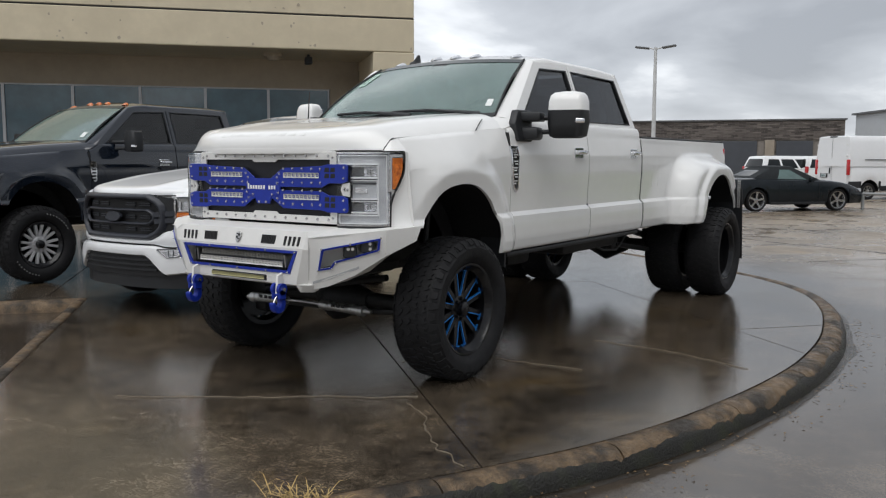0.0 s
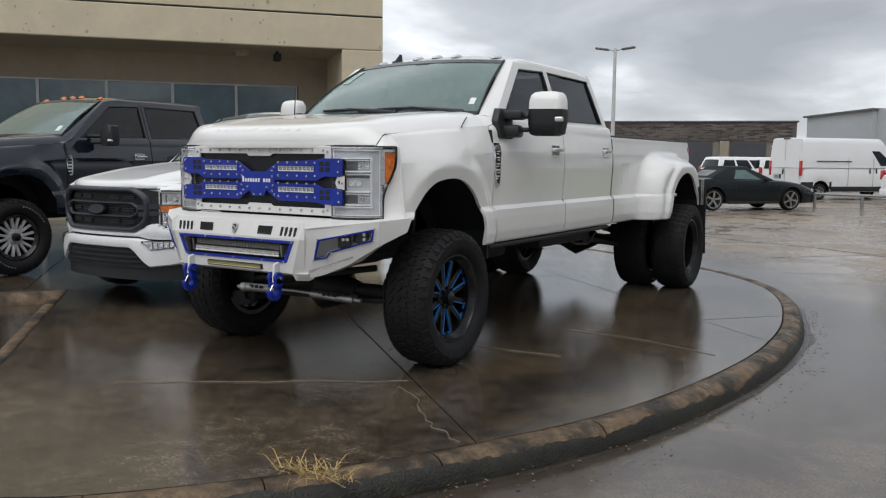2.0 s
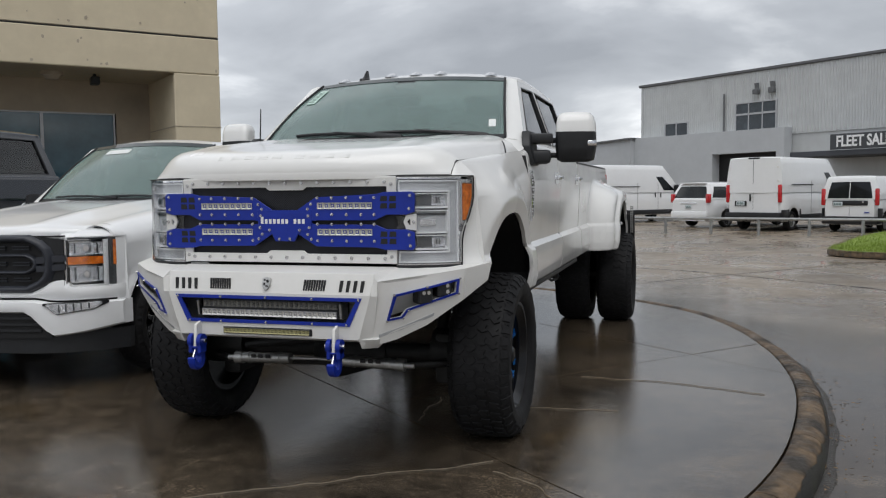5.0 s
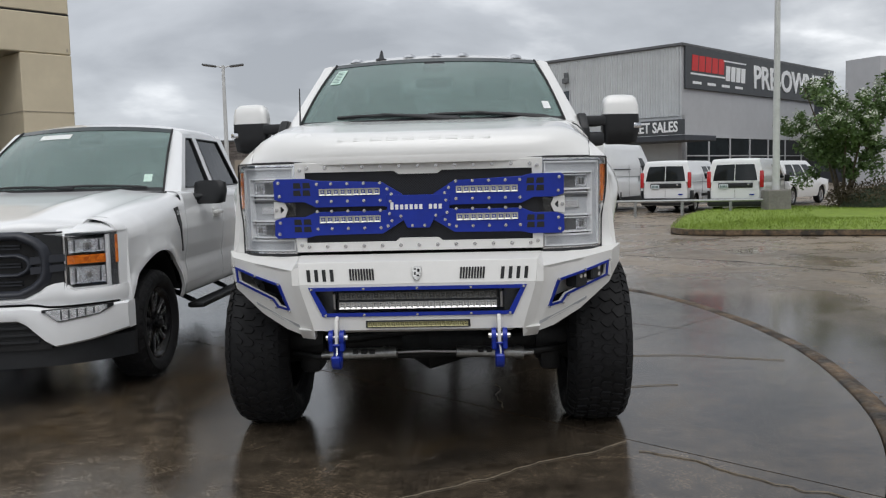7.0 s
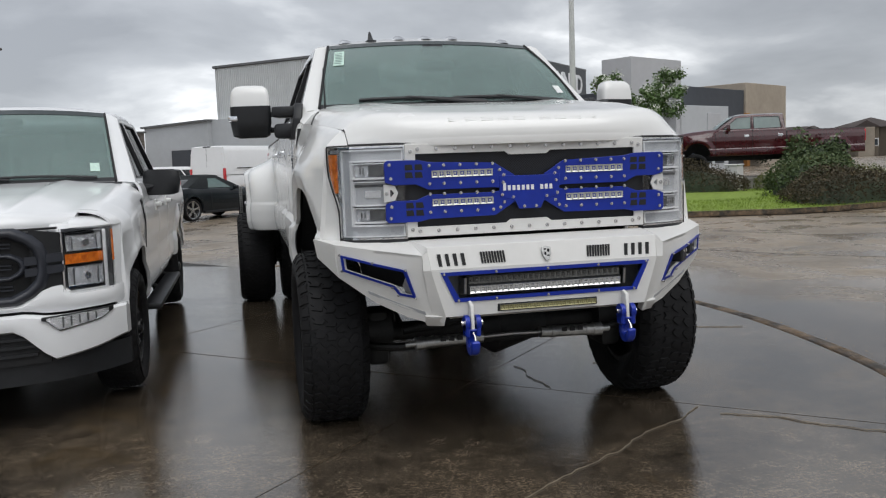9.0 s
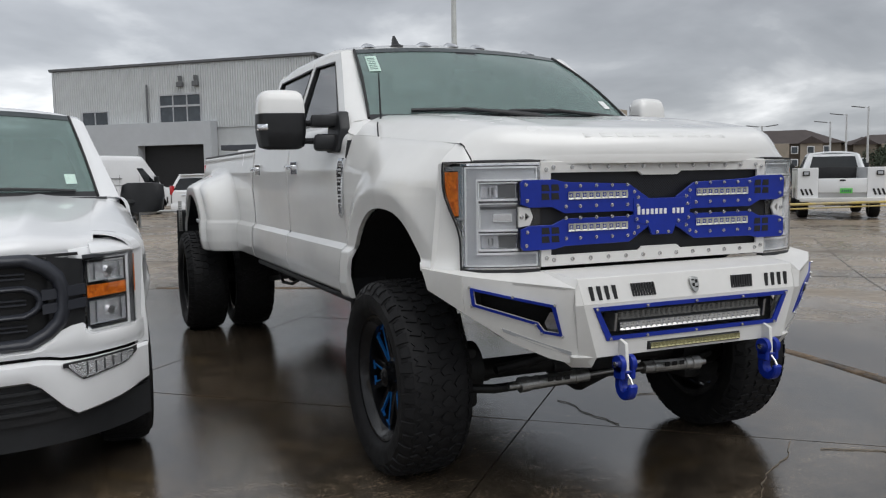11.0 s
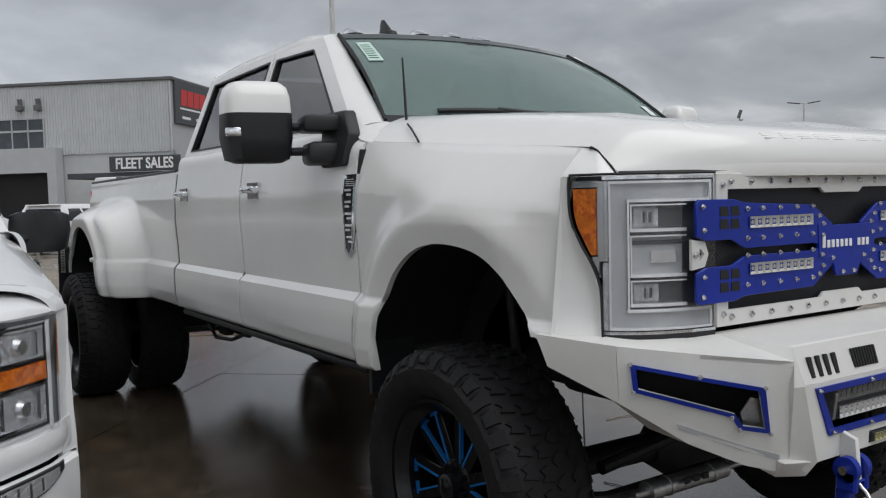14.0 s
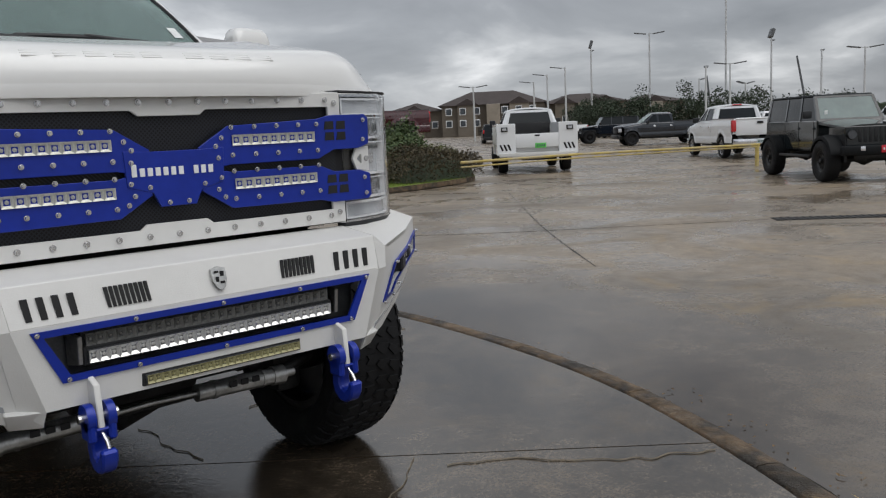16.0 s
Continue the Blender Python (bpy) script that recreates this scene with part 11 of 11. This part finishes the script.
    w_ = part("windshield", bm, M["car_glass_green"], v, "pale reflecting windshield")
    bm = bmesh.new()
    ring(bm, [(-0.72, 0.645, 1.29), (0.72, 0.645, 1.29), (0.66, 0.985, 1.83), (-0.66, 0.985, 1.83)], [(-0.65, 0.665, 1.33), (0.65, 0.665, 1.33), (0.60, 0.965, 1.785), (-0.60, 0.965, 1.785)], (0, 0.035, 0))
    part("windshield_frame", bm, M[paint], v)
    bm = bmesh.new()
    prism(bm, [(x, 3.60, z) for x, z in ((-0.70, 1.30), (0.70, 1.30), (0.63, 1.80), (-0.63, 1.80))], (0, -0.02, 0))
    part("rear_window", bm, M["car_glass"], v)
    for s in (1, -1):
        bars(v, "fog_lamp", [((s * 0.42, -0.835, 0.70), (0.10, 0.02, 0.09))], "lamp_inner", bevel=0.02)
    bars(v, "windshield_sticker", [((-0.50, 0.735, 1.44), (0.07, 0.006, 0.13))], "paper_white", bevel=0.001)
    bars(v, "front_bumper", [((0, -0.72, 0.66), (1.62, 0.22, 0.20))], "flare_black", "black front bumper", 0.05)
    bars(v, "rear_bumper", [((0, 3.76, 0.62), (1.60, 0.16, 0.18))], "black_plastic", "black rear bumper", 0.04)
    bars(v, "bumper_bracket", [((s * 0.42, -0.58, 0.66), (0.12, 0.20, 0.14)) for s in (1, -1)], "black_plastic")
    bars(v, "underbody", [((0, 1.5, 0.55), (0.8, 3.8, 0.16))], "chassis")
    for ya in (0.0, 2.95):
        bm = bmesh.new()
        tube(bm, [(-0.72, ya, 0.44), (-0.2, ya, 0.44), (0, ya, 0.44), (0.2, ya, 0.44), (0.72, ya, 0.44)], [0.05, 0.05, 0.13, 0.05, 0.05], 10)
        part("axle", bm, M["chassis"], v)
    wheel_set(v, [(s * 0.80, y, s, 0.440) for y in (0.0, 2.95) for s in (1, -1)], 0.445, 0.31, 0.22, 0.10, 5, [M["gloss_black"], M["gloss_black"], M["gloss_black"]], 0.02, edge=False, blocks=30)
    return v


jp = jeep(park((17.2, 4.93), (-0.80, 0.0), HEAD_BACK), "jeep_paint", "dark grey off-road wagon with big tyres and red plate")
fp = bars(jp, "front_plate", [((0.10, -0.84, 0.68), (0.30, 0.012, 0.15))], "plate_red", "red front plate with pale bars")[0]
bm = bmesh.new()
for k in range(5):
    box(bm, (0.10 + (k - 2) * 0.05, -0.848, 0.68), (0.03, 0.004, 0.05))
part("plate_bars", bm, M["white_letter"], fp)
jeep(park((49.5, 35.5), (0, 1.5), HEAD_SU), "black_paint", "black four-door off-road wagon far across the lot")
for x, y, p_, lb in ((62, 60, "white_paint_cool", "white sport utility car in the far row"), (57, 55, "dark_paint", "dark sport utility car in the far row"), (69, 34, "white_paint_cool", "white sport utility car in the far row"),
                     (74, 31, "dark_paint", "dark sport utility car in the far row"), (79, 27, "white_paint_cool", "white sport utility car in the far row"), (66, 48, "white_paint_cool", "white sport utility car in the far row")):
    suv(park((x, y), (0, 1.5), HEAD_SV), p_, lb)
# pale electrical box on the island
bm = bmesh.new()
box(bm, (0, 0, 0.45), (0.62, 0.45, 0.9), 0.03)
box(bm, (0, 0, 0.92), (0.68, 0.50, 0.05), 0.015)
thing("utility_box", bm, M["white_powder"], "pale boxy electrical cabinet behind the hedge", "utility box", m=pose(15.1, 21.4, 0.06, 0, 0, 40))
